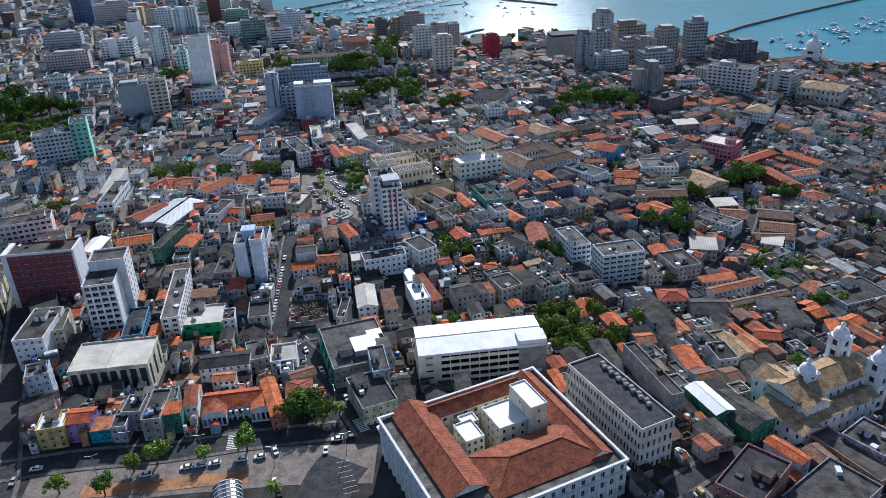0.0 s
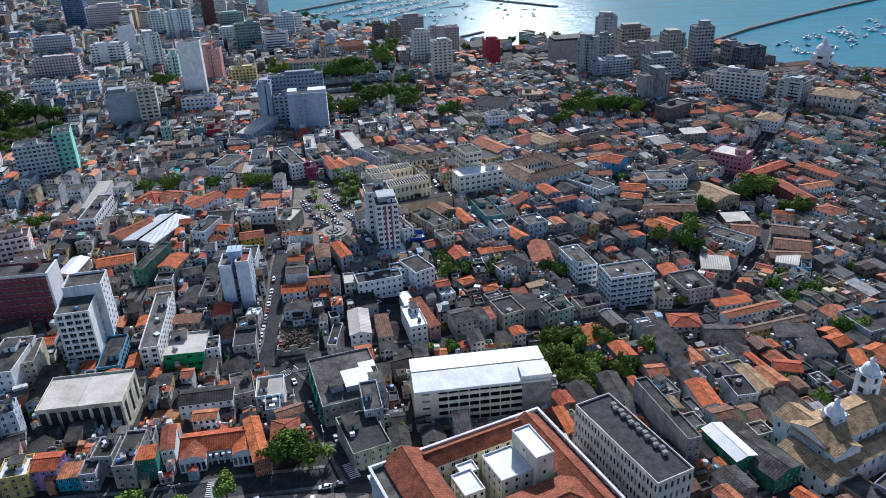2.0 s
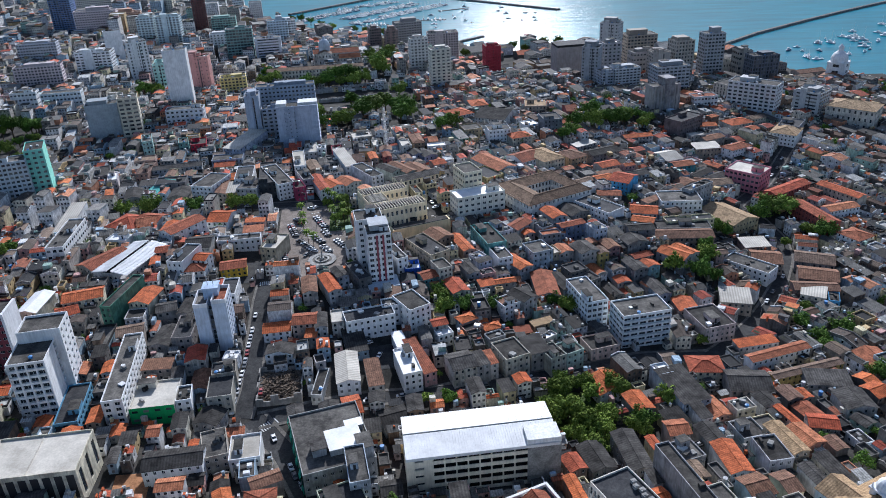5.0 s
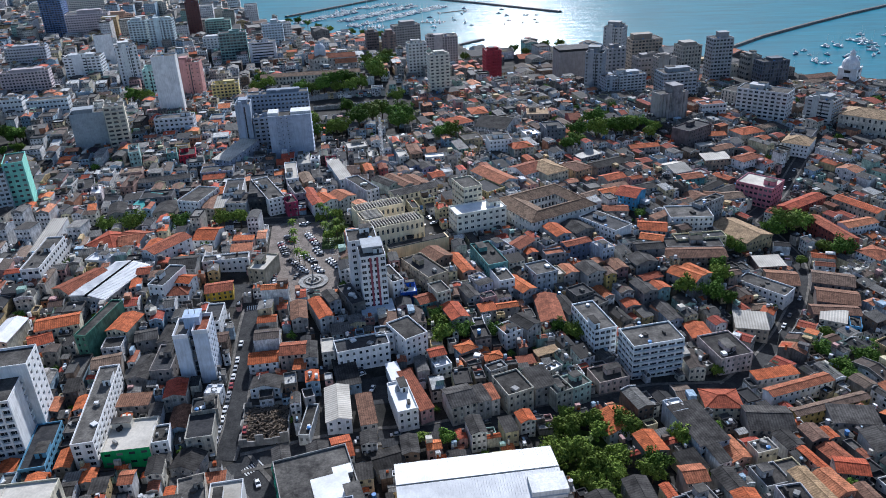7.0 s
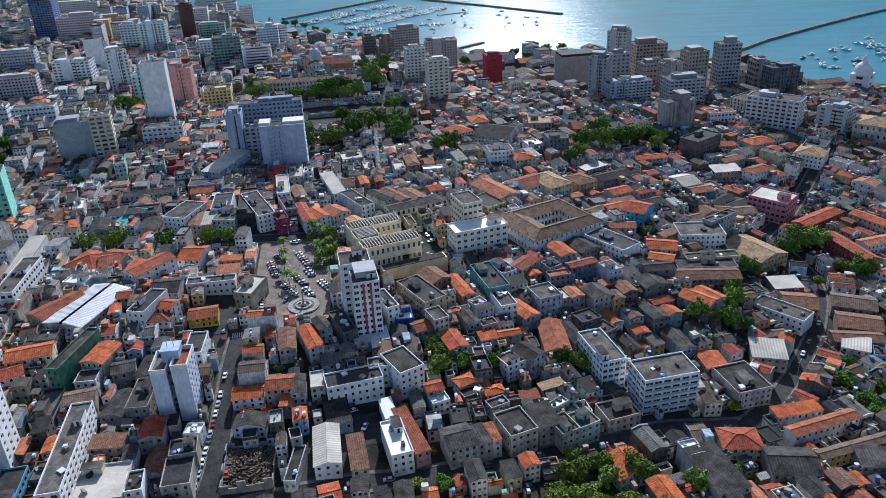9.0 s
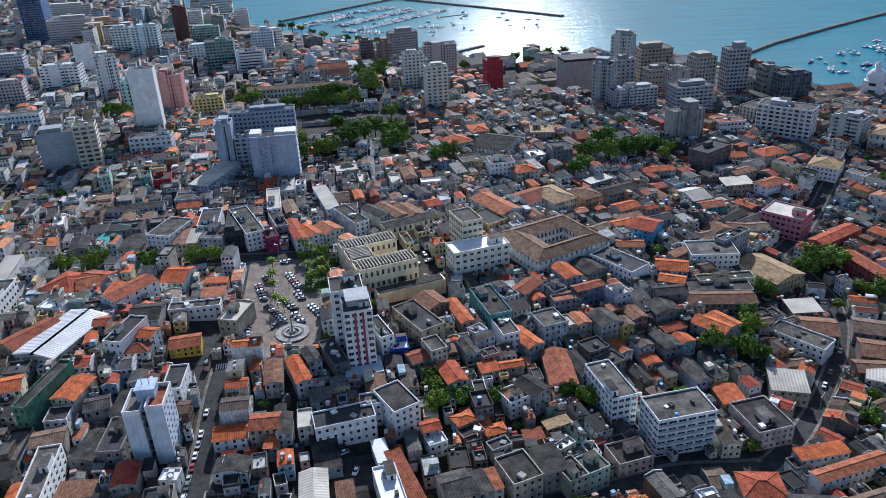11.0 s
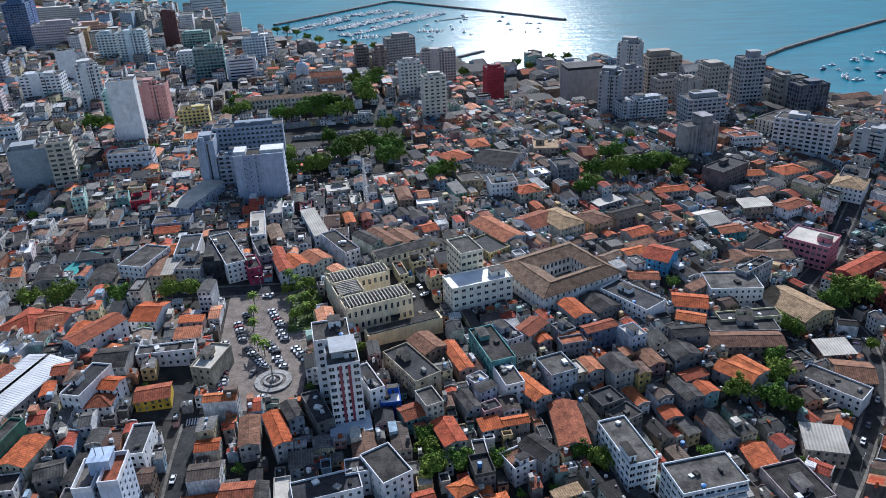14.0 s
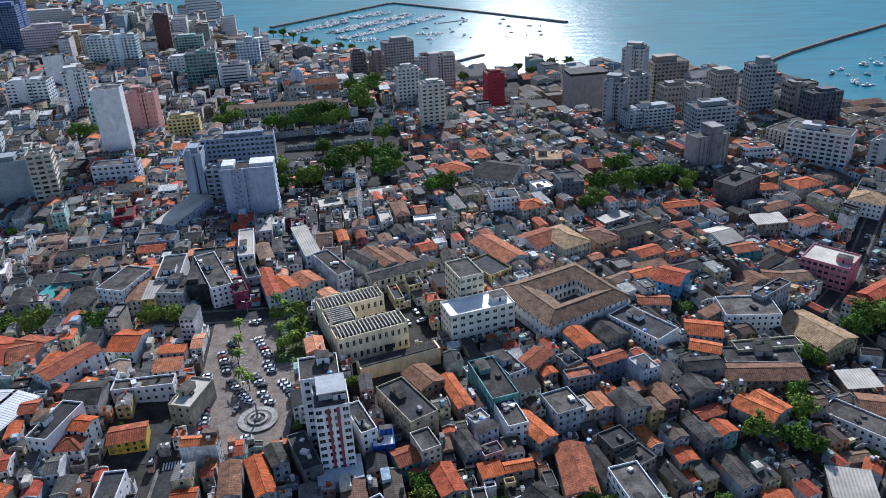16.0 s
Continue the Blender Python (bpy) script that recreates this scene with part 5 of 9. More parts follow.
def monastery_church(x, y, rot):
    z = land(x, y)
    take(x, y, 50, 26, rot, 1)
    ob = new("monastery_church")
    ob.matrix_world = pose(x, y, z, 0, 0, rot)
    ob.color = (0.66, 0.63, 0.58, 1)
    tagged(ob, "pale monastery church with a dome and red tile roofs", "church")
    for name, px, py, w, d, h, along, mat in (("nave", 4, 4, 48, 14, 17, True, TILE), ("transept", -8, 0, 14, 24, 18, False, OLDTILE), ("north_range", 18, -8, 22, 10, 13, True, TILE)):
        m = Mesh()
        a, b = w / 2, d / 2
        for p, u, l in (((-a, -b), (1, 0), w), ((a, -b), (0, 1), d), ((a, b), (-1, 0), w), ((-a, b), (0, -1), d)):
            facade(m, p, u, l, 0, h, max(1, round(l / 4)), 3, 1.2, 2.2, 0.3, 6)
        body = part(name, m, [WALL, GLASS], ob, pose(px, py, 0))
        part("roof", gable_roof(w, d, h, 3, along, 0.5), [mat, WALL], body)
    d = Mesh()
    d.prism(0, 0, 6, 6, 18, 24, 16)
    prof = [(6.2, 24), (6, 25.5), (5.2, 28), (3.6, 30), (1.4, 31.2), (1.2, 33), (0.05, 34.5)]
    for (r0, z0), (r1, z1) in zip(prof, prof[1:]):
        d.prism(0, 0, r0, r1, z0, z1, 16)
    part("dome", d, [CLEAN], ob, pose(-8, 2, 0), "grey-blue dome with a lantern", color=(0.5, 0.54, 0.6))
    return ob


monastery_church(-158, 872, 10)


def colonial(x, y, rot):
    """A one-storey white house: two gabled front bays with tall windows and a colonnade between."""
    z = land(x, y)
    take(x, y, 29, 18, rot, 1)
    ob = new("colonial_house")
    ob.matrix_world = pose(x, y, z, 0, 0, rot)
    ob.color = (0.8, 0.8, 0.79, 1)
    tagged(ob, "white colonial house with an orange tile roof and two gabled bays", "house")
    m, holes = Mesh(), []
    for p, u, l in (((-14, -3), (1, 0), 28), ((14, -3), (0, 1), 11), ((14, 8), (-1, 0), 28), ((-14, 8), (0, -1), 11)):
        facade(m, p, u, l, 0, 5.5, round(l / 3.2), 1, 1.2, 2.6, 0.25, 4, holes=holes)
    part("wall", m, [CLEAN, GLASS], ob)
    part("roof", gable_roof(28, 11, 5.5, 2.4, True, 0.5), [TILE, CLEAN], ob, pose(0, 2.5, 0), "orange tile roof")
    for s in (-1, 1):
        m = Mesh()
        for p, u, l, c in (((-4.6, -5), (1, 0), 9.2, 5), ((4.6, -5), (0, 1), 5, 1), ((-4.6, 0), (0, -1), 5, 1)):
            facade(m, p, u, l, 0, 5.8, c, 1, 1.2, 3.4, 0.25, 4, holes=None)
        m.face([(-4.6, -5, 5.8), (4.6, -5, 5.8), (3.2, -5, 7.2), (1.2, -5, 7.8), (-1.2, -5, 7.8), (-3.2, -5, 7.2)], 0)
        bay = part("front_bay", m, [CLEAN, GLASS], ob, pose(s * 9.2, -3, 0))
        part("roof", gable_roof(9, 9, 5.8, 1.7, False, 0.2), [TILE, CLEAN], bay, pose(0, -0.3, 0))
    for k in range(4):
        m = Mesh()
        m.prism(0, 0, 0.35, 0.3, 0, 4.6, 10)
        m.box(-0.5, 0.5, -0.5, 0.5, 4.6, 4.9, 0, True)
        part("column", m, [CLEAN], ob, pose(-3.3 + 2.2 * k, -4.6, 0))
    for hx, hy, hz, r, ww, wh in holes:
        part("window", window_mesh(ww, wh), [], ob, pose(hx, hy, hz, 0, 0, r))
    return ob


colonial(-97, 236, 11)


def netted_block(x, y, w, d, rot, h):
    """A shabby commercial block with a flat deck, roof sheds and green builder's netting on the street side."""
    ob = building(x, y, w, d, rot, h, (0.42, 0.42, 0.4), "flat", DECK, "shabby commercial block with green netting and roof sheds", name="commercial_block", category="building", floors=3, near=True, top=False)
    m = Mesh()
    n = 14
    for k in range(n):
        y0, y1 = -d / 2 + d * k / n, -d / 2 + d * (k + 1) / n
        o = lambda q: -w / 2 - 0.5 - 0.35 * math.sin(q * 2.1)
        for j in range(4):
            z0, z1 = h * 0.15 + h * 0.9 * j / 4, h * 0.15 + h * 0.9 * (j + 1) / 4
            m.face([(o(k + j), y1, z0), (o(k + 1 + j * 0.7), y0, z0), (o(k + 1 + j), y0, z1), (o(k + j * 1.3), y1, z1)])
    part("safety_net", m, [flat_paint("green_net", (0.02, 0.3, 0.2), 0.8)], ob, label="green builder's netting")
    for px, py, sw, sd, sh, mat in ((4, -5, 12, 11, 2.6, WHITEROOF), (-5.5, -6, 5, 6, 3.2, FIBRE), (10, -12, 5, 8, 5, DECK), (9, 2, 6, 4, 2.4, WHITEROOF)):
        m = Mesh()
        m.box(-sw / 2, sw / 2, -sd / 2, sd / 2, 0, sh, 0)
        m.box(-sw / 2 - 0.3, sw / 2 + 0.3, -sd / 2 - 0.3, sd / 2 + 0.3, sh, sh + 0.2, 1, True)
        part("roof_shed", m, [WALL, mat], ob, pose(px, py, h), color=(0.5, 0.5, 0.5))
    return ob


netted_block(-57, 276, 26, 34, 21, 13)

# ---- houses of the old town that can be told apart ----
hand(-203.4, 414.1, 15.5, 24.6, -30, 5.0, CREAM, "gable_y", REDTILE, "cream shed with a dark red tile roof")
hand(-206.2, 439.3, 12.2, 8.2, -11, 6.0, WHITE, "flat", WHITEROOF, "low white block with a pale roof")
hand(-210.5, 462.8, 19.1, 19.5, -15, 7.0, WHITE, "hip", TILE, "white house with an orange hipped tile roof")
hand(-198.2, 466.7, 14.5, 14.8, -11, 7.0, WHITE, "gable_x", TILE, "white house with an orange tile roof")
hand(-173.1, 450.2, 11.3, 25.0, -31, 9.0, WHITE, "gable_y", TILE, "tall white gabled house with an orange tile roof")
hand(-158.0, 473.0, 12.6, 17.6, -2, 6.0, WHITE, "gable_x", TILE, "white house with an orange tile roof")
hand(-135.0, 464.9, 11.4, 5.3, 5, 7.0, (0.6,0.4,0.36), "shed", TILE, "pink house with an orange lean-to roof")
hand(-137.9, 440.8, 24.2, 7.0, 10, 7.0, WHITE, "flat", FIBRE, "long white two-storey block with a grey roof")
hand(-156.9, 431.0, 13.7, 15.2, 8, 7.0, (0.4,0.39,0.37), "gable_x", FIBRE, "grey hall with a fibre-cement roof")
hand(-158.0, 411.2, 8.5, 21.5, -9, 10.0, WHITE, "flat", DARKDECK, "white three-storey house with a dark flat roof")
hand(-151.4, 405.9, 10.9, 9.9, 7, 6.0, WHITE, "hip", REDTILE, "white house with a red hipped roof")
hand(-151.1, 413.3, 10.7, 8.6, -8, 8.0, WHITE, "gable_x", TILE, "white house with an orange tile roof")
hand(-133.7, 413.8, 13.4, 10.4, 16, 5.0, (0.7,0.48,0.06), "gable_x", TILE, "yellow house with a bright orange roof")
hand(-115.6, 433.3, 9.4, 18.3, -10, 9.0, (0.5,0.45,0.34), "flat", PALEROOF, "ochre block with a pale roof beside the square")
hand(-196.6, 375.4, 18.5, 11.2, 21, 7.0, CREAM, "gable_x", TILE, "cream house with a broad orange roof")
hand(-199.4, 363.8, 9.8, 10.4, 32, 6.0, WHITE, "gable_x", TILE, "white house with an orange tile roof")
hand(-175.0, 372.6, 5.4, 31.1, -6, 12.0, (0.1,0.26,0.18), "flat", DECK, "narrow dark green block")
hand(-165.5, 375.8, 10.3, 15.3, -6, 8.0, CREAM, "gable_y", TILE, "cream house with an orange tile roof")
hand(-141.4, 325.9, 12.7, 7.5, 6, 6.0, (0.4,0.36,0.33), "shed", OLDTILE, "brown-roofed low hall")
hand(-109.6, 311.3, 10.1, 14.9, 12, 8.0, (0.5,0.47,0.4), "flat", DARKDECK, "beige house with a dark flat roof")
hand(-122.7, 305.4, 6.0, 10.2, 15, 8.0, WHITE, "flat", DECK, "white house with a grey flat roof")
hand(-109.9, 296.4, 10.1, 10.0, -7, 6.0, (0.4,0.4,0.4), "gable_y", FIBRE, "grey house with a fibre-cement roof")
hand(-99.4, 290.9, 8.5, 4.8, 11, 4.0, (0.5,0.47,0.42), "shed", TILE, "low house with an orange lean-to roof")
hand(-145.9, 347.6, 9.8, 16.5, -1, 6.0, (0.33,0.32,0.31), "gable_y", FIBRE, "soot-grey vaulted shed")
hand(-137.2, 350.4, 8.8, 19.8, 7, 9.0, (0.36,0.32,0.3), "flat", DARKDECK, "blank brown-grey block")
hand(-97.0, 357.5, 12.5, 8.9, 11, 5.0, WHITE, "gable_x", TILE, "white house with an orange tile roof")
hand(-84.2, 360.1, 10.9, 9.9, 8, 8.0, (0.55,0.42,0.35), "gable_x", TILE, "house with a bright orange roof")
hand(-79.8, 353.2, 5.3, 9.8, 4, 6.0, PALEGREY, "shed", TILE, "grey house with an orange lean-to roof")
hand(-91.9, 341.4, 12.5, 8.0, 3, 5.0, WHITE, "gable_y", FIBRE, "white gabled hall with a grey roof")
hand(-59.8, 328.6, 9.7, 22.1, 12, 6.0, WHITE, "gable_y", PALEROOF, "white hall with a beige sheet roof")
hand(-70.2, 320.6, 4.4, 18.9, -0, 4.0, (0.6,0.6,0.58), "flat", DECK, "narrow roofless white shell")
hand(-47.7, 324.6, 6.2, 18.1, 15, 7.0, (0.45,0.43,0.4), "shed", OLDTILE, "grey house with a brown roof")
hand(-33.8, 330.9, 8.2, 19.8, 19, 9.0, WHITE, "flat", WHITEROOF, "white house with a bright white roof")
hand(-29.2, 337.7, 5.6, 26.2, 26, 6.0, (0.5,0.3,0.3), "shed", REDTILE, "house with a long dark red roof")
hand(-54.2, 362.3, 23.1, 10.0, 19, 10.0, WHITE, "flat", DARKDECK, "long white school block with a dark roof")
hand(-59.9, 350.6, 9.5, 20.8, 18, 4.0, (0.3,0.4,0.48), "shed", FIBRE, "blue-grey open shed")
hand(-35.0, 371.5, 11.3, 17.2, 35, 12.0, WHITE, "flat", DECK, "tall narrow white house")
hand(-21.5, 361.2, 7.2, 6.4, 20, 8.0, (0.5,0.47,0.44), "gable_x", TILE, "house with an orange tile roof")
hand(-19.3, 356.6, 7.4, 6.6, 26, 6.0, WHITE, "flat", WHITEROOF, "small white house with a white roof")
hand(-10.8, 331.9, 10.7, 12.9, 21, 9.0, (0.5,0.48,0.43), "gable_x", FIBRE, "grey row house with a sheet roof")
hand(-2.7, 333.2, 5.9, 10.2, 24, 9.0, (0.42,0.42,0.42), "shed", FIBRE, "grey row house with a sheet roof")
hand(10.9, 340.4, 11.6, 14.7, 26, 10.0, (0.6,0.56,0.46), "flat", DECK, "cream row house with a roof terrace")
hand(22.2, 346.8, 9.6, 13.3, 23, 9.0, (0.45,0.43,0.4), "shed", FIBRE, "grey row house")
hand(29.5, 342.8, 7.9, 11.1, 28, 9.0, (0.5,0.5,0.42), "flat", DECK, "weathered row house")
hand(37.6, 346.7, 9.2, 9.4, 29, 9.0, (0.45,0.58,0.5), "flat", DECK, "pale green row house")
hand(52.9, 357.1, 14.4, 11.6, 20, 6.0, (0.6,0.48,0.42), "flat", DECK, "low pinkish house on the street corner")
hand(51.4, 326.4, 14.1, 13.1, 23, 6.0, WHITE, "gable_y", TILE, "white gabled house with an orange roof")
hand(75.0, 330.6, 6.9, 7.6, 17, 10.0, (0.55,0.6,0.66), "flat", WHITEROOF, "white-roofed block")
hand(81.2, 320.6, 12.7, 22.7, 20, 9.0, (0.55,0.6,0.66), "shed", FIBRE, "long pale block with a grey roof")
hand(97.0, 342.9, 14.9, 12.0, -1, 6.0, CREAM, "hip", TILE, "house with an orange hipped roof")
hand(108.5, 378.5, 16.0, 19.5, 17, 8.5, (0.62, 0.52, 0.5), "flat", FIBRE, "pinkish corner block with a stained flat roof")
hand(124.6, 359.9, 19.9, 6.0, 13, 7.0, (0.55,0.5,0.46), "shed", TILE, "long house with a faded orange roof")
hand(131.7, 351.5, 31.1, 5.9, 21, 7.0, WHITE, "gable_x", TILE, "white house with a long orange roof")
hand(139.7, 339.1, 35.2, 4.8, 19, 6.0, (0.68,0.5,0.18), "gable_x", OLDTILE, "long yellow house")
hand(92.7, 530.6, 13.6, 17.6, -31, 8.0, (0.12,0.4,0.66), "gable_x", TILE, "bright blue house with an orange roof")
hand(154.0, 503.0, 21.8, 28.6, 31, 7.0, (0.5,0.42,0.25), "gable_y", TANTILE, "ochre hall with a tan roof")
hand(202.2, 537.2, 35.7, 10.0, 35, 10.0, (0.45,0.12,0.1), "gable_x", TILE, "red-walled barracks wing with an orange roof")
hand(207.6, 503.7, 35.4, 9.0, -74, 10.0, (0.45,0.12,0.1), "gable_x", TILE, "red-walled barracks wing with an orange roof")
hand(233.9, 529.7, 30.4, 9.0, -58, 10.0, (0.6,0.5,0.4), "gable_x", TILE, "barracks wing with an orange roof")
hand(224.8, 508.4, 22.0, 9.0, 19, 9.0, WHITE, "gable_x", TILE, "barracks wing with an orange roof")
hand(220.3, 474.7, 14.1, 14.0, -60, 8.0, WHITE, "hip", TILE, "white house with a red hipped roof")
hand(149.0, 442.9, 26.6, 12.0, -44, 6.0, WHITE, "flat", DECK, "low curved white-edged building")
hand(111.3, 441.8, 14.1, 8.6, -54, 7.0, (0.5,0.47,0.43), "gable_x", TILE, "house with a bright orange roof")
hand(123.3, 507.9, 25.5, 17.4, 1, 9.0, WHITE, "flat", DECK, "white block with a cluttered roof terrace")
hand(70.5, 488.9, 28.1, 14.2, -49, 9.0, WHITE, "flat", DARKDECK, "modern white-edged block with a black roof")
hand(2.6, 446.1, 27.0, 11.0, -69, 10.0, (0.2,0.46,0.43), "flat", DECK, "long turquoise house")
hand(-30.8, 430.9, 26.5, 12.0, -54, 10.0, (0.56,0.48,0.35), "flat", DARKDECK, "ochre house with a white-edged dark roof")
hand(-38.1, 412.3, 8.2, 9.7, 12, 7.0, (0.02,0.1,0.5), "flat", WHITEROOF, "deep blue house with a white roof")
hand(-29.1, 404.0, 8.2, 9.1, 28, 7.0, (0.2,0.4,0.4), "gable_x", REDTILE, "teal house with a dark red roof")
hand(-14.2, 393.3, 8.8, 14.6, 24, 8.0, (0.5,0.48,0.45), "gable_y", TILE, "house with a bright orange roof")
hand(1.1, 400.9, 8.1, 6.9, 18, 6.0, (0.55,0.5,0.45), "shed", TILE, "house with a peach-orange roof")
hand(10.9, 402.9, 10.1, 4.9, 14, 7.0, (0.42,0.38,0.34), "gable_x", TILE, "house with an orange tile roof")
hand(31.3, 404.6, 11.5, 25.2, 5, 7.0, (0.5,0.45,0.4), "gable_y", TILE, "house with a large patched orange roof")
hand(40.2, 407.3, 6.2, 17.9, 20, 8.0, (0.5,0.5,0.5), "gable_y", FIBRE, "grey house")
hand(8.7, 427.6, 8.1, 17.6, 20, 9.0, WHITE, "flat", DECK, "white three-storey house with a deck")
hand(17.3, 424.0, 8.6, 18.7, 35, 6.0, PALEGREY, "gable_y", TILE, "house with an orange tile roof")
hand(29.5, 434.9, 12.1, 13.7, 24, 9.0, (0.5,0.55,0.6), "flat", DECK, "grey-blue house")
hand(20.4, 462.2, 9.3, 14.4, -38, 8.0, (0.5,0.5,0.5), "gable_y", REDTILE, "house with a dark red roof")
hand(41.6, 476.2, 9.4, 15.9, 26, 8.0, PALEGREY, "gable_y", TILE, "house with an orange tile roof")
hand(40.0, 457.1, 14.2, 6.2, -7, 7.0, (0.3,0.36,0.45), "shed", TILE, "house with an orange roof")
hand(-77.5, 390.6, 6.6, 19.6, 27, 8.0, (0.5,0.5,0.5), "gable_y", TILE, "house with a bright orange roof")
hand(-87.8, 389.7, 7.3, 16.7, 14, 7.0, (0.5,0.48,0.45), "gable_y", OLDTILE, "house with an old brown tile roof")
hand(-199.5, 462.2, 10.9, 15.9, 21, 7.0, WHITE, "gable_x", TILE, "house with an orange tile roof")
hand(-180.2, 449.2, 8.1, 14.7, 2, 8.0, WHITE, "gable_y", TILE, "house with an orange tile roof")
hand(-144.2, 533.9, 11.2, 41.3, 13, 11.0, (0.05,0.055,0.065), "flat", DARKDECK, "black-fronted shop house")
hand(-137.0, 529.5, 10.6, 40.5, 30, 11.0, WHITE, "flat", DECK, "white shop house with a flat roof")
hand(-120.2, 515.7, 6.8, 15.8, 27, 9.0, (0.4,0.05,0.12), "flat", DECK, "crimson shop house")
hand(-152.2, 518.3, 13.6, 18.4, -2, 9.0, (0.68,0.66,0.68), "flat", DECK, "white shop house with arched purple windows")
hand(-179.7, 522.6, 14.8, 25.1, -13, 11.0, WHITE, "flat", DECK, "white-edged shop house")
hand(-170.8, 516.4, 7.3, 24.3, 11, 8.0, (0.5,0.46,0.4), "gable_y", OLDTILE, "shop house with a brown roof")
hand(-163.0, 514.8, 6.7, 16.6, 8, 8.0, (0.7,0.5,0.2), "shed", PALEROOF, "yellow shop house")
hand(-217.9, 610.3, 11.5, 16.2, 18, 9.0, (0.55,0.03,0.06), "flat", DECK, "bright red house")
hand(-181.4, 611.2, 14.7, 39.3, -18, 8.0, (0.5,0.55,0.66), "shed", PALEROOF, "pale blue hall with a light sheet roof")
hand(-216.0, 523.9, 9.6, 23.8, -18, 6.0, (0.5,0.5,0.48), "shed", TEAL, "shop house with a turquoise sheet roof")
hand(7.9, 560.3, 15.4, 32.4, 36, 9.0, WHITE, "gable_y", TILE, "white house with an orange and grey roof")
hand(31.2, 572.5, 20.5, 19.2, 35, 9.0, WHITE, "gable_x", REDTILE, "white house with a red roof")
hand(43.7, 572.5, 17.3, 26.3, 31, 10.0, CREAM, "hip", TANTILE, "cream house with a tan hipped roof")
hand(64.3, 576.0, 14.0, 16.9, 31, 9.0, (0.66,0.45,0.28), "hip", OLDTILE, "peach house with a brown hipped roof")
hand(86.4, 560.1, 15.0, 11.0, 26, 7.0, (0.5,0.45,0.4), "gable_x", TILE, "house with an orange roof")
hand(189.7, 607.6, 20.6, 11.3, 32, 9.0, WHITE, "hip", TILE, "white house with an orange roof")
hand(234.8, 632.8, 18.9, 22.8, -34, 9.0, WHITE, "hip", TANTILE, "white house with a tan hipped roof")
hand(167.9, 610.6, 19.3, 12.3, 9, 7.0, (0.5,0.4,0.3), "shed", PALEROOF, "brown house with a pale roof")
hand(134, 588, 14, 20, 24, 6.0, WHITE, "gable_x", PALEROOF, "white pavilion with pale roofs")
hand(141.3, 573.6, 15.4, 10.6, 16, 7.0, (0.1,0.3,0.33), "gable_x", TILE, "teal house with an orange roof")
hand(159.6, 548.9, 18.1, 11.2, 8, 7.0, PALEGREY, "gable_x", OLDTILE, "house with a dark tile roof")
hand(-112.8, 267.1, 20.8, 10.4, 11, 9.0, WHITE, "gable_x", FIBRE, "white three-storey row with balconies")
hand(-101.7, 277.7, 9.3, 15.6, 21, 9.0, (0.55,0.5,0.42), "flat", DECK, "beige house with balconies")
hand(-89.6, 276.3, 11.2, 13.7, 12, 9.0, WHITE, "flat", PALEROOF, "white house with a cream roof")
hand(-161.3, 216.5, 9.7, 10.6, 15, 9.0, (0.72,0.55,0.2), "flat", WHITEROOF, "yellow corner house with a white roof terrace")
hand(-152.4, 219.8, 9.2, 9.3, 8, 9.0, (0.42,0.25,0.5), "gable_x", TILE, "violet house with an orange roof")
hand(-144.5, 218.9, 7.6, 7.2, 12, 6.0, (0.02,0.4,0.52), "shed", TILE, "low turquoise house with an orange roof")
hand(-137.6, 219.8, 5.5, 7.8, 10, 7.0, (0.6,0.55,0.62), "flat", DECK, "pale lilac house")
hand(-135.5, 228.5, 7.2, 10.8, 5, 9.0, (0.55,0.55,0.54), "flat", DECK, "grey shop house with a railed terrace")
hand(-126.2, 227.3, 7.2, 18.7, 7, 10.0, (0.5,0.47,0.42), "flat", DARKDECK, "beige shop house")
hand(-119.7, 225.0, 7.2, 6.5, 13, 10.0, (0.05,0.26,0.2), "shed", TILE, "dark green shop house with an orange roof")
hand(-127.3, 240, 7.6, 7.8, 12, 6.0, PALEGREY, "flat", DARKDECK, "grey house")
hand(-117.2, 237.8, 4.7, 13.8, 17, 7.0, WHITE, "gable_y", REDTILE, "small white gabled chapel house with a red roof")
hand(-83.6, 235.9, 5.6, 24.9, 24, 8.0, (0.5,0.2,0.12), "gable_y", TILE, "red-roofed annex")
hand(-75.5, 245.3, 10.2, 11.3, 12, 6.0, (0.55,0.55,0.52), "hip", REDTILE, "white house with a red hipped roof")
hand(-251.8, 472.6, 9.0, 39.4, 9, 7.0, WHITE, "shed", PALEROOF, "long shed with a pale roof")
hand(-200.3, 280.4, 13.0, 27.3, 9, 16.0, WHITE, "flat", DECK, "white block of flats")
hand(-194.7, 286.3, 7.5, 19.1, 17, 14.0, CREAM, "flat", DECK, "cream block of flats")
hand(-181.0, 243.9, 8.8, 9.6, 25, 15.0, (0.5,0.58,0.66), "flat", DECK, "white and blue house with a red roof hatch")
hand(-45, 239, 14, 22, 26, 9.0, (0.45,0.48,0.36), "flat", DARKDECK, "grey-green commercial block")
hand(-44.1, 256.1, 6.9, 18.3, 15, 15.0, (0.5,0.56,0.62), "flat", DECK, "grey-blue tall house")
hand(65.6, 248.5, 5.2, 36.7, 19, 15.0, (0.36,0.36,0.37), "flat", DECK, "dark grey narrow block of flats")
hand(85.0, 236.0, 8.2, 18.4, 23, 9.0, (0.05,0.3,0.16), "gable_y", WHITEROOF, "green-walled hall with a white roof")
hand(76.2, 208.2, 6.2, 6.8, 27, 6.0, PALEGREY, "gable_y", TILE, "house with an orange roof")
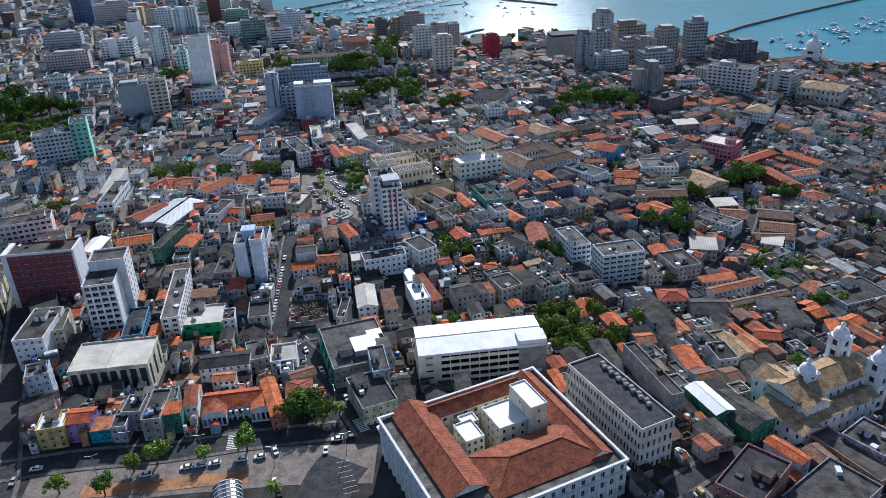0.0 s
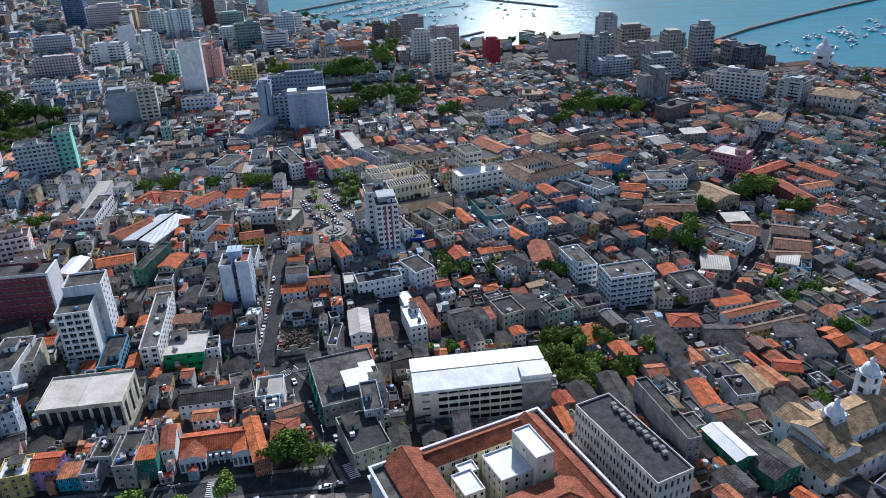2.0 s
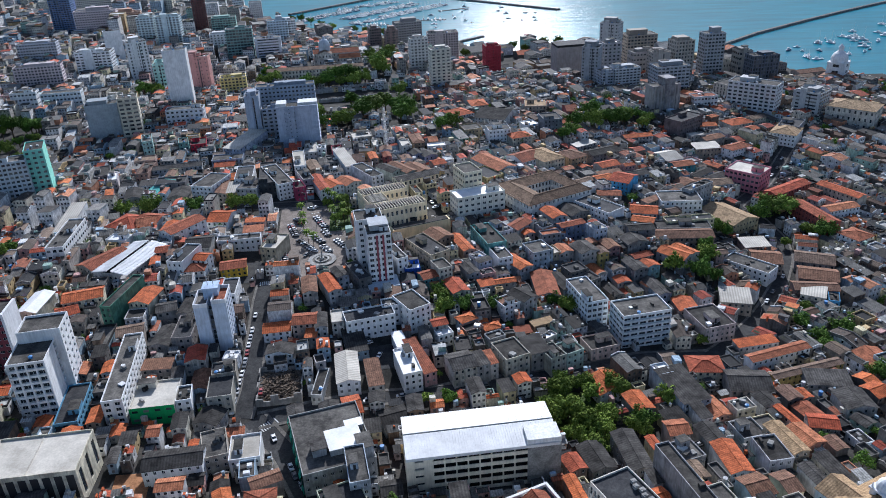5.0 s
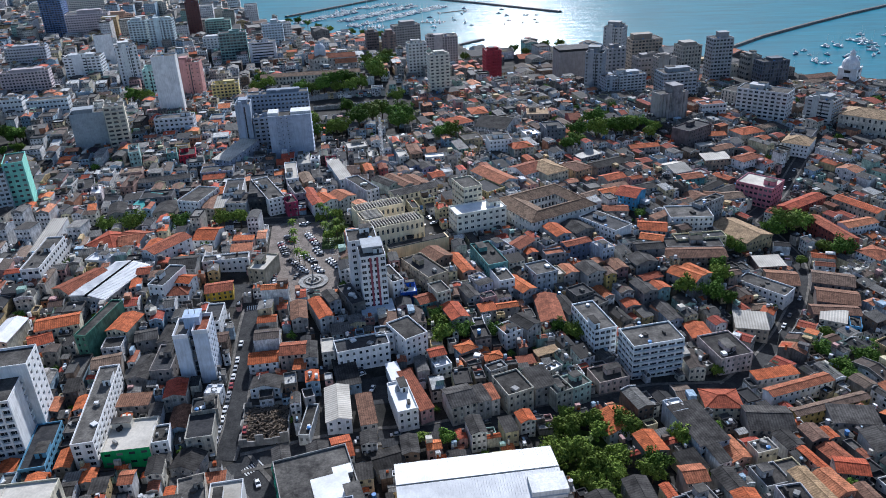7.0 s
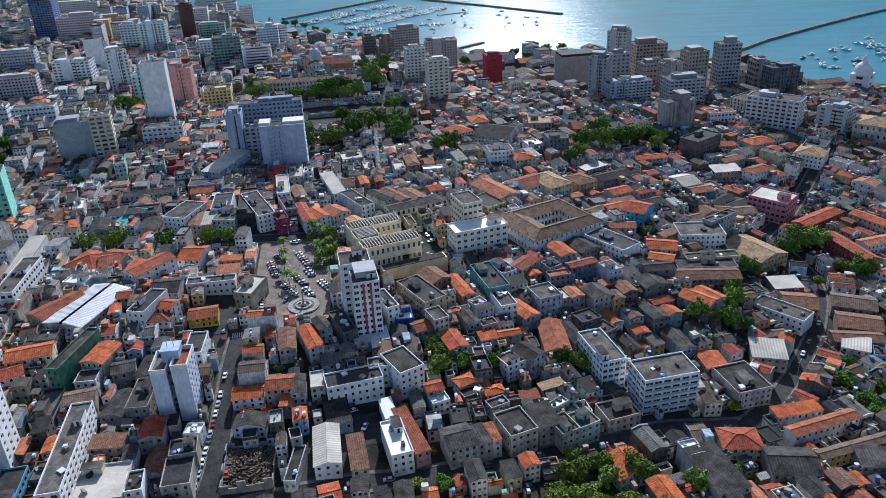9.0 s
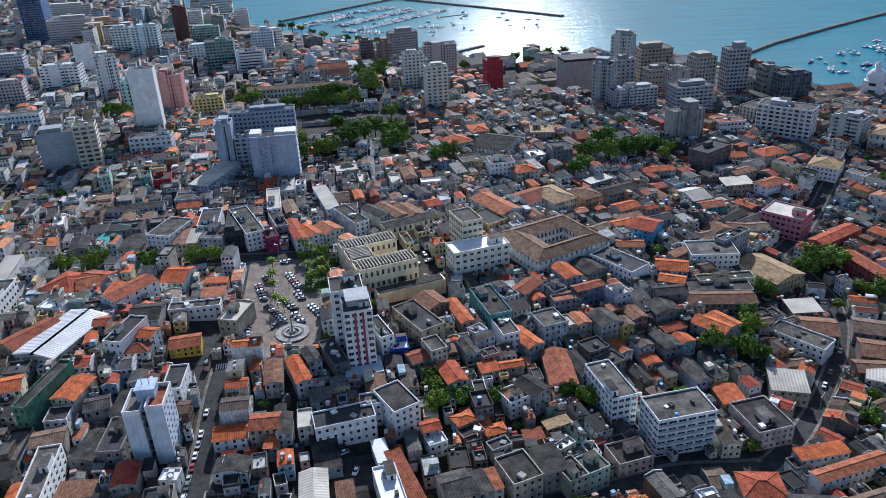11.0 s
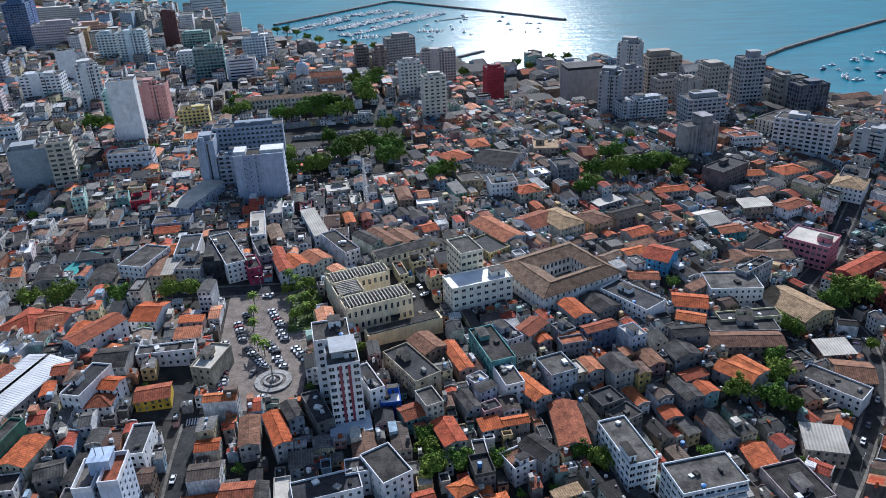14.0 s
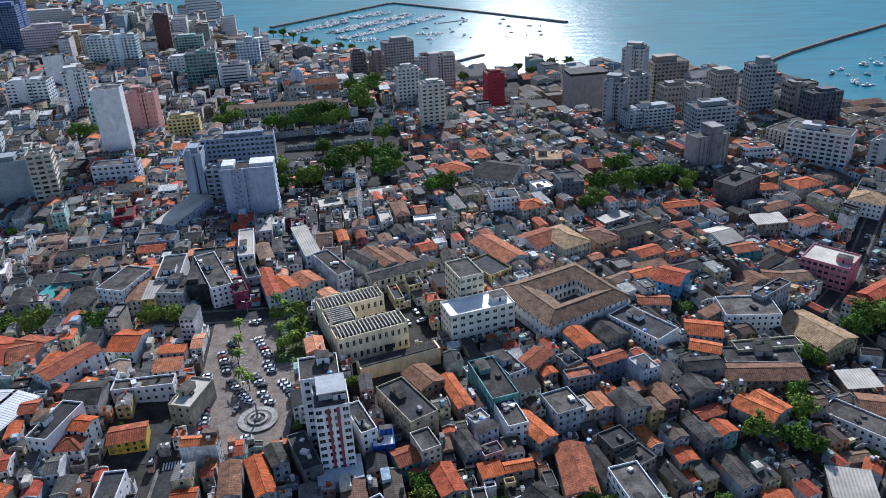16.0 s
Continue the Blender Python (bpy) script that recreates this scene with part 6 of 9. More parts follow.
hand(117.5, 287.1, 10.1, 11.6, 25, 7.0, (0.4,0.2,0.15), "gable_y", TILE, "house with an orange roof")
hand(172.9, 345.9, 12.4, 17.1, 12, 6.0, (0.55,0.5,0.4), "gable_y", TILE, "house with an orange roof")
hand(187.3, 340.9, 28.5, 20.0, 21, 8.0, (0.6,0.66,0.7), "flat", FIBRE, "long pale blue market hall")

hand(9.2, 457.0, 8.6, 15.2, 31, 9.0, (0.6, 0.58, 0.66), "flat", DARKDECK, "lilac-white house with a dark flat roof")
hand(-3.5, 426.0, 7.2, 6.2, 36, 7.0, (0.6, 0.58, 0.62), "flat", PALEROOF, "pale lilac house with a light grey roof")
hand(-0.2, 418.3, 8.2, 4.2, 33, 9.0, (0.68, 0.66, 0.74), "shed", FIBRE, "lilac house with a sloping grey roof")
hand(-7.4, 412.6, 5.9, 12.1, 27, 7.0, PALEGREY, "gable_y", FIBRE, "long grey house with a fibre-cement roof")
hand(37.2, 436.1, 7.3, 9.5, 24, 7.0, (0.5, 0.42, 0.3), "flat", PALEROOF, "unfinished ochre house with a sandy roof")
hand(43.5, 438.7, 9.0, 10.0, 25, 7.0, (0.5, 0.45, 0.42), "gable_y", TILE, "grey house with a bright orange roof")
hand(55.7, 438.5, 11.1, 13.0, 24, 9.0, (0.5, 0.48, 0.45), "gable_y", FIBRE, "long grey corner house with a dark sheet roof")
hand(64.7, 436.3, 5.9, 7.8, 17, 9.0, (0.62, 0.46, 0.16), "gable_y", OLDTILE, "ochre-yellow row house with an old tile roof")
hand(65.0, 458.3, 8.0, 10.1, 26, 10.0, (0.66, 0.7, 0.78), "flat", PALEROOF, "pale blue three-storey house with a grey roof")
hand(50.7, 461.1, 15.6, 6.4, 24, 10.0, (0.16, 0.2, 0.3), "gable_x", TILE, "dark blue house with an orange tile roof")
hand(24.7, 457.6, 6.6, 8.9, 26, 6.0, (0.4, 0.3, 0.3), "gable_y", TILE, "small house with a bright orange roof")
hand(35.1, 463.0, 7.8, 8.2, 31, 7.0, PALEGREY, "flat", DECK, "grey house with a cluttered flat roof")
hand(48.0, 419.5, 10.6, 9.6, 28, 9.0, (0.14, 0.135, 0.13), "flat", DARKDECK, "soot-dark house with a roof terrace")
hand(53.8, 411.5, 11.4, 9.1, 35, 9.0, (0.2, 0.19, 0.18), "flat", DECK, "soot-dark house with a pale parapet")
hand(1.3, 409.4, 7.6, 5.6, 25, 7.0, (0.6, 0.38, 0.36), "flat", DARKDECK, "pink house with a dark flat roof")
hand(2.5, 542.7, 14.0, 20.4, 38, 8.0, (0.72, 0.58, 0.28), "flat", DARKDECK, "yellow house with a cluttered dark roof")
hand(80.1, 536.8, 12.8, 10.0, 25, 6.0, WHITE, "gable_x", TILE, "white house with an orange tile roof")
hand(54.5, 485.3, 13.2, 15.8, 31, 6.0, (0.3, 0.3, 0.3), "gable_y", FIBRE, "dark grey hall with a curved sheet roof")
hand(3.3, 472.1, 8.3, 8.9, 25, 5.0, PALEGREY, "shed", FIBRE, "low grey house with patched sheeting")
hand(152.3, 563.9, 21.2, 8.0, 43, 6.0, WHITE, "gable_x", FIBRE, "white house with a grey sheet roof")
hand(160.2, 560.5, 20.6, 9.5, 33, 6.0, PALEGREY, "gable_x", FIBRE, "grey house with a sheet roof")
hand(138.4, 521.0, 22.8, 6.3, 38, 13.0, (0.4, 0.41, 0.42), "flat", DECK, "tall bare grey house with a roof terrace")
hand(98.5, 490.9, 16.3, 12.9, -12, 6.0, PALEGREY, "gable_x", TILE, "grey house with a long orange roof")
hand(95.3, 475.9, 12.8, 8.5, -20, 6.0, (0.4, 0.38, 0.36), "gable_x", TILE, "grey house with an orange tile roof")
hand(123.0, 480.4, 29.1, 7.4, 7, 8.0, (0.72, 0.64, 0.4), "flat", DARKDECK, "long pale yellow block with a dark roof")
hand(113.6, 511.3, 31.9, 5.6, 37, 6.0, (0.45, 0.4, 0.33), "shed", OLDTILE, "crumbling beige house with a patched roof")
hand(102.2, 543.7, 17.6, 9.7, 23, 6.0, PALEGREY, "gable_x", FIBRE, "weathered grey house with a sheet roof")
hand(136.4, 540.6, 12.3, 10.0, 29, 6.0, (0.45, 0.36, 0.3), "gable_y", OLDTILE, "brown house with an old tile roof")
hand(148.8, 547.3, 10.2, 11.4, -15, 6.0, (0.5, 0.4, 0.32), "gable_x", OLDTILE, "brown house with an old tile roof")
hand(159.4, 646.2, 28.4, 15.1, 40, 14.0, (0.2, 0.16, 0.16), "flat", DARKDECK, "dark soot-stained block with a flat roof")
hand(204.5, 656.3, 20.8, 14.8, 23, 9.0, (0.6, 0.57, 0.52), "hip", TILE, "pale house with an orange hipped roof")
hand(222.2, 666.2, 13.6, 8.7, 23, 9.0, CREAM, "gable_x", OLDTILE, "cream house with a brown tile roof")
hand(243.4, 646.6, 15.2, 21.2, -32, 10.0, (0.35, 0.35, 0.37), "flat", DARKDECK, "grey block with a dark flat roof")
hand(165.1, 627.7, 13.0, 6.8, 15, 8.0, (0.45, 0.43, 0.4), "flat", PALEROOF, "grey house with a pale flat roof")
hand(176.0, 626.2, 18.8, 9.7, 28, 7.0, (0.4, 0.37, 0.34), "gable_x", OLDTILE, "grey house with a brown tile roof")
hand(179.5, 652.9, 13.3, 10.6, 5, 7.0, (0.5, 0.4, 0.36), "gable_x", TILE, "house with a salmon tile roof")
hand(118.8, 623.8, 22.2, 9.0, 12, 6.0, (0.45, 0.4, 0.38), "gable_x", TILE, "row house with an orange tile roof")
hand(-106.9, 522.7, 7.1, 29.2, 25, 8.0, WHITE, "gable_y", TILE, "white shop house with a long orange roof")
hand(-98.8, 520.7, 9.5, 15.1, 39, 8.0, WHITE, "gable_y", TILE, "white house with an orange tile roof")
hand(-89.2, 525.8, 12.6, 14.6, 44, 8.0, (0.6, 0.62, 0.6), "gable_y", TILE, "pale house with an orange tile roof")
hand(-119.6, 534.3, 7.1, 21.7, 26, 9.0, PALEGREY, "flat", DARKDECK, "grey shop house with a dark flat roof")
hand(-77.9, 539.0, 8.9, 29.8, 36, 11.0, (0.7, 0.7, 0.74), "flat", DECK, "tall white house with a grey roof")
hand(-64.3, 549.3, 8.6, 18.6, 45, 9.0, (0.6, 0.65, 0.55), "gable_y", FIBRE, "pale green house with a sheet roof")
hand(-55.4, 550.9, 8.4, 24.8, 40, 9.0, (0.6, 0.62, 0.5), "gable_y", OLDTILE, "pale green house with a brown roof")
hand(-129.3, 562.9, 8.2, 34.0, 15, 11.0, WHITE, "flat", PALEROOF, "tall white house with a pale roof")
hand(-96.9, 565.0, 8.4, 33.5, 25, 10.0, WHITE, "shed", PALEROOF, "white house with a long pale roof")
hand(-118.4, 557.9, 7.4, 19.6, 23, 8.0, (0.45, 0.3, 0.22), "gable_y", OLDTILE, "brown house with an old tile roof")
hand(-111.9, 563.4, 6.6, 15.0, 15, 8.0, PALEGREY, "gable_y", FIBRE, "grey house with a sheet roof")
hand(-160.4, 535.3, 11.8, 25.2, 11, 11.0, WHITE, "flat", DARKDECK, "white shop house with a dark roof terrace")
hand(-183.8, 539.6, 6.2, 10.9, 35, 8.0, (0.55, 0.3, 0.2), "gable_x", TILE, "house with a red tile roof")
hand(-172.6, 536.8, 9.7, 13.5, 15, 8.0, (0.5, 0.34, 0.24), "gable_x", TILE, "house with a red tile roof")
hand(-183.9, 565.8, 14.3, 10.1, 9, 7.0, (0.7, 0.6, 0.4), "gable_x", TILE, "pale yellow house with an orange roof")
hand(-185.1, 576.8, 21.9, 12.5, 10, 8.0, (0.4, 0.45, 0.55), "flat", DECK, "blue-grey hall with a flat roof")
hand(-210.9, 532.5, 19.9, 13.1, 11, 8.0, (0.2, 0.2, 0.21), "flat", DARKDECK, "dark hall with a bitumen roof")
hand(-197.2, 511.4, 12.6, 16.8, 6, 7.0, (0.45, 0.4, 0.33), "gable_y", FIBRE, "beige shop house with a grey roof")
hand(-219.7, 564.9, 36.2, 9.2, 15, 7.0, PALEGREY, "gable_x", FIBRE, "long grey hall with a sheet roof")
hand(-239.3, 559.7, 8.8, 25.9, 7, 8.0, (0.4, 0.25, 0.2), "flat", OLDTILE, "brown house with a reddish flat roof")
hand(-175.2, 423.5, 6.4, 8.7, 10, 5.0, (0.5, 0.45, 0.42), "gable_x", TILE, "low house with an orange tile roof")
hand(-174.3, 410.3, 4.6, 9.4, 16, 5.0, (0.55, 0.5, 0.46), "gable_y", TILE, "low house with an orange tile roof")
hand(-133.6, 455.0, 11.5, 8.4, 10, 6.0, (0.6, 0.5, 0.46), "shed", TILE, "house with a sloping orange roof")
hand(-25.5, 447.2, 11.4, 14.3, 38, 9.0, (0.25, 0.2, 0.17), "gable_y", OLDTILE, "dark brown house with an old tile roof")
hand(-46.5, 416.9, 6.1, 18.3, 29, 12.0, WHITE, "flat", DARKDECK, "white-edged block beside the striped tower")
hand(-64.8, 402.7, 6.9, 20.4, 29, 8.0, (0.2, 0.2, 0.2), "flat", DARKDECK, "dark roofless house with bare beams")
hand(-22.1, 408.0, 7.3, 11.1, 28, 11.0, (0.6, 0.58, 0.5), "flat", DECK, "cream three-storey house with a roof terrace")
hand(-76.5, 359.2, 5.6, 12.6, 11, 8.0, PALEGREY, "gable_y", FIBRE, "grey house with a fibre-cement roof")
hand(-69.2, 362.0, 5.7, 11.2, 13, 8.0, (0.6, 0.56, 0.5), "flat", PALEROOF, "cream house with a pale flat roof")
hand(-45.3, 371.6, 8.1, 7.4, 13, 10.0, WHITE, "flat", DECK, "white three-storey house with a terrace")
hand(-73.0, 334.8, 4.3, 6.4, 22, 5.0, (0.6, 0.56, 0.54), "flat", DECK, "low pale house with a bare deck")
hand(-38.9, 349.2, 4.9, 11.2, 21, 6.0, WHITE, "shed", WHITEROOF, "narrow white passage roof")
hand(11.8, 383.3, 11.3, 9.6, 32, 8.0, WHITE, "flat", OLDTILE, "white house with a brown terrace")
hand(18.6, 386.6, 9.0, 12.0, 42, 10.0, (0.45, 0.44, 0.42), "gable_y", FIBRE, "tall grey house with a sheet roof")
hand(-8.8, 368.7, 8.4, 6.4, 34, 6.0, (0.3, 0.4, 0.5), "hip", TILE, "blue house with an orange hipped roof")
hand(-6.2, 363.0, 9.3, 5.9, 29, 5.0, (0.4, 0.25, 0.2), "flat", DECK, "low brown house with a grey deck")
hand(4.4, 355.9, 8.4, 5.5, 29, 6.0, PALEGREY, "flat", FIBRE, "grey house with a flat sheet roof")
hand(3.1, 364.9, 8.1, 5.6, 21, 5.0, (0.5, 0.3, 0.25), "hip", TILE, "small house with an orange hipped roof")
hand(0.7, 335.3, 6.6, 9.9, 21, 8.0, (0.66, 0.62, 0.58), "shed", TILE, "white row house with broken orange tiles")
hand(28.8, 357.4, 8.0, 4.1, 38, 7.0, (0.5, 0.48, 0.45), "flat", WHITEROOF, "grey house with a white roof")
hand(27.2, 370.5, 10.7, 4.7, 24, 6.0, (0.4, 0.3, 0.22), "shed", TANTILE, "brown house with a tan lean-to roof")
hand(17.7, 363.5, 7.6, 6.0, 16, 5.0, (0.35, 0.2, 0.18), "shed", REDTILE, "low house with a dark red roof")
hand(38.9, 357.0, 4.8, 7.6, 18, 6.0, WHITE, "flat", DECK, "small white house with a terrace")
hand(105.5, 438.0, 11.3, 16.7, 47, 7.0, (0.45, 0.4, 0.4), "gable_y", TILE, "long house with a bright orange roof")
hand(114.6, 460.7, 33.9, 12.1, 0, 6.0, (0.3, 0.24, 0.2), "gable_x", OLDTILE, "long brown house with an old tile roof")
hand(117.7, 473.2, 31.4, 12.0, 0, 6.0, (0.36, 0.35, 0.34), "flat", FIBRE, "long grey house with a flat roof")
hand(160.1, 470.1, 15.4, 11.8, 5, 6.0, (0.36, 0.25, 0.22), "shed", PALEROOF, "maroon shed with a pale sheet roof")
hand(160.7, 451.7, 16.0, 15.9, -11, 6.0, (0.36, 0.3, 0.26), "gable_x", OLDTILE, "brown house with an old tile roof")
hand(129.9, 407.2, 15.2, 14.6, -10, 7.0, (0.55, 0.48, 0.4), "shed", PALEROOF, "beige house with a pale roof")
hand(101.0, 394.4, 10.1, 12.6, 8, 6.0, (0.4, 0.3, 0.28), "gable_y", TILE, "house with a mottled orange roof")
hand(172.7, 413.7, 12.0, 11.2, -24, 7.0, (0.6, 0.56, 0.5), "shed", PALEROOF, "cream house with a pale sheet roof")
hand(181.2, 408.8, 5.3, 10.2, -20, 6.0, (0.1, 0.35, 0.62), "flat", DECK, "bright blue house with a flat roof")
hand(182.1, 432.3, 19.9, 15.0, -17, 7.0, (0.25, 0.2, 0.18), "gable_x", OLDTILE, "long dark house with old tiles")
hand(175.7, 419.3, 22.6, 9.5, -6, 7.0, (0.28, 0.2, 0.18), "gable_x", OLDTILE, "long dark house with old tiles")
hand(187.0, 450.0, 20.6, 14.3, -19, 7.0, (0.3, 0.27, 0.25), "gable_x", OLDTILE, "long brown house with old tiles")
hand(138.4, 424.0, 11.8, 5.6, 10, 5.0, (0.3, 0.22, 0.2), "gable_x", OLDTILE, "low brown house with old tiles")
hand(-153.3, 369.3, 9.3, 9.3, 21, 7.0, (0.3, 0.29, 0.28), "gable_x", FIBRE, "soot-grey house with a sheet roof")
hand(-143.4, 370.8, 6.5, 14.6, 3, 7.0, (0.33, 0.32, 0.31), "gable_y", FIBRE, "dark shed with ribbed sheeting")
hand(-124.6, 379.5, 7.6, 16.8, 8, 12.0, WHITE, "flat", DARKDECK, "white four-storey block with a dark roof")
hand(-112.2, 335.2, 6.6, 6.0, 1, 5.0, WHITE, "flat", WHITEROOF, "small white corner house")
hand(-163.4, 350.2, 11.7, 9.4, 20, 7.0, (0.3, 0.26, 0.23), "gable_x", OLDTILE, "ruined brown house with an old roof")
hand(111.5, 329.2, 17.2, 14.7, -3, 7.0, (0.34, 0.31, 0.29), "gable_x", FIBRE, "big grey house with a patched roof")
hand(91.7, 311.1, 8.4, 12.7, 20, 5.0, (0.5, 0.36, 0.3), "gable_y", TILE, "narrow house with a salmon roof")
hand(145.2, 331.1, 18.1, 10.5, -5, 6.0, (0.3, 0.3, 0.31), "shed", FIBRE, "dark grey house with a sheet roof")
hand(148.1, 313.1, 12.2, 12.2, 6, 7.0, (0.5, 0.5, 0.48), "gable_y", FIBRE, "white gabled house with a dark roof")
hand(129.7, 298.7, 10.8, 8.4, -10, 6.0, (0.4, 0.36, 0.33), "gable_x", TILE, "house with an orange tile roof")
hand(161.4, 302.8, 5.8, 11.8, -6, 7.0, (0.5, 0.42, 0.36), "gable_y", TILE, "house with an orange tile roof")
hand(72.3, 291.9, 8.2, 8.5, 9, 9.0, (0.5, 0.4, 0.35), "gable_x", TILE, "narrow block with a bright orange roof")
hand(71.2, 276.1, 10.3, 10.3, 22, 9.0, (0.42, 0.42, 0.42), "flat", DECK, "grey block with a flat deck")
hand(84.5, 287.4, 7.5, 14.3, 18, 8.0, (0.4, 0.42, 0.4), "gable_y", FIBRE, "grey-green row house with a sheet roof")
hand(87.0, 273.4, 8.3, 16.4, 10, 8.0, (0.66, 0.64, 0.62), "gable_y", TILE, "white row house with an orange roof")
hand(99.0, 292.7, 9.8, 10.3, 17, 7.0, (0.5, 0.5, 0.5), "flat", FIBRE, "grey row house with a flat roof")
hand(101.9, 276.2, 9.0, 13.1, 11, 9.0, (0.6, 0.6, 0.62), "flat", FIBRE, "white row house with a grey roof")
hand(109.6, 283.4, 6.8, 17.0, 18, 9.0, (0.5, 0.42, 0.32), "gable_y", TANTILE, "ochre row house with a tan roof")
hand(52.7, 278.0, 8.5, 21.0, 11, 8.0, (0.35, 0.32, 0.29), "gable_y", FIBRE, "long dark house with a sheet roof")
hand(39.2, 274.2, 9.1, 14.4, 18, 7.0, (0.33, 0.3, 0.28), "gable_y", FIBRE, "long dark house with a sheet roof")
hand(30.8, 271.3, 6.6, 8.3, 22, 6.0, (0.4, 0.3, 0.25), "gable_y", TILE, "low house with an orange roof")
hand(-36.8, 300.3, 11.1, 11.8, 23, 5.0, PALEGREY, "gable_x", FIBRE, "low grey shed with a sheet roof")
hand(-111.4, 322.7, 10.0, 9.0, 15, 8.0, (0.4, 0.36, 0.3), "flat", DARKDECK, "brown house with a dark flat roof")
hand(86.1, 190.1, 14.7, 24.7, -41, 9.0, (0.4, 0.2, 0.17), "flat", DARKDECK, "roofless red and white striped house")
hand(110.5, 186.9, 17.9, 28.7, -51, 8.0, (0.36, 0.36, 0.37), "flat", FIBRE, "broad grey hall with a flat roof")
hand(127.8, 209.9, 27.7, 9.2, -60, 7.0, (0.42, 0.28, 0.2), "flat", DECK, "bare brick house with a grey roof")
hand(137.6, 216.8, 15.2, 14.9, -52, 9.0, (0.62, 0.58, 0.66), "flat", DECK, "stained lilac-white block with a flat roof")
hand(80.9, 215.8, 9.5, 10.6, 25, 6.0, (0.4, 0.38, 0.35), "gable_y", FIBRE, "grey house with patched sheeting")
hand(95.2, 231.6, 13.5, 21.3, 34, 8.0, (0.05, 0.24, 0.14), "gable_y", FIBRE, "dark hall with a green side wall")
hand(-19.6, 680.9, 19.0, 20.3, 34, 8.0, (0.6, 0.6, 0.62), "hip", TILE, "pale house with an orange hipped roof")
hand(-3.0, 710.2, 14.4, 19.9, 13, 8.0, (0.55, 0.5, 0.46), "hip", TILE, "house with a red hipped roof")
hand(12.9, 675.2, 26.5, 31.6, -24, 8.0, (0.66, 0.66, 0.64), "gable_x", FIBRE, "long white house with a dark roof and skylights")
hand(12.7, 623.2, 17.0, 13.6, 11, 12.0, WHITE, "flat", DECK, "white four-storey house with a flat roof")
hand(-8.6, 639.8, 14.6, 15.2, 18, 7.0, (0.5, 0.4, 0.26), "flat", DECK, "ochre house with a flat roof")
hand(28.3, 615.6, 15.5, 13.5, 20, 9.0, (0.6, 0.55, 0.45), "hip", TILE, "cream house with a faded orange roof")
hand(54.6, 648.6, 14.6, 18.8, 11, 12.0, (0.25, 0.27, 0.3), "flat", DARKDECK, "dark blue-grey block with a flat roof")
hand(38.1, 652.6, 11.8, 12.5, 20, 6.0, WHITE, "flat", WHITEROOF, "low house with a white roof")
hand(74.6, 685.6, 9.3, 19.0, 7, 8.0, (0.5, 0.16, 0.15), "gable_x", REDTILE, "red house with a red tile roof")
hand(46.4, 700.5, 18.1, 21.2, -1, 9.0, (0.45, 0.36, 0.28), "flat", TANTILE, "brown block with a tan flat roof")
hand(101.6, 663.7, 17.4, 9.4, 2, 9.0, (0.66, 0.66, 0.68), "flat", DECK, "long white three-storey house")
hand(75.5, 603.0, 18.4, 7.8, 33, 6.0, (0.5, 0.48, 0.46), "shed", PALEROOF, "grey house with a pale sheet roof")
hand(86.5, 585.0, 24.6, 12.5, 28, 8.0, (0.35, 0.33, 0.32), "gable_x", FIBRE, "dark grey house with a long sheet roof")
hand(68.0, 532.9, 12.1, 7.2, 35, 6.0, (0.45, 0.36, 0.3), "gable_x", OLDTILE, "brown house with an old tile roof")
hand(85.9, 543.9, 17.2, 8.8, 21, 6.0, (0.5, 0.46, 0.42), "shed", OLDTILE, "beige house with a brown roof")
hand(80.4, 512.0, 15.1, 8.5, -4, 6.0, (0.5, 0.46, 0.42), "gable_x", TILE, "house with an orange tile roof")
hand(-141.8, 591.5, 9.0, 12.3, 14, 7.0, (0.6, 0.45, 0.36), "gable_x", TILE, "house with a faded orange roof")
hand(-126.7, 590.3, 9.3, 22.0, 13, 9.0, (0.6, 0.6, 0.6), "flat", PALEROOF, "grey-white house with a pale roof")
hand(-120.0, 597.7, 6.2, 8.9, 8, 7.0, WHITE, "flat", WHITEROOF, "low white house with a white roof")
hand(-108.2, 594.3, 7.2, 13.0, 14, 7.0, (0.5, 0.1, 0.14), "flat", DECK, "crimson house with a flat roof")
hand(-107.5, 569.3, 8.0, 15.2, 14, 8.0, (0.2, 0.2, 0.2), "flat", DARKDECK, "dark house with a bitumen roof")
hand(-92.9, 601.9, 7.6, 12.8, 11, 7.0, (0.3, 0.3, 0.3), "flat", DARKDECK, "dark house with a bitumen roof")
hand(-78.9, 577.3, 5.5, 14.8, 17, 8.0, (0.6, 0.45, 0.38), "gable_y", TILE, "house with a bright orange roof")
hand(-69.1, 579.1, 5.5, 10.8, 16, 8.0, (0.4, 0.12, 0.12), "gable_y", REDTILE, "red house with a dark red roof")
hand(-79.6, 607.5, 7.1, 15.0, 15, 7.0, (0.6, 0.6, 0.52), "flat", PALEROOF, "pale house with a flat light roof")
hand(-57.0, 598.7, 7.2, 14.8, 15, 9.0, (0.66, 0.66, 0.62), "flat", PALEROOF, "pale three-storey house")
hand(-49.9, 612.8, 8.3, 23.5, 15, 8.0, (0.5, 0.36, 0.25), "hip", OLDTILE, "ochre house with a brown hipped roof")
hand(-37.7, 612.6, 6.6, 12.3, 13, 7.0, (0.5, 0.4, 0.36), "gable_x", TILE, "house with an orange tile roof")
hand(-34.2, 602.4, 13.4, 6.6, 10, 6.0, WHITE, "flat", WHITEROOF, "long low white house")
hand(-48.8, 586.2, 8.0, 12.4, 27, 7.0, (0.36, 0.38, 0.5), "gable_y", FIBRE, "blue-grey hall with a sheet roof")
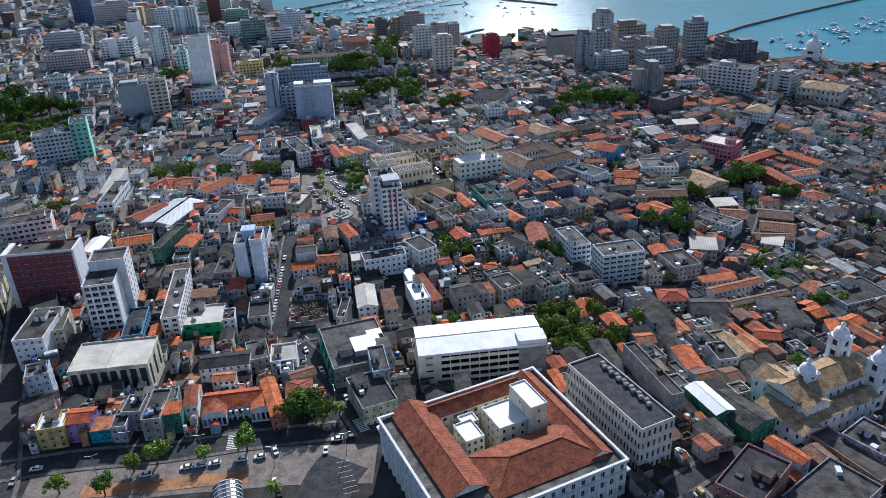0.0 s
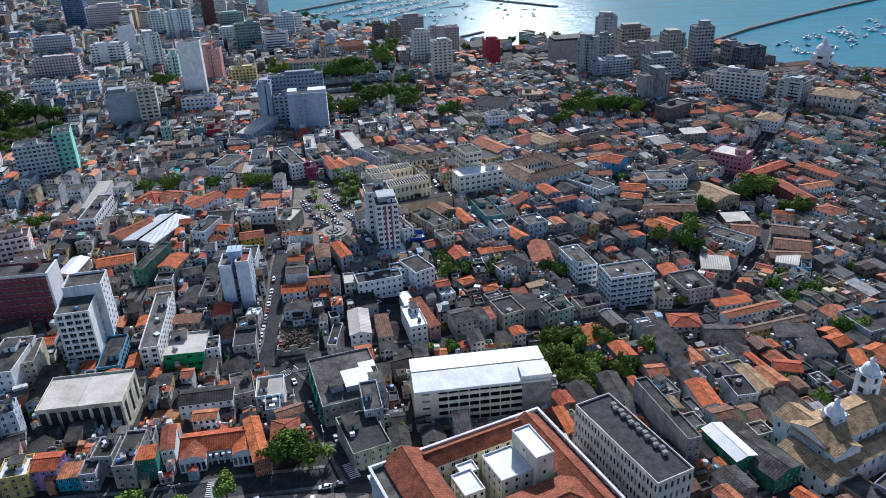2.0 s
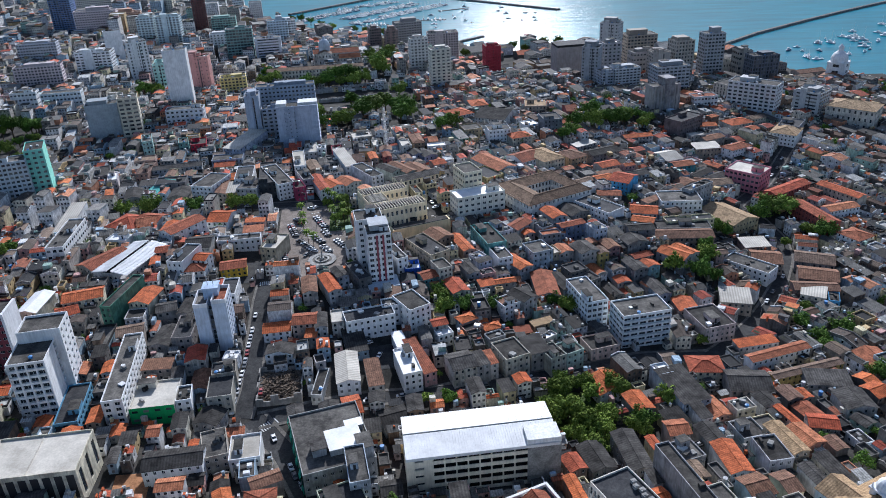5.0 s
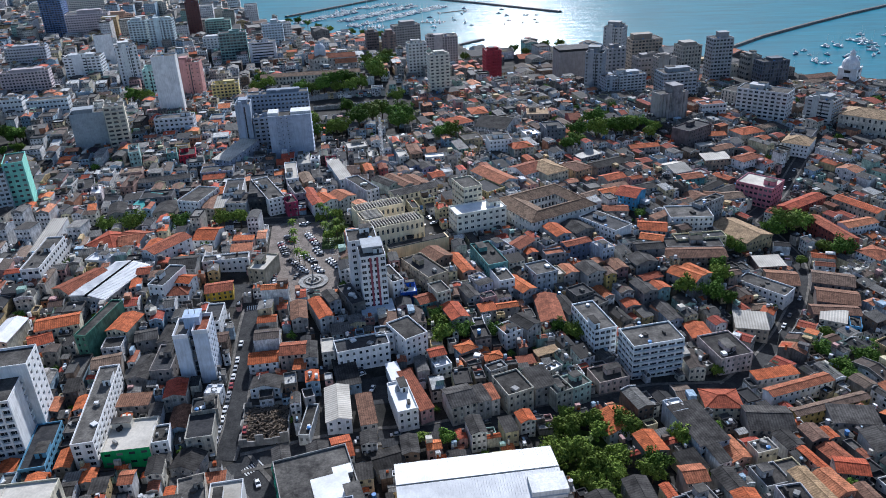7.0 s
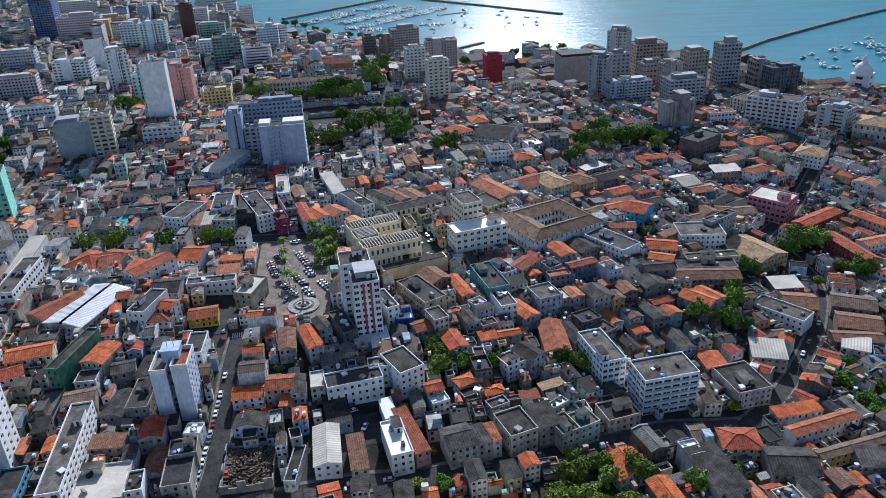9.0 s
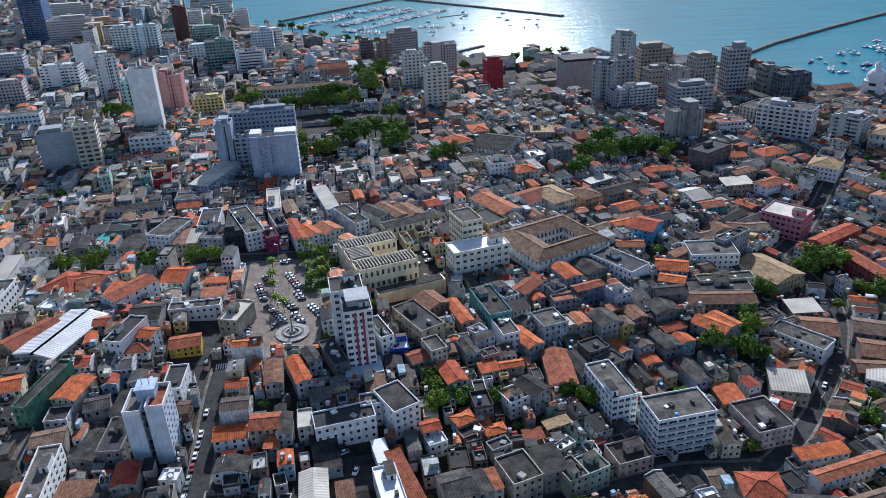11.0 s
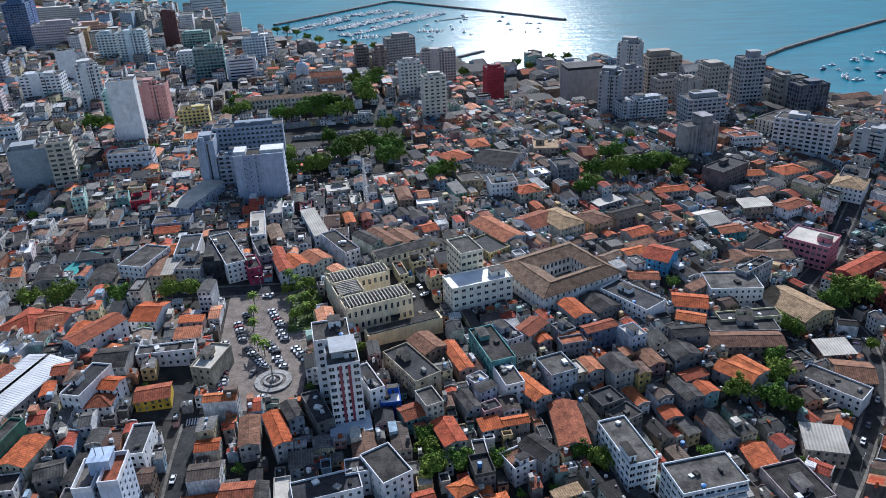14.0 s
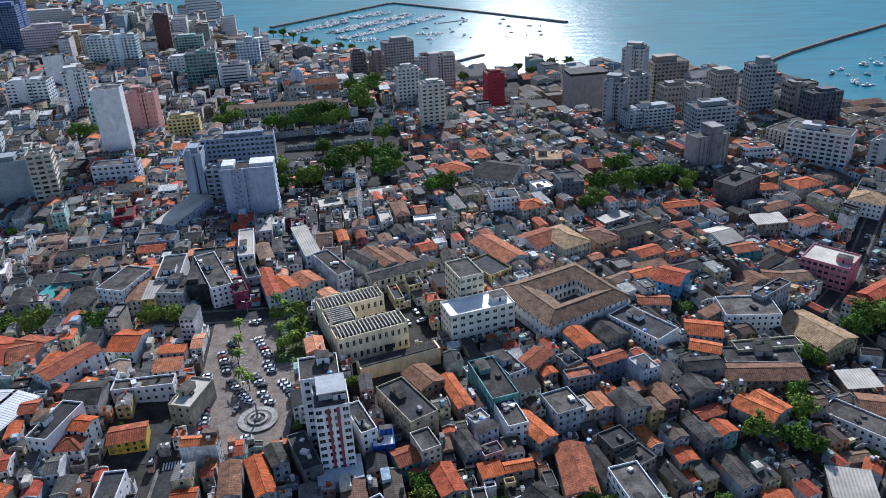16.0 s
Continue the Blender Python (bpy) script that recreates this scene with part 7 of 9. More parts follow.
hand(-39.1, 582.5, 10.1, 11.3, 28, 7.0, (0.36, 0.38, 0.5), "gable_y", FIBRE, "blue-grey hall with a sheet roof")
hand(-31.5, 566.5, 9.2, 10.2, 25, 7.0, (0.55, 0.4, 0.35), "gable_x", TILE, "house with an orange tile roof")
hand(-45.6, 551.2, 15.3, 20.3, 37, 8.0, (0.3, 0.22, 0.18), "gable_y", OLDTILE, "brown house with a patched old roof")
hand(-94.3, 627.5, 15.4, 14.5, 17, 6.0, (0.5, 0.46, 0.4), "flat", PALEROOF, "low beige building with a pale roof")
hand(-64.2, 643.5, 15.9, 16.3, 17, 6.0, (0.6, 0.58, 0.5), "flat", PALEROOF, "low cream building with open arcades")
hand(-255.6, 541.4, 6.5, 16.5, 22, 9.0, (0.7, 0.62, 0.62), "flat", WHITEROOF, "pale pink house with a white roof")
hand(-245.7, 513.4, 4.9, 9.8, 20, 8.0, (0.5, 0.3, 0.25), "shed", TILE, "house with a sloping orange roof")
hand(-247.8, 579.0, 14.7, 11.5, 16, 8.0, (0.5, 0.36, 0.3), "flat", OLDTILE, "brown house with a reddish roof")
hand(-257.9, 610.0, 7.6, 19.5, 23, 13.0, (0.42, 0.62, 0.58), "flat", DECK, "mint-green block of flats")
hand(-231.2, 613.8, 7.2, 12.9, 21, 9.0, (0.3, 0.55, 0.5), "flat", DECK, "turquoise house with a flat roof")
hand(-229.0, 512.7, 10.3, 18.2, 19, 7.0, (0.4, 0.4, 0.4), "gable_y", FIBRE, "grey hall with a sheet roof")
hand(-269.4, 555.1, 10.6, 21.9, 25, 8.0, (0.3, 0.29, 0.29), "flat", FIBRE, "dark grey hall with a flat roof")
hand(-73.9, 399.3, 5.9, 11.2, 31, 9.0, (0.4, 0.42, 0.46), "gable_y", FIBRE, "narrow grey house with blue windows")
hand(-96.5, 392.3, 4.0, 4.0, 17, 7.0, (0.5, 0.42, 0.36), "gable_x", TILE, "small house with an orange roof")
hand(88.9, 428.0, 9.7, 8.1, 27, 7.0, (0.25, 0.4, 0.45), "gable_y", TILE, "teal house with an orange roof")
hand(86.4, 436.0, 11.5, 6.1, 24, 6.0, (0.45, 0.4, 0.36), "gable_x", TILE, "house with a salmon tile roof")
hand(81.3, 426.8, 8.2, 13.5, 22, 8.0, (0.25, 0.25, 0.26), "gable_y", FIBRE, "dark house with a sheet roof")
hand(90.2, 460.3, 15.1, 8.8, 7, 8.0, (0.2, 0.2, 0.22), "gable_x", FIBRE, "dark house with a sheet roof")
hand(84.4, 448.3, 12.9, 10.6, 20, 7.0, (0.3, 0.29, 0.28), "gable_y", FIBRE, "dark grey house with a sheet roof")
hand(86.3, 413.7, 5.5, 6.0, 32, 6.0, (0.4, 0.36, 0.36), "gable_y", TILE, "small house with an orange roof")
hand(89.6, 409.8, 7.4, 18.4, 18, 7.0, (0.35, 0.4, 0.48), "gable_y", FIBRE, "long blue-grey house with a sheet roof")
hand(73.2, 417.1, 7.6, 7.0, 17, 6.0, (0.5, 0.42, 0.4), "gable_y", TILE, "house with an orange tile roof")
hand(133.8, 449.6, 7.1, 5.3, 13, 6.0, (0.5, 0.42, 0.36), "gable_x", OLDTILE, "brown house with an old tile roof")
hand(70.1, 443.2, 7.8, 10.9, 21, 8.0, (0.35, 0.2, 0.2), "gable_y", OLDTILE, "maroon house with an old tile roof")
hand(-12.3, 441.6, 6.4, 22.4, 24, 7.0, (0.4, 0.28, 0.24), "gable_y", TILE, "long house with a rusty orange roof")
hand(37.9, 452.9, 11.4, 6.1, 16, 8.0, (0.3, 0.3, 0.33), "flat", TILE, "slate-grey house with an orange terrace")
hand(-214.7, 365.3, 9.4, 19.9, 3, 9.0, CREAM, "gable_y", WHITEROOF, "long cream hall with a white sheet roof")

# ---- the square, its roundabout and the forecourt ----
ribbon("plaza", [(-94, 409), (-97, 440), (-108, 503)], 40, COBBLE, 0.1, "cobbled square laid out as a car park", reserve=0)
take(-93, 421, 36, 24, 8)
take(-98, 440, 40, 40, 8)
take(-105, 482, 40, 48, 9)
ribbon("lawn", [(-84, 466), (-90, 506)], 15, GRASS, 0.24, "lawn with shrubs beside the palace", reserve=0)
ribbon("forecourt", [(-160, 191), (-110, 200), (-70, 205), (-40, 206)], 20, COBBLE, 0.1, "paved forecourt with parking bays before the courthouse", reserve=0.5)
ribbon("bare_lot", [(-133, 258), (-121, 261)], 15, EARTH, 0.2, "bare orange earth lot beside the auditorium", reserve=0.5)
ribbon("parking_lot", [(-56, 184), (-55, 200), (-51, 207)], 19, ASPHALT, 0.2, "asphalt parking lot with white bays", reserve=0)
ribbon("courtyard", [(-131, 404), (-129, 426)], 17, ASPHALT, 0.12, "walled asphalt yard round the yellow house", reserve=0.3)
ribbon("school_yard", [(-44, 336), (-49, 352)], 17, ASPHALT, 0.12, "asphalt yard beside the white school block", reserve=0.3)
ribbon("forecourt_bed", [(-140, 190), (-100, 197), (-84, 199)], 6, EARTH, 0.2, "bare orange-brown planting strip with trees", reserve=0)


def glass_canopy(x, y, rot):
    """A barrel-shaped entrance canopy of glass between steel hoops."""
    ob = new("glass_canopy")
    ob.matrix_world = pose(x, y, land(x, y) + 0.1, 0, 0, rot)
    tagged(ob, "barrel-shaped glass canopy with steel hoops on the forecourt", "canopy")
    arc = [(5 * math.cos(math.pi * k / 10), 1.2 + 3.2 * math.sin(math.pi * k / 10)) for k in range(11)]
    m = Mesh()
    for (x0, z0), (x1, z1) in zip(arc, arc[1:]):
        m.face([(x0, -5, z0), (x0, 5, z0), (x1, 5, z1), (x1, -5, z1)])
    part("glazing", m, [GLASS], ob)
    for k in range(6):
        m = Mesh()
        yy = -5 + 2 * k
        for (x0, z0), (x1, z1) in zip(arc, arc[1:]):
            m.bar((x0, yy, z0 + 0.06), (x1, yy, z1 + 0.06), 0.12)
        for s in (-5, 5):
            m.bar((s, yy, -0.3), (s, yy, 1.3), 0.12)
        part("hoop", m, [TRIM], ob)


glass_canopy(-88, 188, 20)


def roundabout(x, y):
    z = land(x, y) + 0.1
    ob = new("roundabout")
    ob.matrix_world = pose(x, y, z)
    tagged(ob, "round stone basin with stepped rims and a monument", "monument")
    for name, r0, r1, h, mat in (("outer_kerb", 5.4, 7.8, 0.45, CONCRETE), ("inner_kerb", 3.0, 4.0, 0.9, CONCRETE), ("plinth", 0, 1.3, 1.6, CONCRETE)):
        m = Mesh()
        n = 32
        for k in range(n):
            a, b = math.tau * k / n, math.tau * (k + 1) / n
            P = lambda r, t, zz: (r * math.cos(t), r * math.sin(t), zz)
            m.face([P(r1, a, 0), P(r1, b, 0), P(r1, b, h), P(r1, a, h)])
            m.face([P(r0, b, 0), P(r0, a, 0), P(r0, a, h), P(r0, b, h)]) if r0 else None
            m.face([P(r0, a, h), P(r1, a, h), P(r1, b, h), P(r0, b, h)] if r0 else [P(r1, a, h), P(r1, b, h), (0, 0, h)])
        part(name, m, [mat], ob)
    m = Mesh()
    m.prism(0, 0, 0.5, 0.25, 1.6, 7.5, 8)
    m.prism(0, 0, 0.7, 0.1, 7.5, 8.3, 8)
    part("column", m, [CONCRETE], ob)
    m = Mesh()
    m.prism(0, 0, 5.4, 5.4, 0, 0.3, 24)
    part("basin_floor", m, [PAVING], ob)


roundabout(-88.9, 427.8)


def stripes(x, y, rot, n, w, l, gap, label):
    """A zebra crossing or a row of bay lines, each bar a part."""
    ob = new("road_marking")
    ob.matrix_world = pose(x, y, 0, 0, 0, rot)
    tagged(ob, label, "road marking", kind="structure")
    for k in range(n):
        m = Mesh()
        s = (k - (n - 1) / 2) * gap
        pts = []
        for dx, dy in ((-w / 2, -l / 2), (w / 2, -l / 2), (w / 2, l / 2), (-w / 2, l / 2)):
            q = pose(x, y, 0, 0, 0, rot) @ Vector((s + dx, dy, 0))
            pts.append((s + dx, dy, land(q.x, q.y) + 0.24))
        m.face(pts)
        part("bar", m, [LINE], ob)


stripes(-95, 217, 100, 9, 0.5, 4, 1.0, "white zebra crossing on the asphalt")
stripes(-48, 227, 120, 9, 0.5, 4, 1.0, "white zebra crossing on the asphalt")
stripes(-88, 300, 45, 8, 0.5, 4, 1.0, "white zebra crossing on the asphalt")
stripes(-113, 403, 12, 9, 0.5, 4, 1.0, "white zebra crossing on the asphalt")
stripes(-49, 199, 110, 7, 0.14, 5, 2.6, "white parking bay lines on the forecourt")
stripes(-88, 475, 108, 14, 0.14, 5, 2.6, "white parking bay lines on the square")
stripes(-104, 460, 108, 14, 0.14, 5, 2.6, "white parking bay lines on the square")


# ---- cars ----
def car_parts():
    prof = [(-2.15, 0.35), (-2.15, 0.8), (-1.25, 0.95), (2.0, 0.98), (2.12, 0.75), (2.12, 0.35)]
    body = Mesh()
    W = 0.86
    for (x0, z0), (x1, z1) in zip(prof, prof[1:]):
        body.face([(x0, W, z0), (x0, -W, z0), (x1, -W, z1), (x1, W, z1)])
    body.face([(x, -W, z) for x, z in prof][::-1])
    body.face([(x, W, z) for x, z in prof])
    roof = Mesh()
    roof.face([(-0.35, -0.66, 1.45), (1.15, -0.66, 1.45), (1.15, 0.66, 1.45), (-0.35, 0.66, 1.45)])
    cab = [(-1.2, 0.95), (-0.35, 1.44), (1.15, 1.44), (1.95, 0.98)]
    glass = Mesh()
    top = lambda x, z: 0.66 if z > 1.2 else 0.8
    for (x0, z0), (x1, z1) in ((cab[0], cab[1]), (cab[2], cab[3])):
        glass.face([(x0, top(x0, z0), z0), (x0, -top(x0, z0), z0), (x1, -top(x1, z1), z1), (x1, top(x1, z1), z1)])
    for s in (-1, 1):
        q = [(x, s * top(x, z), z) for x, z in cab]
        glass.face(q if s > 0 else q[::-1])
    wheel = Mesh()
    wheel.prism(0, 0, 0.32, 0.32, -0.1, 0.1, 10)
    wheel.face([(0.32 * math.cos(-math.tau * k / 10), 0.32 * math.sin(-math.tau * k / 10), -0.1) for k in range(10)])
    return body.data("body", [CARPAINT]), roof.data("roof", [CARPAINT]), glass.data("glasshouse", [GLASS]), wheel.data("wheel", [TYRE])


CAR = car_parts()
CAR_TINTS = [((0.75, 0.75, 0.75), "white"), ((0.75, 0.75, 0.75), "white"), ((0.4, 0.41, 0.43), "silver"), ((0.03, 0.03, 0.035), "black"), ((0.12, 0.13, 0.14), "dark grey"),
             ((0.3, 0.03, 0.03), "dark red"), ((0.55, 0.56, 0.58), "light grey")]


def car(x, y, rot, tint=None):
    c, word = CAR_TINTS[tint if tint is not None else int(abs(x * 3.7 + y * 1.9)) % len(CAR_TINTS)]
    ob = new("car")
    ob.matrix_world = pose(x, y, land(x, y) + 0.22, 0, 0, rot)
    ob.color = (*c, 1)
    tagged(ob, "small %s car parked on the ground" % word, "car", "parked cars")
    for name, me in zip(("body", "roof", "glasshouse"), CAR):
        part(name, me, [], ob)
    for sx in (-1.35, 1.3):
        for sy in (-0.8, 0.8):
            part("wheel", CAR[3], [], ob, pose(sx, sy, 0.32, 90))


def parked(x0, y0, x1, y1, n, rot, skip=0.12):
    r = random.Random(int(abs(x0 * 10 + y0)))
    for k in range(n):
        if r.random() > skip:
            f = k / max(1, n - 1)
            car(x0 + (x1 - x0) * f, y0 + (y1 - y0) * f, rot + r.uniform(-4, 4), r.choice((0, 0, 1, 0, 2, 2, 3, 3, 4, 6, 5)))


# rows beside the square and along the street
parked(-117.6, 455.1, -106.3, 414.2, 17, 4, 0.05)
parked(-115.8, 470.8, -110.1, 458.3, 6, 0, 0.0)
parked(-114.1, 479, -110.4, 473.6, 3, -10, 0.0)
parked(-106, 451.1, -95.1, 437.8, 8, -12, 0.0)
parked(-102.5, 482.3, -95.2, 470.3, 6, -5, 0.0)
parked(-97.9, 455.7, -92.5, 448.9, 4, 5, 0.0)
parked(-94.5, 465, -91, 459, 3, 5, 0.0)
parked(-91.1, 443.7, -86.6, 437.7, 3, 5, 0.0)
parked(-84.6, 451.6, -78, 442.9, 5, 15, 0.0)
for cx, cy, cr, ct in ((-108.5, 495.7, 10, 0), (-106, 496.4, 60, 0), (-90.5, 416.9, 10, 0), (-98.8, 433, 70, 4), (-106.2, 410.1, 80, 0), (-127.6, 481.7, 95, 0), (-126.8, 476.6, 95, 3)):
    car(cx, cy, cr, ct)
parked(-107, 335, -104.5, 306, 6, 97)
parked(-111.5, 372, -107.5, 338, 7, 97)
parked(-95, 330, -96, 306, 3, 97, 0.4)
for cx, cy, cr, ct in ((-121, 199, 15, 0), (-107.6, 203, 14, 0), (-102.8, 204, 14, 0), (-97.9, 205, 14, 0), (-88.6, 207, 14, 0), (-82.3, 208.5, 14, 0), (-77.5, 211.5, 120, 0), (-73.9, 196, 105, 0),
                       (-71, 191, 105, 3), (-55.7, 218, 12, 0), (-50.9, 219, 12, 3), (-161, 200, 12, 0), (-166, 194, 95, 2), (-58.8, 212, 95, 0), (-66, 262, 118, 2), (-70, 268, 118, 3), (-73, 274, 118, 0),
                       (-57, 246, 118, 2), (-84, 292, 118, 0), (19.3, 333.5, 18, 2), (33.7, 339.5, 20, 0), (71, 350, 20, 0), (-48.8, 316, 12, 6), (-35.9, 318.6, 12, 2), (-0.4, 326, 15, 4),
                       (-54, 353, 30, 0), (-48, 344.5, 80, 0), (-55.5, 356, 30, 4), (150, 415, 57, 0), (156, 424, 57, 3), (167, 440, 60, 2), (183, 486, 95, 0), (208, 580, 55, 0), (215, 590, 55, 3), (222, 602, 55, 2),
                       (-200, 496, 5, 0), (-188, 498, 5, 3), (-150, 500, 5, 2), (-165, 497, 5, 5)):
    car(cx, cy, cr, ct)


for cx, cy, cr, ct in ((-30, 500, 30, 0), (-27, 503, 30, 3), (-33, 508, 120, 0), (-26, 511, 30, 4), (-36, 498, 120, 6)):
    car(cx, cy, cr, ct)

# ---- trees ----
CROWN_PTS = []


def crown_mesh(seed, mat, leaf=0.75):
    """Leaf clumps on an uneven crown of about one unit radius times six metres."""
    r = random.Random(seed)
    m = Mesh()
    for _ in range(58):
        a, t = r.uniform(0, math.tau), math.acos(r.uniform(-0.45, 1))
        rad = r.uniform(0.45, 1.0) * (0.8 + 0.3 * math.sin(3 * a + seed))
        cx, cy, cz = 5 * rad * math.sin(t) * math.cos(a), 5 * rad * math.sin(t) * math.sin(a), 3.6 * rad * math.cos(t)
        s = r.uniform(0.9, 1.7)
        for _ in range(36):
            d = Vector((r.gauss(0, 1), r.gauss(0, 1), r.gauss(0, 0.8))).normalized() * s * r.uniform(0.5, 1)
            p = Vector((cx, cy, cz)) + d
            n = (d.normalized() + Vector((r.uniform(-0.6, 0.6), r.uniform(-0.6, 0.6), r.uniform(0, 0.8)))).normalized()
            u = n.orthogonal().normalized()
            u.rotate(Matrix.Rotation(r.uniform(0, math.tau), 3, n))
            v = n.cross(u)
            l = leaf * r.uniform(0.6, 1.2)
            m.face([tuple(p - u * l * 0.5), tuple(p + v * l * 0.3), tuple(p + u * l * 0.6), tuple(p - v * l * 0.3)])
    CROWN_PTS.append([[m.v[i] for i in f] for f in m.f])
    return m.data("crown", [mat])


def trunk_mesh(seed):
    r = random.Random(seed)
    m = Mesh()
    m.prism(0, 0, 0.38, 0.26, -1.0, 3.2, 8)
    for k in range(5):
        a = math.tau * k / 5 + r.uniform(-0.4, 0.4)
        p, q = Vector((0, 0, r.uniform(2.0, 3.1))), Vector((2.6 * math.cos(a), 2.6 * math.sin(a), r.uniform(4.8, 6.4)))
        mid = (p + q) / 2 + Vector((0, 0, 0.3))
        m.bar(p, mid, 0.14)
        m.bar(mid, q, 0.09)
    return m.data("trunk", [BARK])


CROWNS = [crown_mesh(k, LEAF if k < 3 else PALE_LEAF, 0.85) for k in range(6)]
TRUNKS = [trunk_mesh(k) for k in range(3)]
TREES = 0


def tree(x, y, r, z=None):
    global TREES
    TREES += 1
    k = random.Random(TREES)
    s = r * 1.2 / 5.6
    ob = new("tree")
    ob.matrix_world = pose(x, y, land(x, y) if z is None else z, 0, 0, k.uniform(0, 360)) @ Matrix.Diagonal((s, s, s * k.uniform(0.85, 1.15), 1))
    tagged(ob, "broad dark green leafy tree between the houses", "tree", "town trees")
    part("trunk", TRUNKS[TREES % 3], [], ob)
    part("crown", CROWNS[k.randrange(3, 6) if -100 < x < -80 and 470 < y < 506 or 20 < x < 60 and y < 335 else k.randrange(6)], [], ob, pose(0, 0, 6.0))
    take(x, y, r * 1.1, r * 1.1, 0)


tree(30, 317, 6.0); tree(34, 304, 6.0); tree(40, 299, 5.0); tree(49, 306, 5.0)
tree(57, 322, 5.0); tree(75, 317, 5.0); tree(82, 318, 4.0); tree(-75, 229, 5.0)
tree(-69, 232, 6.0); tree(-63, 230, 5.0); tree(-72, 238, 5.0); tree(-88, 212, 5.0)
tree(-119, 205, 5.0); tree(-126, 201, 4.0); tree(-103, 208, 3.5); tree(-147, 189, 4.0)
tree(-131, 189, 4.0); tree(-98, 497, 3.5); tree(-88, 503, 4.0); tree(-83, 482, 3.5)
tree(-89, 474, 4.0); tree(-420, 674, 10.0); tree(-422, 639, 12.0); tree(-397, 662, 9.0)
tree(-449, 696, 11.0); tree(-385, 670, 8.0); tree(-378, 562, 9.0); tree(-363, 523, 9.0)
tree(-405, 592, 9.0); tree(-327, 774, 9.0); tree(-315, 776, 8.0); tree(-128, 810, 10.0)
tree(-150, 795, 9.0); tree(-157, 705, 9.0); tree(-137, 668, 9.0); tree(-139, 800, 9.0)
tree(-116, 667, 8.0); tree(-91, 696, 10.0); tree(-100, 684, 9.0); tree(-116, 721, 7.0)
tree(-68, 677, 9.0); tree(-79, 711, 8.0); tree(-62, 697, 8.0); tree(-219, 829, 8.0)
tree(-105, 882, 9.0); tree(-108, 847, 9.0); tree(-101, 906, 9.0); tree(185, 515, 9.0)
tree(175, 509, 7.0); tree(195, 515, 8.0); tree(206, 484, 7.0); tree(199, 491, 6.0)
tree(103, 428, 6.0); tree(123, 442, 5.0); tree(117, 426, 6.0); tree(139, 482, 6.0)
tree(146, 482, 5.0); tree(71, 624, 8.0); tree(87, 640, 9.0); tree(103, 649, 9.0)
tree(63, 617, 7.0); tree(113, 654, 8.0); tree(-31, 646, 8.0); tree(-23, 649, 8.0)
tree(156, 386, 5.0); tree(172, 376, 6.0); tree(-20, 377, 5.0)
tree(-271, 430, 5.0); tree(-268, 436, 5.0)
tree(-21, 387, 5.0); tree(-19, 379, 5.0); tree(-23, 394, 4.0); tree(42, 389, 5.0)
tree(34, 393, 5.0); tree(46, 398, 4.0); tree(4, 384, 4.0); tree(158, 370, 5.0)
tree(182, 479, 4.0); tree(170, 337, 5.0); tree(178, 336, 5.0); tree(54, 324, 6.0)
tree(31, 306, 6.0); tree(26, 302, 6.0); tree(38, 297, 6.0); tree(45, 294, 5.0)
tree(24, 311, 4.0); tree(36, 326, 5.0); tree(32, 331, 4.0); tree(-15, 312, 4.0)
tree(-26, 314, 3.5); tree(80, 317, 5.0); tree(102, 366, 3.0); tree(30, 347, 2.5)
tree(158, 362, 5.0); tree(165, 403, 4.0); tree(124, 442, 6.0); tree(124, 425, 5.0)
tree(125, 452, 5.0); tree(-10, 382, 5.0); tree(92, 679, 8.0); tree(101, 659, 8.0)
tree(74, 646, 8.0); tree(117, 663, 8.0); tree(128, 647, 6.0); tree(32, 614, 5.0)
tree(-86, 493, 3.5); tree(-56, 447, 3.5)
tree(-61, 522, 3.0); 
tree(-224, 487, 6.0); tree(-208, 487, 7.5); tree(-180, 488, 6.5); tree(-155, 492, 6.0); tree(-145, 493, 6.0)



def palm(x, y, h):
    ob = new("palm_tree")
    ob.matrix_world = pose(x, y, land(x, y), 0, 0, x * 37 % 360)
    tagged(ob, "tall palm with a feathery crown on the square", "palm", "palms on the square")
    m = Mesh()
    for k in range(5):
        m.prism(0.08 * k * k / 4, 0, 0.22 - 0.02 * k, 0.2 - 0.02 * k, h * k / 5, h * (k + 1) / 5, 7)
    part("trunk", m, [BARK], ob)
    f = Mesh()
    for k in range(15):
        a = math.tau * k / 15
        lift = (0.9, 0.35, -0.1)[k % 3]
        prev = None
        for j in range(6):
            q = j / 5
            p = Vector((3.0 * q * math.cos(a), 3.0 * q * math.sin(a), lift * 2.2 * q - 2.4 * q * q))
            wd = 0.55 * (1 - 0.7 * abs(q - 0.4))
            s = Vector((-math.sin(a), math.cos(a), 0)) * wd
            if prev:
                f.face([prev[0], tuple(p - s + Vector((0, 0, -0.2))), tuple(p), prev[1]])
                f.face([prev[1], tuple(p), tuple(p + s + Vector((0, 0, -0.2))), prev[2]])
            prev = (tuple(p - s + Vector((0, 0, -0.2))), tuple(p), tuple(p + s + Vector((0, 0, -0.2))))
    part("crown", f, [PALE_LEAF], ob, pose(0.3, 0, h))


for px, py, ph in ((-112, 486, 8), (-109, 474, 8), (-106, 462, 9), (-101, 450, 8), (-97, 446, 8), (-94, 500, 10), (-90, 492, 11), (-86, 484, 10), (-92, 482, 9), (-84, 476, 9), (-99, 506, 10), (-57, 232, 6),
                   (-63, 228, 5), (-72, 190, 6), (118, 440, 7), (42, 392, 7), (46, 396, 8)):
    palm(px, py, ph)


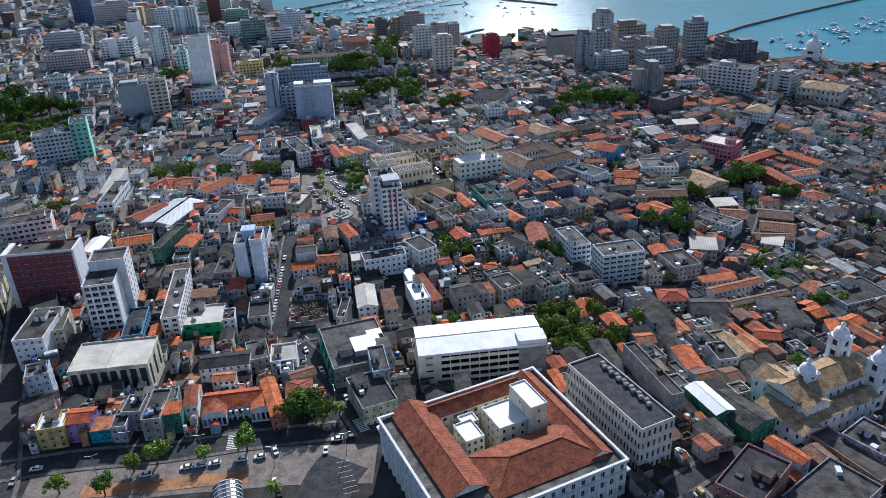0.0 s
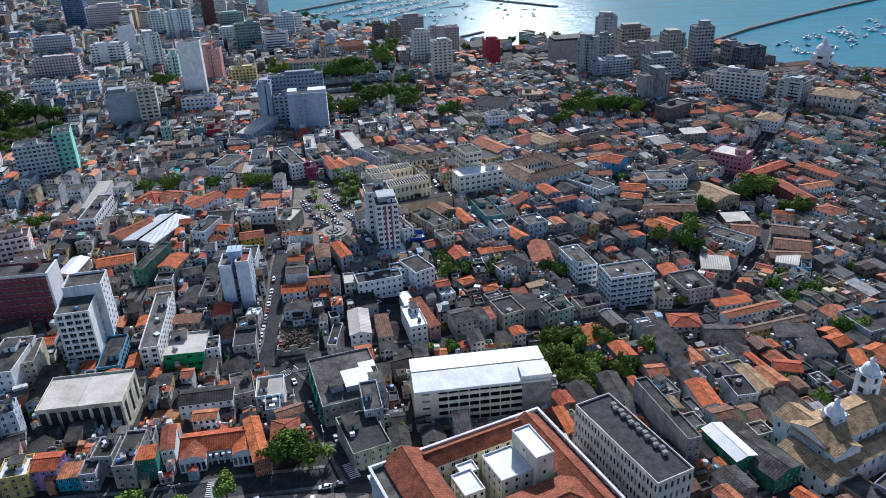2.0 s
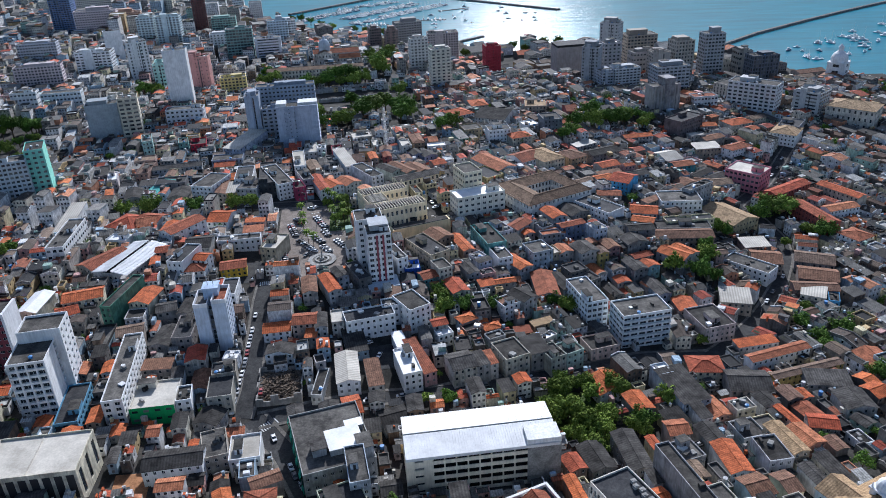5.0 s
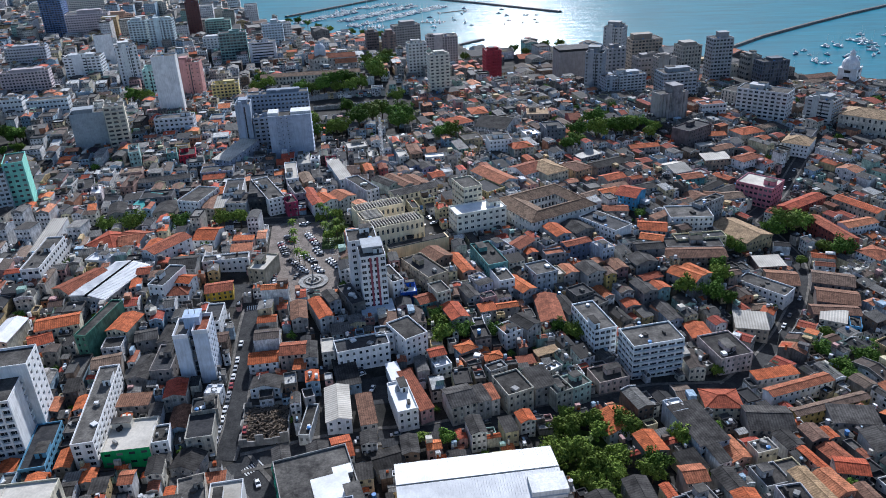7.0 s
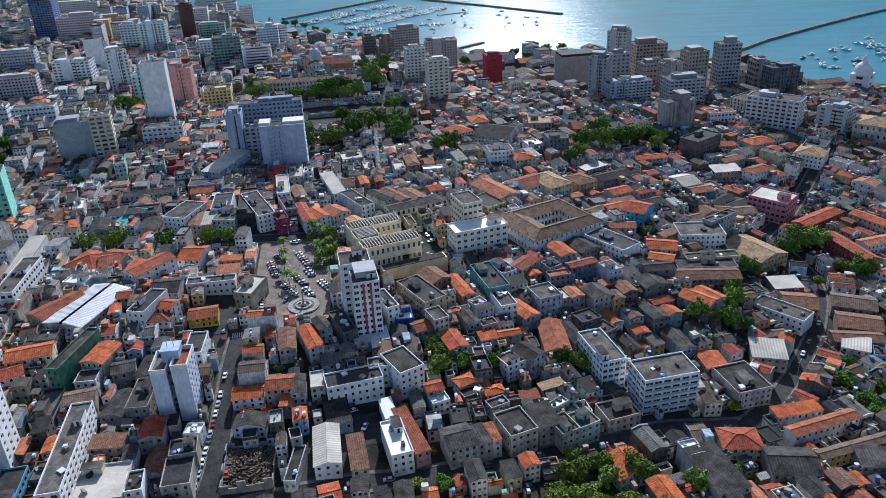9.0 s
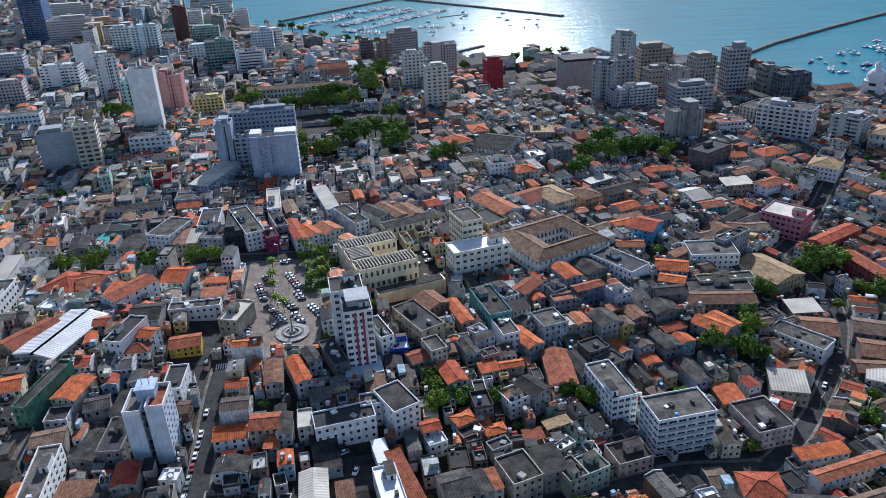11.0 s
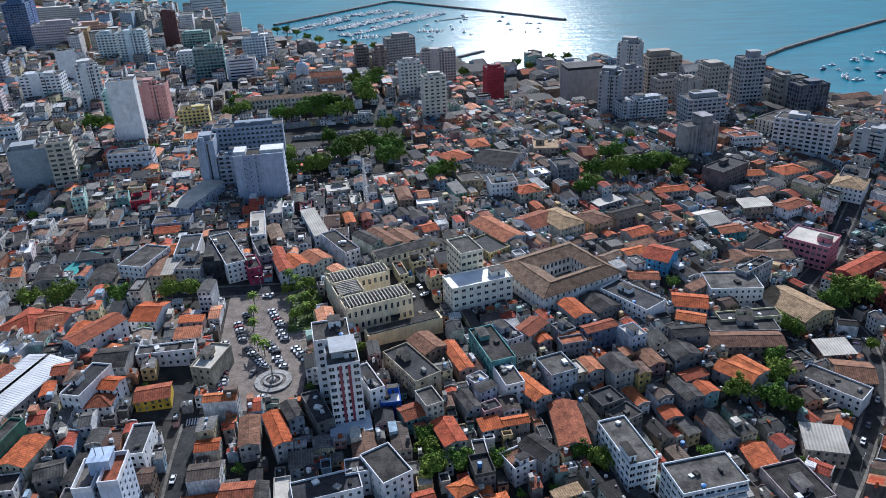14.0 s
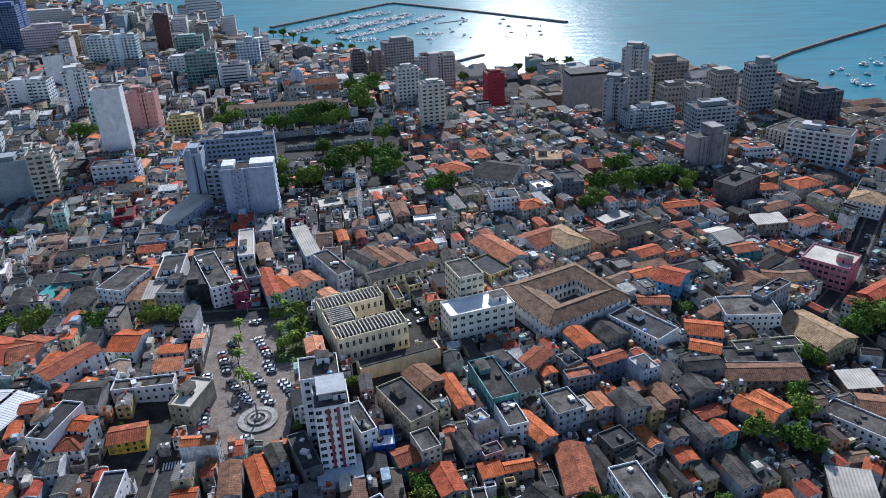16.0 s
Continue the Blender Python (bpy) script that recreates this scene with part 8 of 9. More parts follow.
# ---- street lamps, the mast, rubble ----
def street_lamp(x, y, rot, h=9):
    ob = new("street_lamp")
    ob.matrix_world = pose(x, y, land(x, y) + 0.1, 0, 0, rot)
    tagged(ob, "grey steel street lamp with two arms", "street lamp", "street lamps")
    m = Mesh()
    m.prism(0, 0, 0.14, 0.08, 0, h, 8)
    part("pole", m, [STEEL], ob)
    for s in (-1, 1):
        m = Mesh()
        m.bar((0, 0, h - 0.1), (s * 1.6, 0, h + 0.3), 0.05)
        arm = part("arm", m, [STEEL], ob)
        m = Mesh()
        m.box(-0.35, 0.35, -0.14, 0.14, -0.1, 0.06, 0, True)
        part("lamp_head", m, [STEEL], arm, pose(s * 1.8, 0, h + 0.3))


for lx, ly, lr in ((-138, 198, 20), (-132, 211, 10), (-51, 211, 20), (-76, 204, 10), (-104, 210, 10), (-60, 240, 110), (-78, 270, 110), (-94, 340, 97), (-116, 360, 97), (-100, 470, 20), (-96, 440, 20), (-112, 500, 10), (110, 372, 40), (140, 396, 50)):
    street_lamp(lx, ly, lr)


def lattice_mast(x, y, h):
    ob = new("radio_mast")
    ob.matrix_world = pose(x, y, land(x, y))
    tagged(ob, "tall white lattice radio mast with dishes", "mast")
    m = Mesh()
    w = lambda z: 1.6 - 1.0 * z / h
    n = 14
    for k in range(n):
        z0, z1 = h * k / n, h * (k + 1) / n
        for i in range(4):
            a, b = math.tau * i / 4, math.tau * (i + 1) / 4
            P = lambda t, z: (w(z) * math.cos(t), w(z) * math.sin(t), z)
            m.bar(P(a, z0), P(a, z1), 0.12)
            m.bar(P(a, z0), P(b, z1), 0.07)
            m.bar(P(a, z1), P(b, z1), 0.07)
    part("lattice", m, [TRIM], ob)
    for k in range(5):
        m = Mesh()
        m.prism(0, 0, 0.7, 0.5, -0.3, 0.3, 10)
        part("dish", m, [TRIM], ob, pose(1.0 * math.cos(k * 2), 1.0 * math.sin(k * 2), h * (0.75 + 0.05 * k), 90, 0, k * 70))


lattice_mast(-71.5, 600, 36)


def rubble(x, y, w, d, rot, label):
    r = random.Random(5)
    m = Mesh()
    for _ in range(900):
        px, py = r.uniform(-w / 2, w / 2), r.uniform(-d / 2, d / 2)
        pile = 2.2 * max(0.0, 1 - (px / w * 2) ** 2) * max(0.0, 1 - (py / d * 2) ** 2)
        q = pose(x, y, 0, 0, 0, rot) @ Vector((px, py, 0))
        z = land(q.x, q.y) + r.uniform(0.0, 1.0) * pile
        a, l = r.uniform(0, math.tau), r.uniform(0.5, 2.4)
        m.bar((px, py, z), (px + l * math.cos(a), py + l * math.sin(a), z + r.uniform(-0.4, 0.7)), r.uniform(0.06, 0.3))
    take(x, y, w, d, rot)
    return thing("rubble", m, [stained("debris", (0.09, 0.07, 0.05), (0.26, 0.2, 0.15), 0.8, 0.95, 0.1)], pose(x, y, 0, 0, 0, rot), label, "rubble", kind="stuff")


rubble(-88, 322, 17, 20, 10, "heap of timber and rubble in a ruined lot")
ruin = Mesh()
for x0, x1, y0, y1, h0 in ((-9.5, 9.5, -11, -10.5, 4.0), (-9.5, -9, -10.5, 11, 3.5), (9, 9.5, -10.5, 11, 3.2), (-9.5, 9.5, 11, 11.5, 5)):
    k = 6
    for i in range(k):
        f0, f1 = i / k, (i + 1) / k
        hh = h0 * (0.6 + 0.4 * math.sin(i * 2.3 + x0))
        ruin.box(x0 + (x1 - x0) * f0 if x1 - x0 > 1 else x0, x0 + (x1 - x0) * f1 if x1 - x0 > 1 else x1, y0 if x1 - x0 > 1 else y0 + (y1 - y0) * f0, y1 if x1 - x0 > 1 else y0 + (y1 - y0) * f1, -3, hh)
thing("ruined_wall", ruin, [WALL], pose(-88, 322, land(-88, 322), 0, 0, 10), "broken grey outer walls of a ruined house", "wall", color=(0.36, 0.34, 0.31))

# the wooded slopes and gardens
ribbon("garden_ground", [(34, 290), (40, 326)], 26, GRASS, 0.1, "overgrown green garden behind the garage", reserve=0)
# The slope's shade is in the dark YARD tone as well.
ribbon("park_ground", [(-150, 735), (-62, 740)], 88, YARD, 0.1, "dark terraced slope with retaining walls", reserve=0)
ribbon("parking_lot", [(-128, 640), (-100, 652), (-60, 664)], 12, ASPHALT, 0.3, "asphalt parking lot at the foot of the slope", reserve=0.5)
for (x0, y0), (x1, y1), high in (((-168, 770), (-92, 796), 5.5), ((-136, 712), (-100, 722), 4.0), ((-150, 742), (-84, 758), 4.5)):
    m = Mesh()
    l = math.hypot(x1 - x0, y1 - y0)
    m.box(0, l, -0.5, 0.5, -6, high - 1.2)
    m.box(0, l, -0.8, 0.8, high - 1.2, high - 0.9, 0, True)
    for k in range(int(l / 3)):
        m.box(3 * k, 3 * k + 2.2, -0.2, 0.2, high - 0.9, high)
    thing("retaining_wall", m, [WALL], pose(x0, y0, land((x0 + x1) / 2, (y0 + y1) / 2), 0, 0, math.degrees(math.atan2(y1 - y0, x1 - x0))), "stained retaining wall with a pale balustrade", "wall", color=(0.42, 0.42, 0.42))
for k in range(9):
    car(-118 + 6.2 * k, 643 + 2.5 * k, 100, (0, 2, 3, 4, 0, 6, 5, 3, 0)[k])
for tx, ty, tr in ((-92, 706, 11), (-104, 703, 8), (-85, 716, 8), (-141, 686, 8), (-130, 656, 7), (-111, 662, 8), (-119, 662, 6), (-143, 668, 7), (-170, 784, 8), (-160, 787, 8), (-148, 789, 8), (-136, 790, 8), (-123, 789, 8), (-114, 797, 8), (-76, 758, 8), (-68, 682, 8),
                   (-60, 690, 7), (-120, 740, 5), (-70, 720, 7), (-146, 700, 6), (-215, 796, 8), (-205, 803, 8), (-99, 828, 9), (-107, 852, 9), (-112, 870, 9), (-120, 887, 8)):
    tree(tx, ty, tr)
take(-108, 738, 96, 90, 10)
for px, py, w, d, r in ((34, 312, 30, 24, 20), (44, 292, 24, 20, 20), (110, 665, 50, 22, 10), (-395, 640, 60, 130, 20), (60, 296, 14, 14, 0)):
    r_ = random.Random(int(px * 3 + py))
    for _ in range(int(w * d / (70 if abs(px) < 100 and py < 400 else 110))):
        q = pose(px, py, 0, 0, 0, r) @ Vector((r_.uniform(-w / 2, w / 2), r_.uniform(-d / 2, d / 2), 0))
        tree(q.x, q.y, r_.uniform(2.5, 5.5))
    take(px, py, w, d, r)


# ---- the harbour ----
def mole(name, pts, width, high, label):
    """A stone breakwater: sloping rock sides and a flat crown."""
    m = Mesh()
    r = random.Random(3)
    rows = []
    for (x0, y0), (x1, y1) in zip(pts, pts[1:]):
        l = math.hypot(x1 - x0, y1 - y0)
        k = max(1, int(l / 6))
        sx, sy = (y1 - y0) / l, -(x1 - x0) / l
        for i in range(k + (1 if (x1, y1) == pts[-1] else 0)):
            x, y = x0 + (x1 - x0) * i / k, y0 + (y1 - y0) * i / k
            row = []
            for o, z in ((-1.0, -2), (-0.8, 0.6), (-0.45, high), (0.45, high), (0.8, 0.6), (1.0, -2)):
                row.append((x + sx * o * width / 2 + r.uniform(-0.5, 0.5), y + sy * o * width / 2 + r.uniform(-0.5, 0.5), z + (r.uniform(-0.4, 0.4) if 0 < z < high else 0)))
            rows.append(row)
    for a, b in zip(rows, rows[1:]):
        for k in range(5):
            m.face([a[k], a[k + 1], b[k + 1], b[k]])
    return thing(name, m, [ROCK], Matrix(), label, "breakwater", kind="structure")


mole("breakwater", [(-358, 1517), (-260, 1640), (-180, 1742), (-165, 1745), (0, 1600), (142, 1467)], 12, 3, "long dark stone breakwater round the marina")
mole("breakwater", [(310, 1100), (400, 1195), (500, 1280), (595, 1357), (760, 1480)], 10, 3, "straight dark stone breakwater")
mole("breakwater", [(-36, 1200), (5, 1241)], 9, 2.5, "short stone pier")
mole("breakwater", [(-75, 1500), (-20, 1530)], 4, 1, "low line of floating pontoons")

HULL = Mesh()
deckline = [(-5, -1.4), (2, -1.5), (5.4, 0), (2, 1.5), (-5, 1.4)]
keel = [(x * 0.9, y * 0.6) for x, y in deckline]
for k in range(5):
    a, b = k, (k + 1) % 5
    HULL.face([(*keel[a], -0.3), (*keel[b], -0.3), (*deckline[b], 1.2), (*deckline[a], 1.2)])
HULL.face([(*p, 1.15) for p in deckline])
HULL = HULL.data("hull", [PAINT])
CABIN = Mesh()
CABIN.box(-2.5, 1.2, -0.9, 0.9, 1.1, 2.4)
CABIN.box(-1.5, 0.6, -0.7, 0.7, 2.4, 2.9)
CABIN = CABIN.data("cabin", [TRIM])
SPAR = Mesh()
SPAR.prism(0, 0, 0.12, 0.06, 1.1, 12, 6)
SPAR.bar((0, 0, 2.6), (-4, 0, 2.6), 0.1)
SPAR = SPAR.data("mast", [TRIM])


def boat(x, y, rot, size, sail, white):
    ob = new("boat")
    ob.matrix_world = pose(x, y, 0, 0, 0, rot) @ Matrix.Diagonal((size, size, size, 1))
    c = (0.78, 0.78, 0.78) if white else (0.1, 0.13, 0.2)
    ob.color = (*c, 1)
    tagged(ob, "%s %s lying on the water" % ("white" if white else "dark", "sailing boat" if sail else "motor boat"), "boat", "boats in the harbour")
    part("hull", HULL, [], ob)
    part("cabin", CABIN, [], ob)
    if sail:
        part("mast", SPAR, [], ob, pose(0.8, 0, 0))


r = random.Random(8)
def jetty_row(x0, y0, x1, y1, gap, rng):
    """A floating jetty with boats moored side by side along both of its edges."""
    mole("pontoon", [(x0, y0), (x1, y1)], 3.0, 0.7, "narrow floating jetty in the marina")
    l = math.hypot(x1 - x0, y1 - y0)
    ux, uy = (x1 - x0) / l, (y1 - y0) / l
    turn = math.degrees(math.atan2(uy, ux))
    s = 4.0
    while s < l - 4:
        for side in (-1, 1):
            if rng.random() < 0.8:
                boat(x0 + ux * s - uy * side * 9, y0 + uy * s + ux * side * 9, turn + 90 * side + rng.uniform(-6, 6), rng.uniform(0.8, 1.35), rng.random() < 0.5, rng.random() < 0.65)
        s += gap * rng.uniform(0.85, 1.5)


for ends in ((-322, 1440, -235, 1552), (-275, 1548, -165, 1640), (-245, 1443, -120, 1610), (-220, 1392, -68, 1584), (-101, 1407, -58, 1411), (-203, 1375, -155, 1380)):
    jetty_row(*ends, 5.5, r)
for k in range(26):
    boat(-70 + r.uniform(-20, 170), 1330 + r.uniform(0, 220), r.uniform(0, 360), r.uniform(0.6, 1.1), r.random() < 0.3, r.random() < 0.3)
for tx, ty in ((-330, 1420), (-310, 1405), (-290, 1385), (-262, 1330), (-240, 1315), (-200, 1285), (-180, 1270), (-150, 1255), (60, 1100), (90, 1150), (110, 1140), (45, 1110), (300, 1040), (-20, 1080)):
    tree(tx, ty, 7)
for k in range(60):
    x = r.uniform(345, 620)
    y = 1000 + (x - 330) * 0.8 + r.uniform(-10, 90) - 60
    if y > np.interp(x, *SHORE) + 25 and y < 1110 + (x - 310) * 0.88 - 10:
        boat(x, y, r.uniform(0, 360), r.uniform(0.7, 1.5), r.random() < 0.5, r.random() < 0.75)


# ---- the close-packed houses of the old town ----
PAINTS = [(0.68, 0.64, 0.54), (0.8, 0.79, 0.78), (0.44, 0.41, 0.37), (0.27, 0.255, 0.235), (0.64, 0.48, 0.26), (0.6, 0.36, 0.33), (0.4, 0.52, 0.62),
          (0.14, 0.13, 0.125), (0.7, 0.62, 0.4), (0.19, 0.14, 0.11), (0.38, 0.54, 0.46), (0.54, 0.26, 0.16)]
WORDS = ["cream", "white", "stained grey", "weathered grey", "ochre", "faded pink", "pale blue", "soot-dark", "pale yellow", "bare brown", "pale green", "worn orange"]


class Heap:
    """Joins the further houses into one mesh; every house brings its tints along."""

    def __init__(self):
        self.v, self.f, self.m, self.c = [], [], [], []

    def add(self, mesh, mat4, slots, tints):
        k = len(self.v)
        R = np.array(mat4.to_3x3())
        P = np.array(mesh.v) @ R.T + np.array(mat4.translation)
        self.v.append(P)
        base = sum(len(q) for q in self.v[:-1]) if len(self.v) < 3 else self.count
        self.f += [tuple(i + base for i in f) for f in mesh.f]
        self.count = base + len(P)
        self.m += [slots[i] for i in mesh.m]
        self.c += [tints[i] for i in mesh.m]


def tinted(name, roof=False):
    n = Nodes(name)
    at = n.t.nodes.new("ShaderNodeAttribute")
    at.attribute_name = "tint"
    a = n.ramp(n.noise(0.3, 5, rough=0.7), [(0.34, grey(0.5)), (0.64, grey(1.05))])
    b = n.ramp(n.noise(1.6, 4) if roof else n.noise(1.5, 3, (1, 1, 0.2)), [(0.36, grey(0.66)), (0.64, grey(1.2 if roof else 1.1))])
    c = n.mix(n.mix(at.outputs["Color"], a, 1.0, "MULTIPLY"), b, 1.0, "MULTIPLY")
    if roof:
        c = n.mix(c, n.courses(0.95, 0.8, 1.12), 1.0, "MULTIPLY")
    return n.finish(c, 0.88, n.noise(4.5, 2), 0.4, 0.08, spec=0.2)


HEAP = Heap()
HEAP_MATS = [tinted("old_render"), GLASS, tinted("old_roofing", True), PLASTIC]
TILES = [(0.54, 0.13, 0.045), (0.62, 0.19, 0.07), (0.46, 0.1, 0.05), (0.36, 0.125, 0.07), (0.56, 0.24, 0.13), (0.42, 0.085, 0.05)]
OLDS = [(0.13, 0.08, 0.06), (0.19, 0.11, 0.075), (0.11, 0.085, 0.07), (0.22, 0.16, 0.12)]
GREYS = [(0.055, 0.05, 0.046), (0.09, 0.086, 0.08), (0.14, 0.133, 0.122), (0.04, 0.04, 0.042), (0.21, 0.2, 0.185), (0.5, 0.5, 0.48)]


def infill(x, y, w, d, rot, rng, far, orange=0.2, rear=False, front=False):
    c = rng.randrange(len(PAINTS))
    if rng.random() < (0.3 if y < 450 else 0.45 if x > -60 else 0.6):
        c = rng.choice((1, 1, 1, 0, 8) if x > -60 else (1, 1, 1, 1, 6))
    swell = math.sin(x * 0.043 + 1.3) * math.sin(y * 0.037 + 0.4) + 0.6 * math.sin(x * 0.09 - y * 0.07)
    h = 6.2 + 1.5 * swell + rng.choice((-1.6, -0.8, -0.4, 0, 0, 0.3, 0.6, 1.0, 2.6)) if not far else rng.choice(far)
    if rear:
        h = max(2.8, 4.4 + 1.2 * swell + rng.choice((-1.2, -0.6, 0, 0.4, 1.0)))
    if front:
        h = rng.choice((6, 6.5, 7, 8, 9, 9.5, 10, 12)) if front is True else rng.choice((9, 10, 11, 12, 13))
        if rng.random() < (0.35 if front is True else 0.6):
            c = rng.choice((1, 1, 0, 8, 6))
    k = rng.random()
    if rear:
        k = rng.uniform(orange + 0.3, 1) if rng.random() < 0.8 else 0.0
    if far and h > 11:
        k = 0.99
        c = rng.choice((0, 1, 2, 6, c, c, c))
    if k < orange:
        kind, mat, words, tint = "gable", TILE, "orange clay tile roof", rng.choice(TILES)
    elif k < orange + 0.17:
        kind, mat, words, tint = "gable", OLDTILE, "dark old tile roof", rng.choice(OLDS)
    elif k < orange + 0.46:
        kind, mat, words, tint = "gable", FIBRE, "grey fibre-cement roof", rng.choice(GREYS[:5])
    elif k < orange + 0.62:
        kind, mat, words, tint = "shed", FIBRE, "sloping grey sheet roof", rng.choice(GREYS)
    else:
        kind, mat, words, tint = "flat", DECK, "flat concrete roof", rng.choice(GREYS)
    # Roof tints by place: distance haze put into the left ones, right ones darker.
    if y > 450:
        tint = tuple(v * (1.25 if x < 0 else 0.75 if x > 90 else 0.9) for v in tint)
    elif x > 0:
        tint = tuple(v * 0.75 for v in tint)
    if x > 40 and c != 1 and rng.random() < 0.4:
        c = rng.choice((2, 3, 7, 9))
    if kind == "gable":
        kind = "gable_x" if (w > d) != (rng.random() < 0.2) else "gable_y"
    f = max(1, round(h / 3.1))
    cols = (max(1, round(w / (2.3 if front else 2.6))) if front or rng.random() < 0.9 else 0, max(1, round(d / 5)) if rng.random() < 0.4 else 0)
    if rear and rng.random() < 0.5:
        cols = (0, cols[1])
    if y < 332 and abs(x) < 190 and not rear:
        building(x, y, w, d, rot, h, PAINTS[c], kind, mat, "%s rendered town house with a %s" % (WORDS[c], words), cols=cols, floors=f, win=(1.1, 1.3), group="town houses",
                 seed=rng.randrange(9999), top=rng.random() < 0.7)
        return
    take(x, y, w, d, rot, 0.3)
    m4 = pose(x, y, land(x, y), 0, 0, rot)
    m = Mesh()
    a, b = w / 2, d / 2
    for p, u, l, n in (((-a, -b), (1, 0), w, cols[0]), ((a, -b), (0, 1), d, cols[1]), ((a, b), (-1, 0), w, cols[0] if front else 0), ((-a, b), (0, -1), d, cols[1])):
        facade(m, p, u, l, 0, h, n, f, 1.15, 1.35, 0.22, 6)
    HEAP.add(m, m4, (0, 1), (PAINTS[c], PAINTS[c]))
    if kind == "flat":
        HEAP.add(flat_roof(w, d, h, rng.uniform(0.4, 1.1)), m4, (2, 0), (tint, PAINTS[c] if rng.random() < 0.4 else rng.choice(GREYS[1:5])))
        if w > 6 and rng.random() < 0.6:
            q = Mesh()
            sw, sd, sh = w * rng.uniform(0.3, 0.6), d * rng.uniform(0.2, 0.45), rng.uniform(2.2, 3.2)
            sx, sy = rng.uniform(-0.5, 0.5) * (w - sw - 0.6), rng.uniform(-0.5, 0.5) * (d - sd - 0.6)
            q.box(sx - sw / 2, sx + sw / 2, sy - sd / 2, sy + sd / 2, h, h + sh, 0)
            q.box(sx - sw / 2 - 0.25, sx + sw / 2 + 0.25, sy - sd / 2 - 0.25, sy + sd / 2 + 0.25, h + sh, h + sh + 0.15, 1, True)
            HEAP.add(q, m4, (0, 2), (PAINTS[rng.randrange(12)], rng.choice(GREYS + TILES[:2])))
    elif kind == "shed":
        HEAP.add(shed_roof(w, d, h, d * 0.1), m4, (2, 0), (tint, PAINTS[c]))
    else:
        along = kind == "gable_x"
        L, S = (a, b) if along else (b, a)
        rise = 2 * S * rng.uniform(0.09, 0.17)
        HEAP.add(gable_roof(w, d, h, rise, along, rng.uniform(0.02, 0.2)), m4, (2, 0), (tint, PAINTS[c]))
        turn = (lambda p, q, z: (p, q, z)) if along else (lambda p, q, z: (-q, p, z))
        if rng.random() < 0.5:
            q = Mesh()
            for s in ((-1, 1), (-1,), (1,))[rng.randrange(3)]:
                e0, e1 = s * L - 0.16, s * L + 0.16
                up = rng.uniform(0.3, 0.8)
                prof = [(-S, h + up), (0, h + rise + up), (S, h + up)]
                for (y0, z0), (y1, z1) in zip(prof, prof[1:]):
                    q.face([turn(e0, y0, z0), turn(e1, y0, z0), turn(e1, y1, z1), turn(e0, y1, z1)])
                    q.face([turn(e1, y0, z0 - 1.6), turn(e1, y1, z1 - 1.6), turn(e1, y1, z1), turn(e1, y0, z0)])
                    q.face([turn(e0, y1, z1 - 1.6), turn(e0, y0, z0 - 1.6), turn(e0, y0, z0), turn(e0, y1, z1)])
                q.face([turn(e0, -S, h - 1), turn(e1, -S, h - 1), turn(e1, -S, h + up), turn(e0, -S, h + up)])
            HEAP.add(q, m4, (0,), (rng.choice((PAINTS[c], PAINTS[1], PAINTS[2], PAINTS[3])),))
        for _ in range(rng.choice((0, 0, 1, 1, 2))):
            q, s = Mesh(), rng.choice((-1, 1))
            f0, f1 = sorted((rng.uniform(0.05, 0.95), rng.uniform(0.05, 0.95)))
            l0, l1 = sorted((rng.uniform(-L, L), rng.uniform(-L, L)))
            zz = lambda f: h + rise * (1 - f) + 0.2
            pts = [turn(l0, s * S * f1, zz(f1)), turn(l1, s * S * f1, zz(f1)), turn(l1, s * S * f0, zz(f0)), turn(l0, s * S * f0, zz(f0))]
            q.face(pts if s < 0 else pts[::-1])
            HEAP.add(q, m4, (2,), (tuple(v * rng.uniform(0.6, 1.3) for v in (tint if rng.random() < 0.6 else rng.choice(GREYS + TILES[:3] + OLDS))),))
        if rng.random() < 0.3:
            q = Mesh()
            q.box(-a, -a + w * 0.45, b - d * 0.4, b, h - 2, h + rng.uniform(1.5, 3.0), 0)
            HEAP.add(q, m4, (0,), (PAINTS[rng.randrange(12)],))
    for _ in range(rng.choice((0, 0, 0, 1, 1, 2)) if y < 900 else 0):
        q = Mesh()
        bx, by = rng.uniform(-a, a) * 0.9, rng.uniform(-b, b) * 0.9
        s0, s1, s2 = rng.uniform(0.2, 0.7), rng.uniform(0.2, 0.9), rng.uniform(0.4, 1.3)
        q.box(bx - s0, bx + s0, by - s1, by + s1, h - 0.5, h + s2 + (1.2 if kind[0] == "g" else 0.4 * (kind[0] == "s")))
        HEAP.add(q, m4, (0,), (rng.choice((PAINTS[1], PAINTS[1], PAINTS[0], PAINTS[2], PAINTS[7], PAINTS[6], TILES[0])),))
    if rng.random() < 0.06:
        q = Mesh()
        q.prism(rng.uniform(-a, a) * 0.6, rng.uniform(-b, b) * 0.6, 0.8, 0.9, h, h + 2.2, 8)
        HEAP.add(q, m4, (3 if rng.random() < 0.25 else 0,), ((0.7, 0.7, 0.7),))


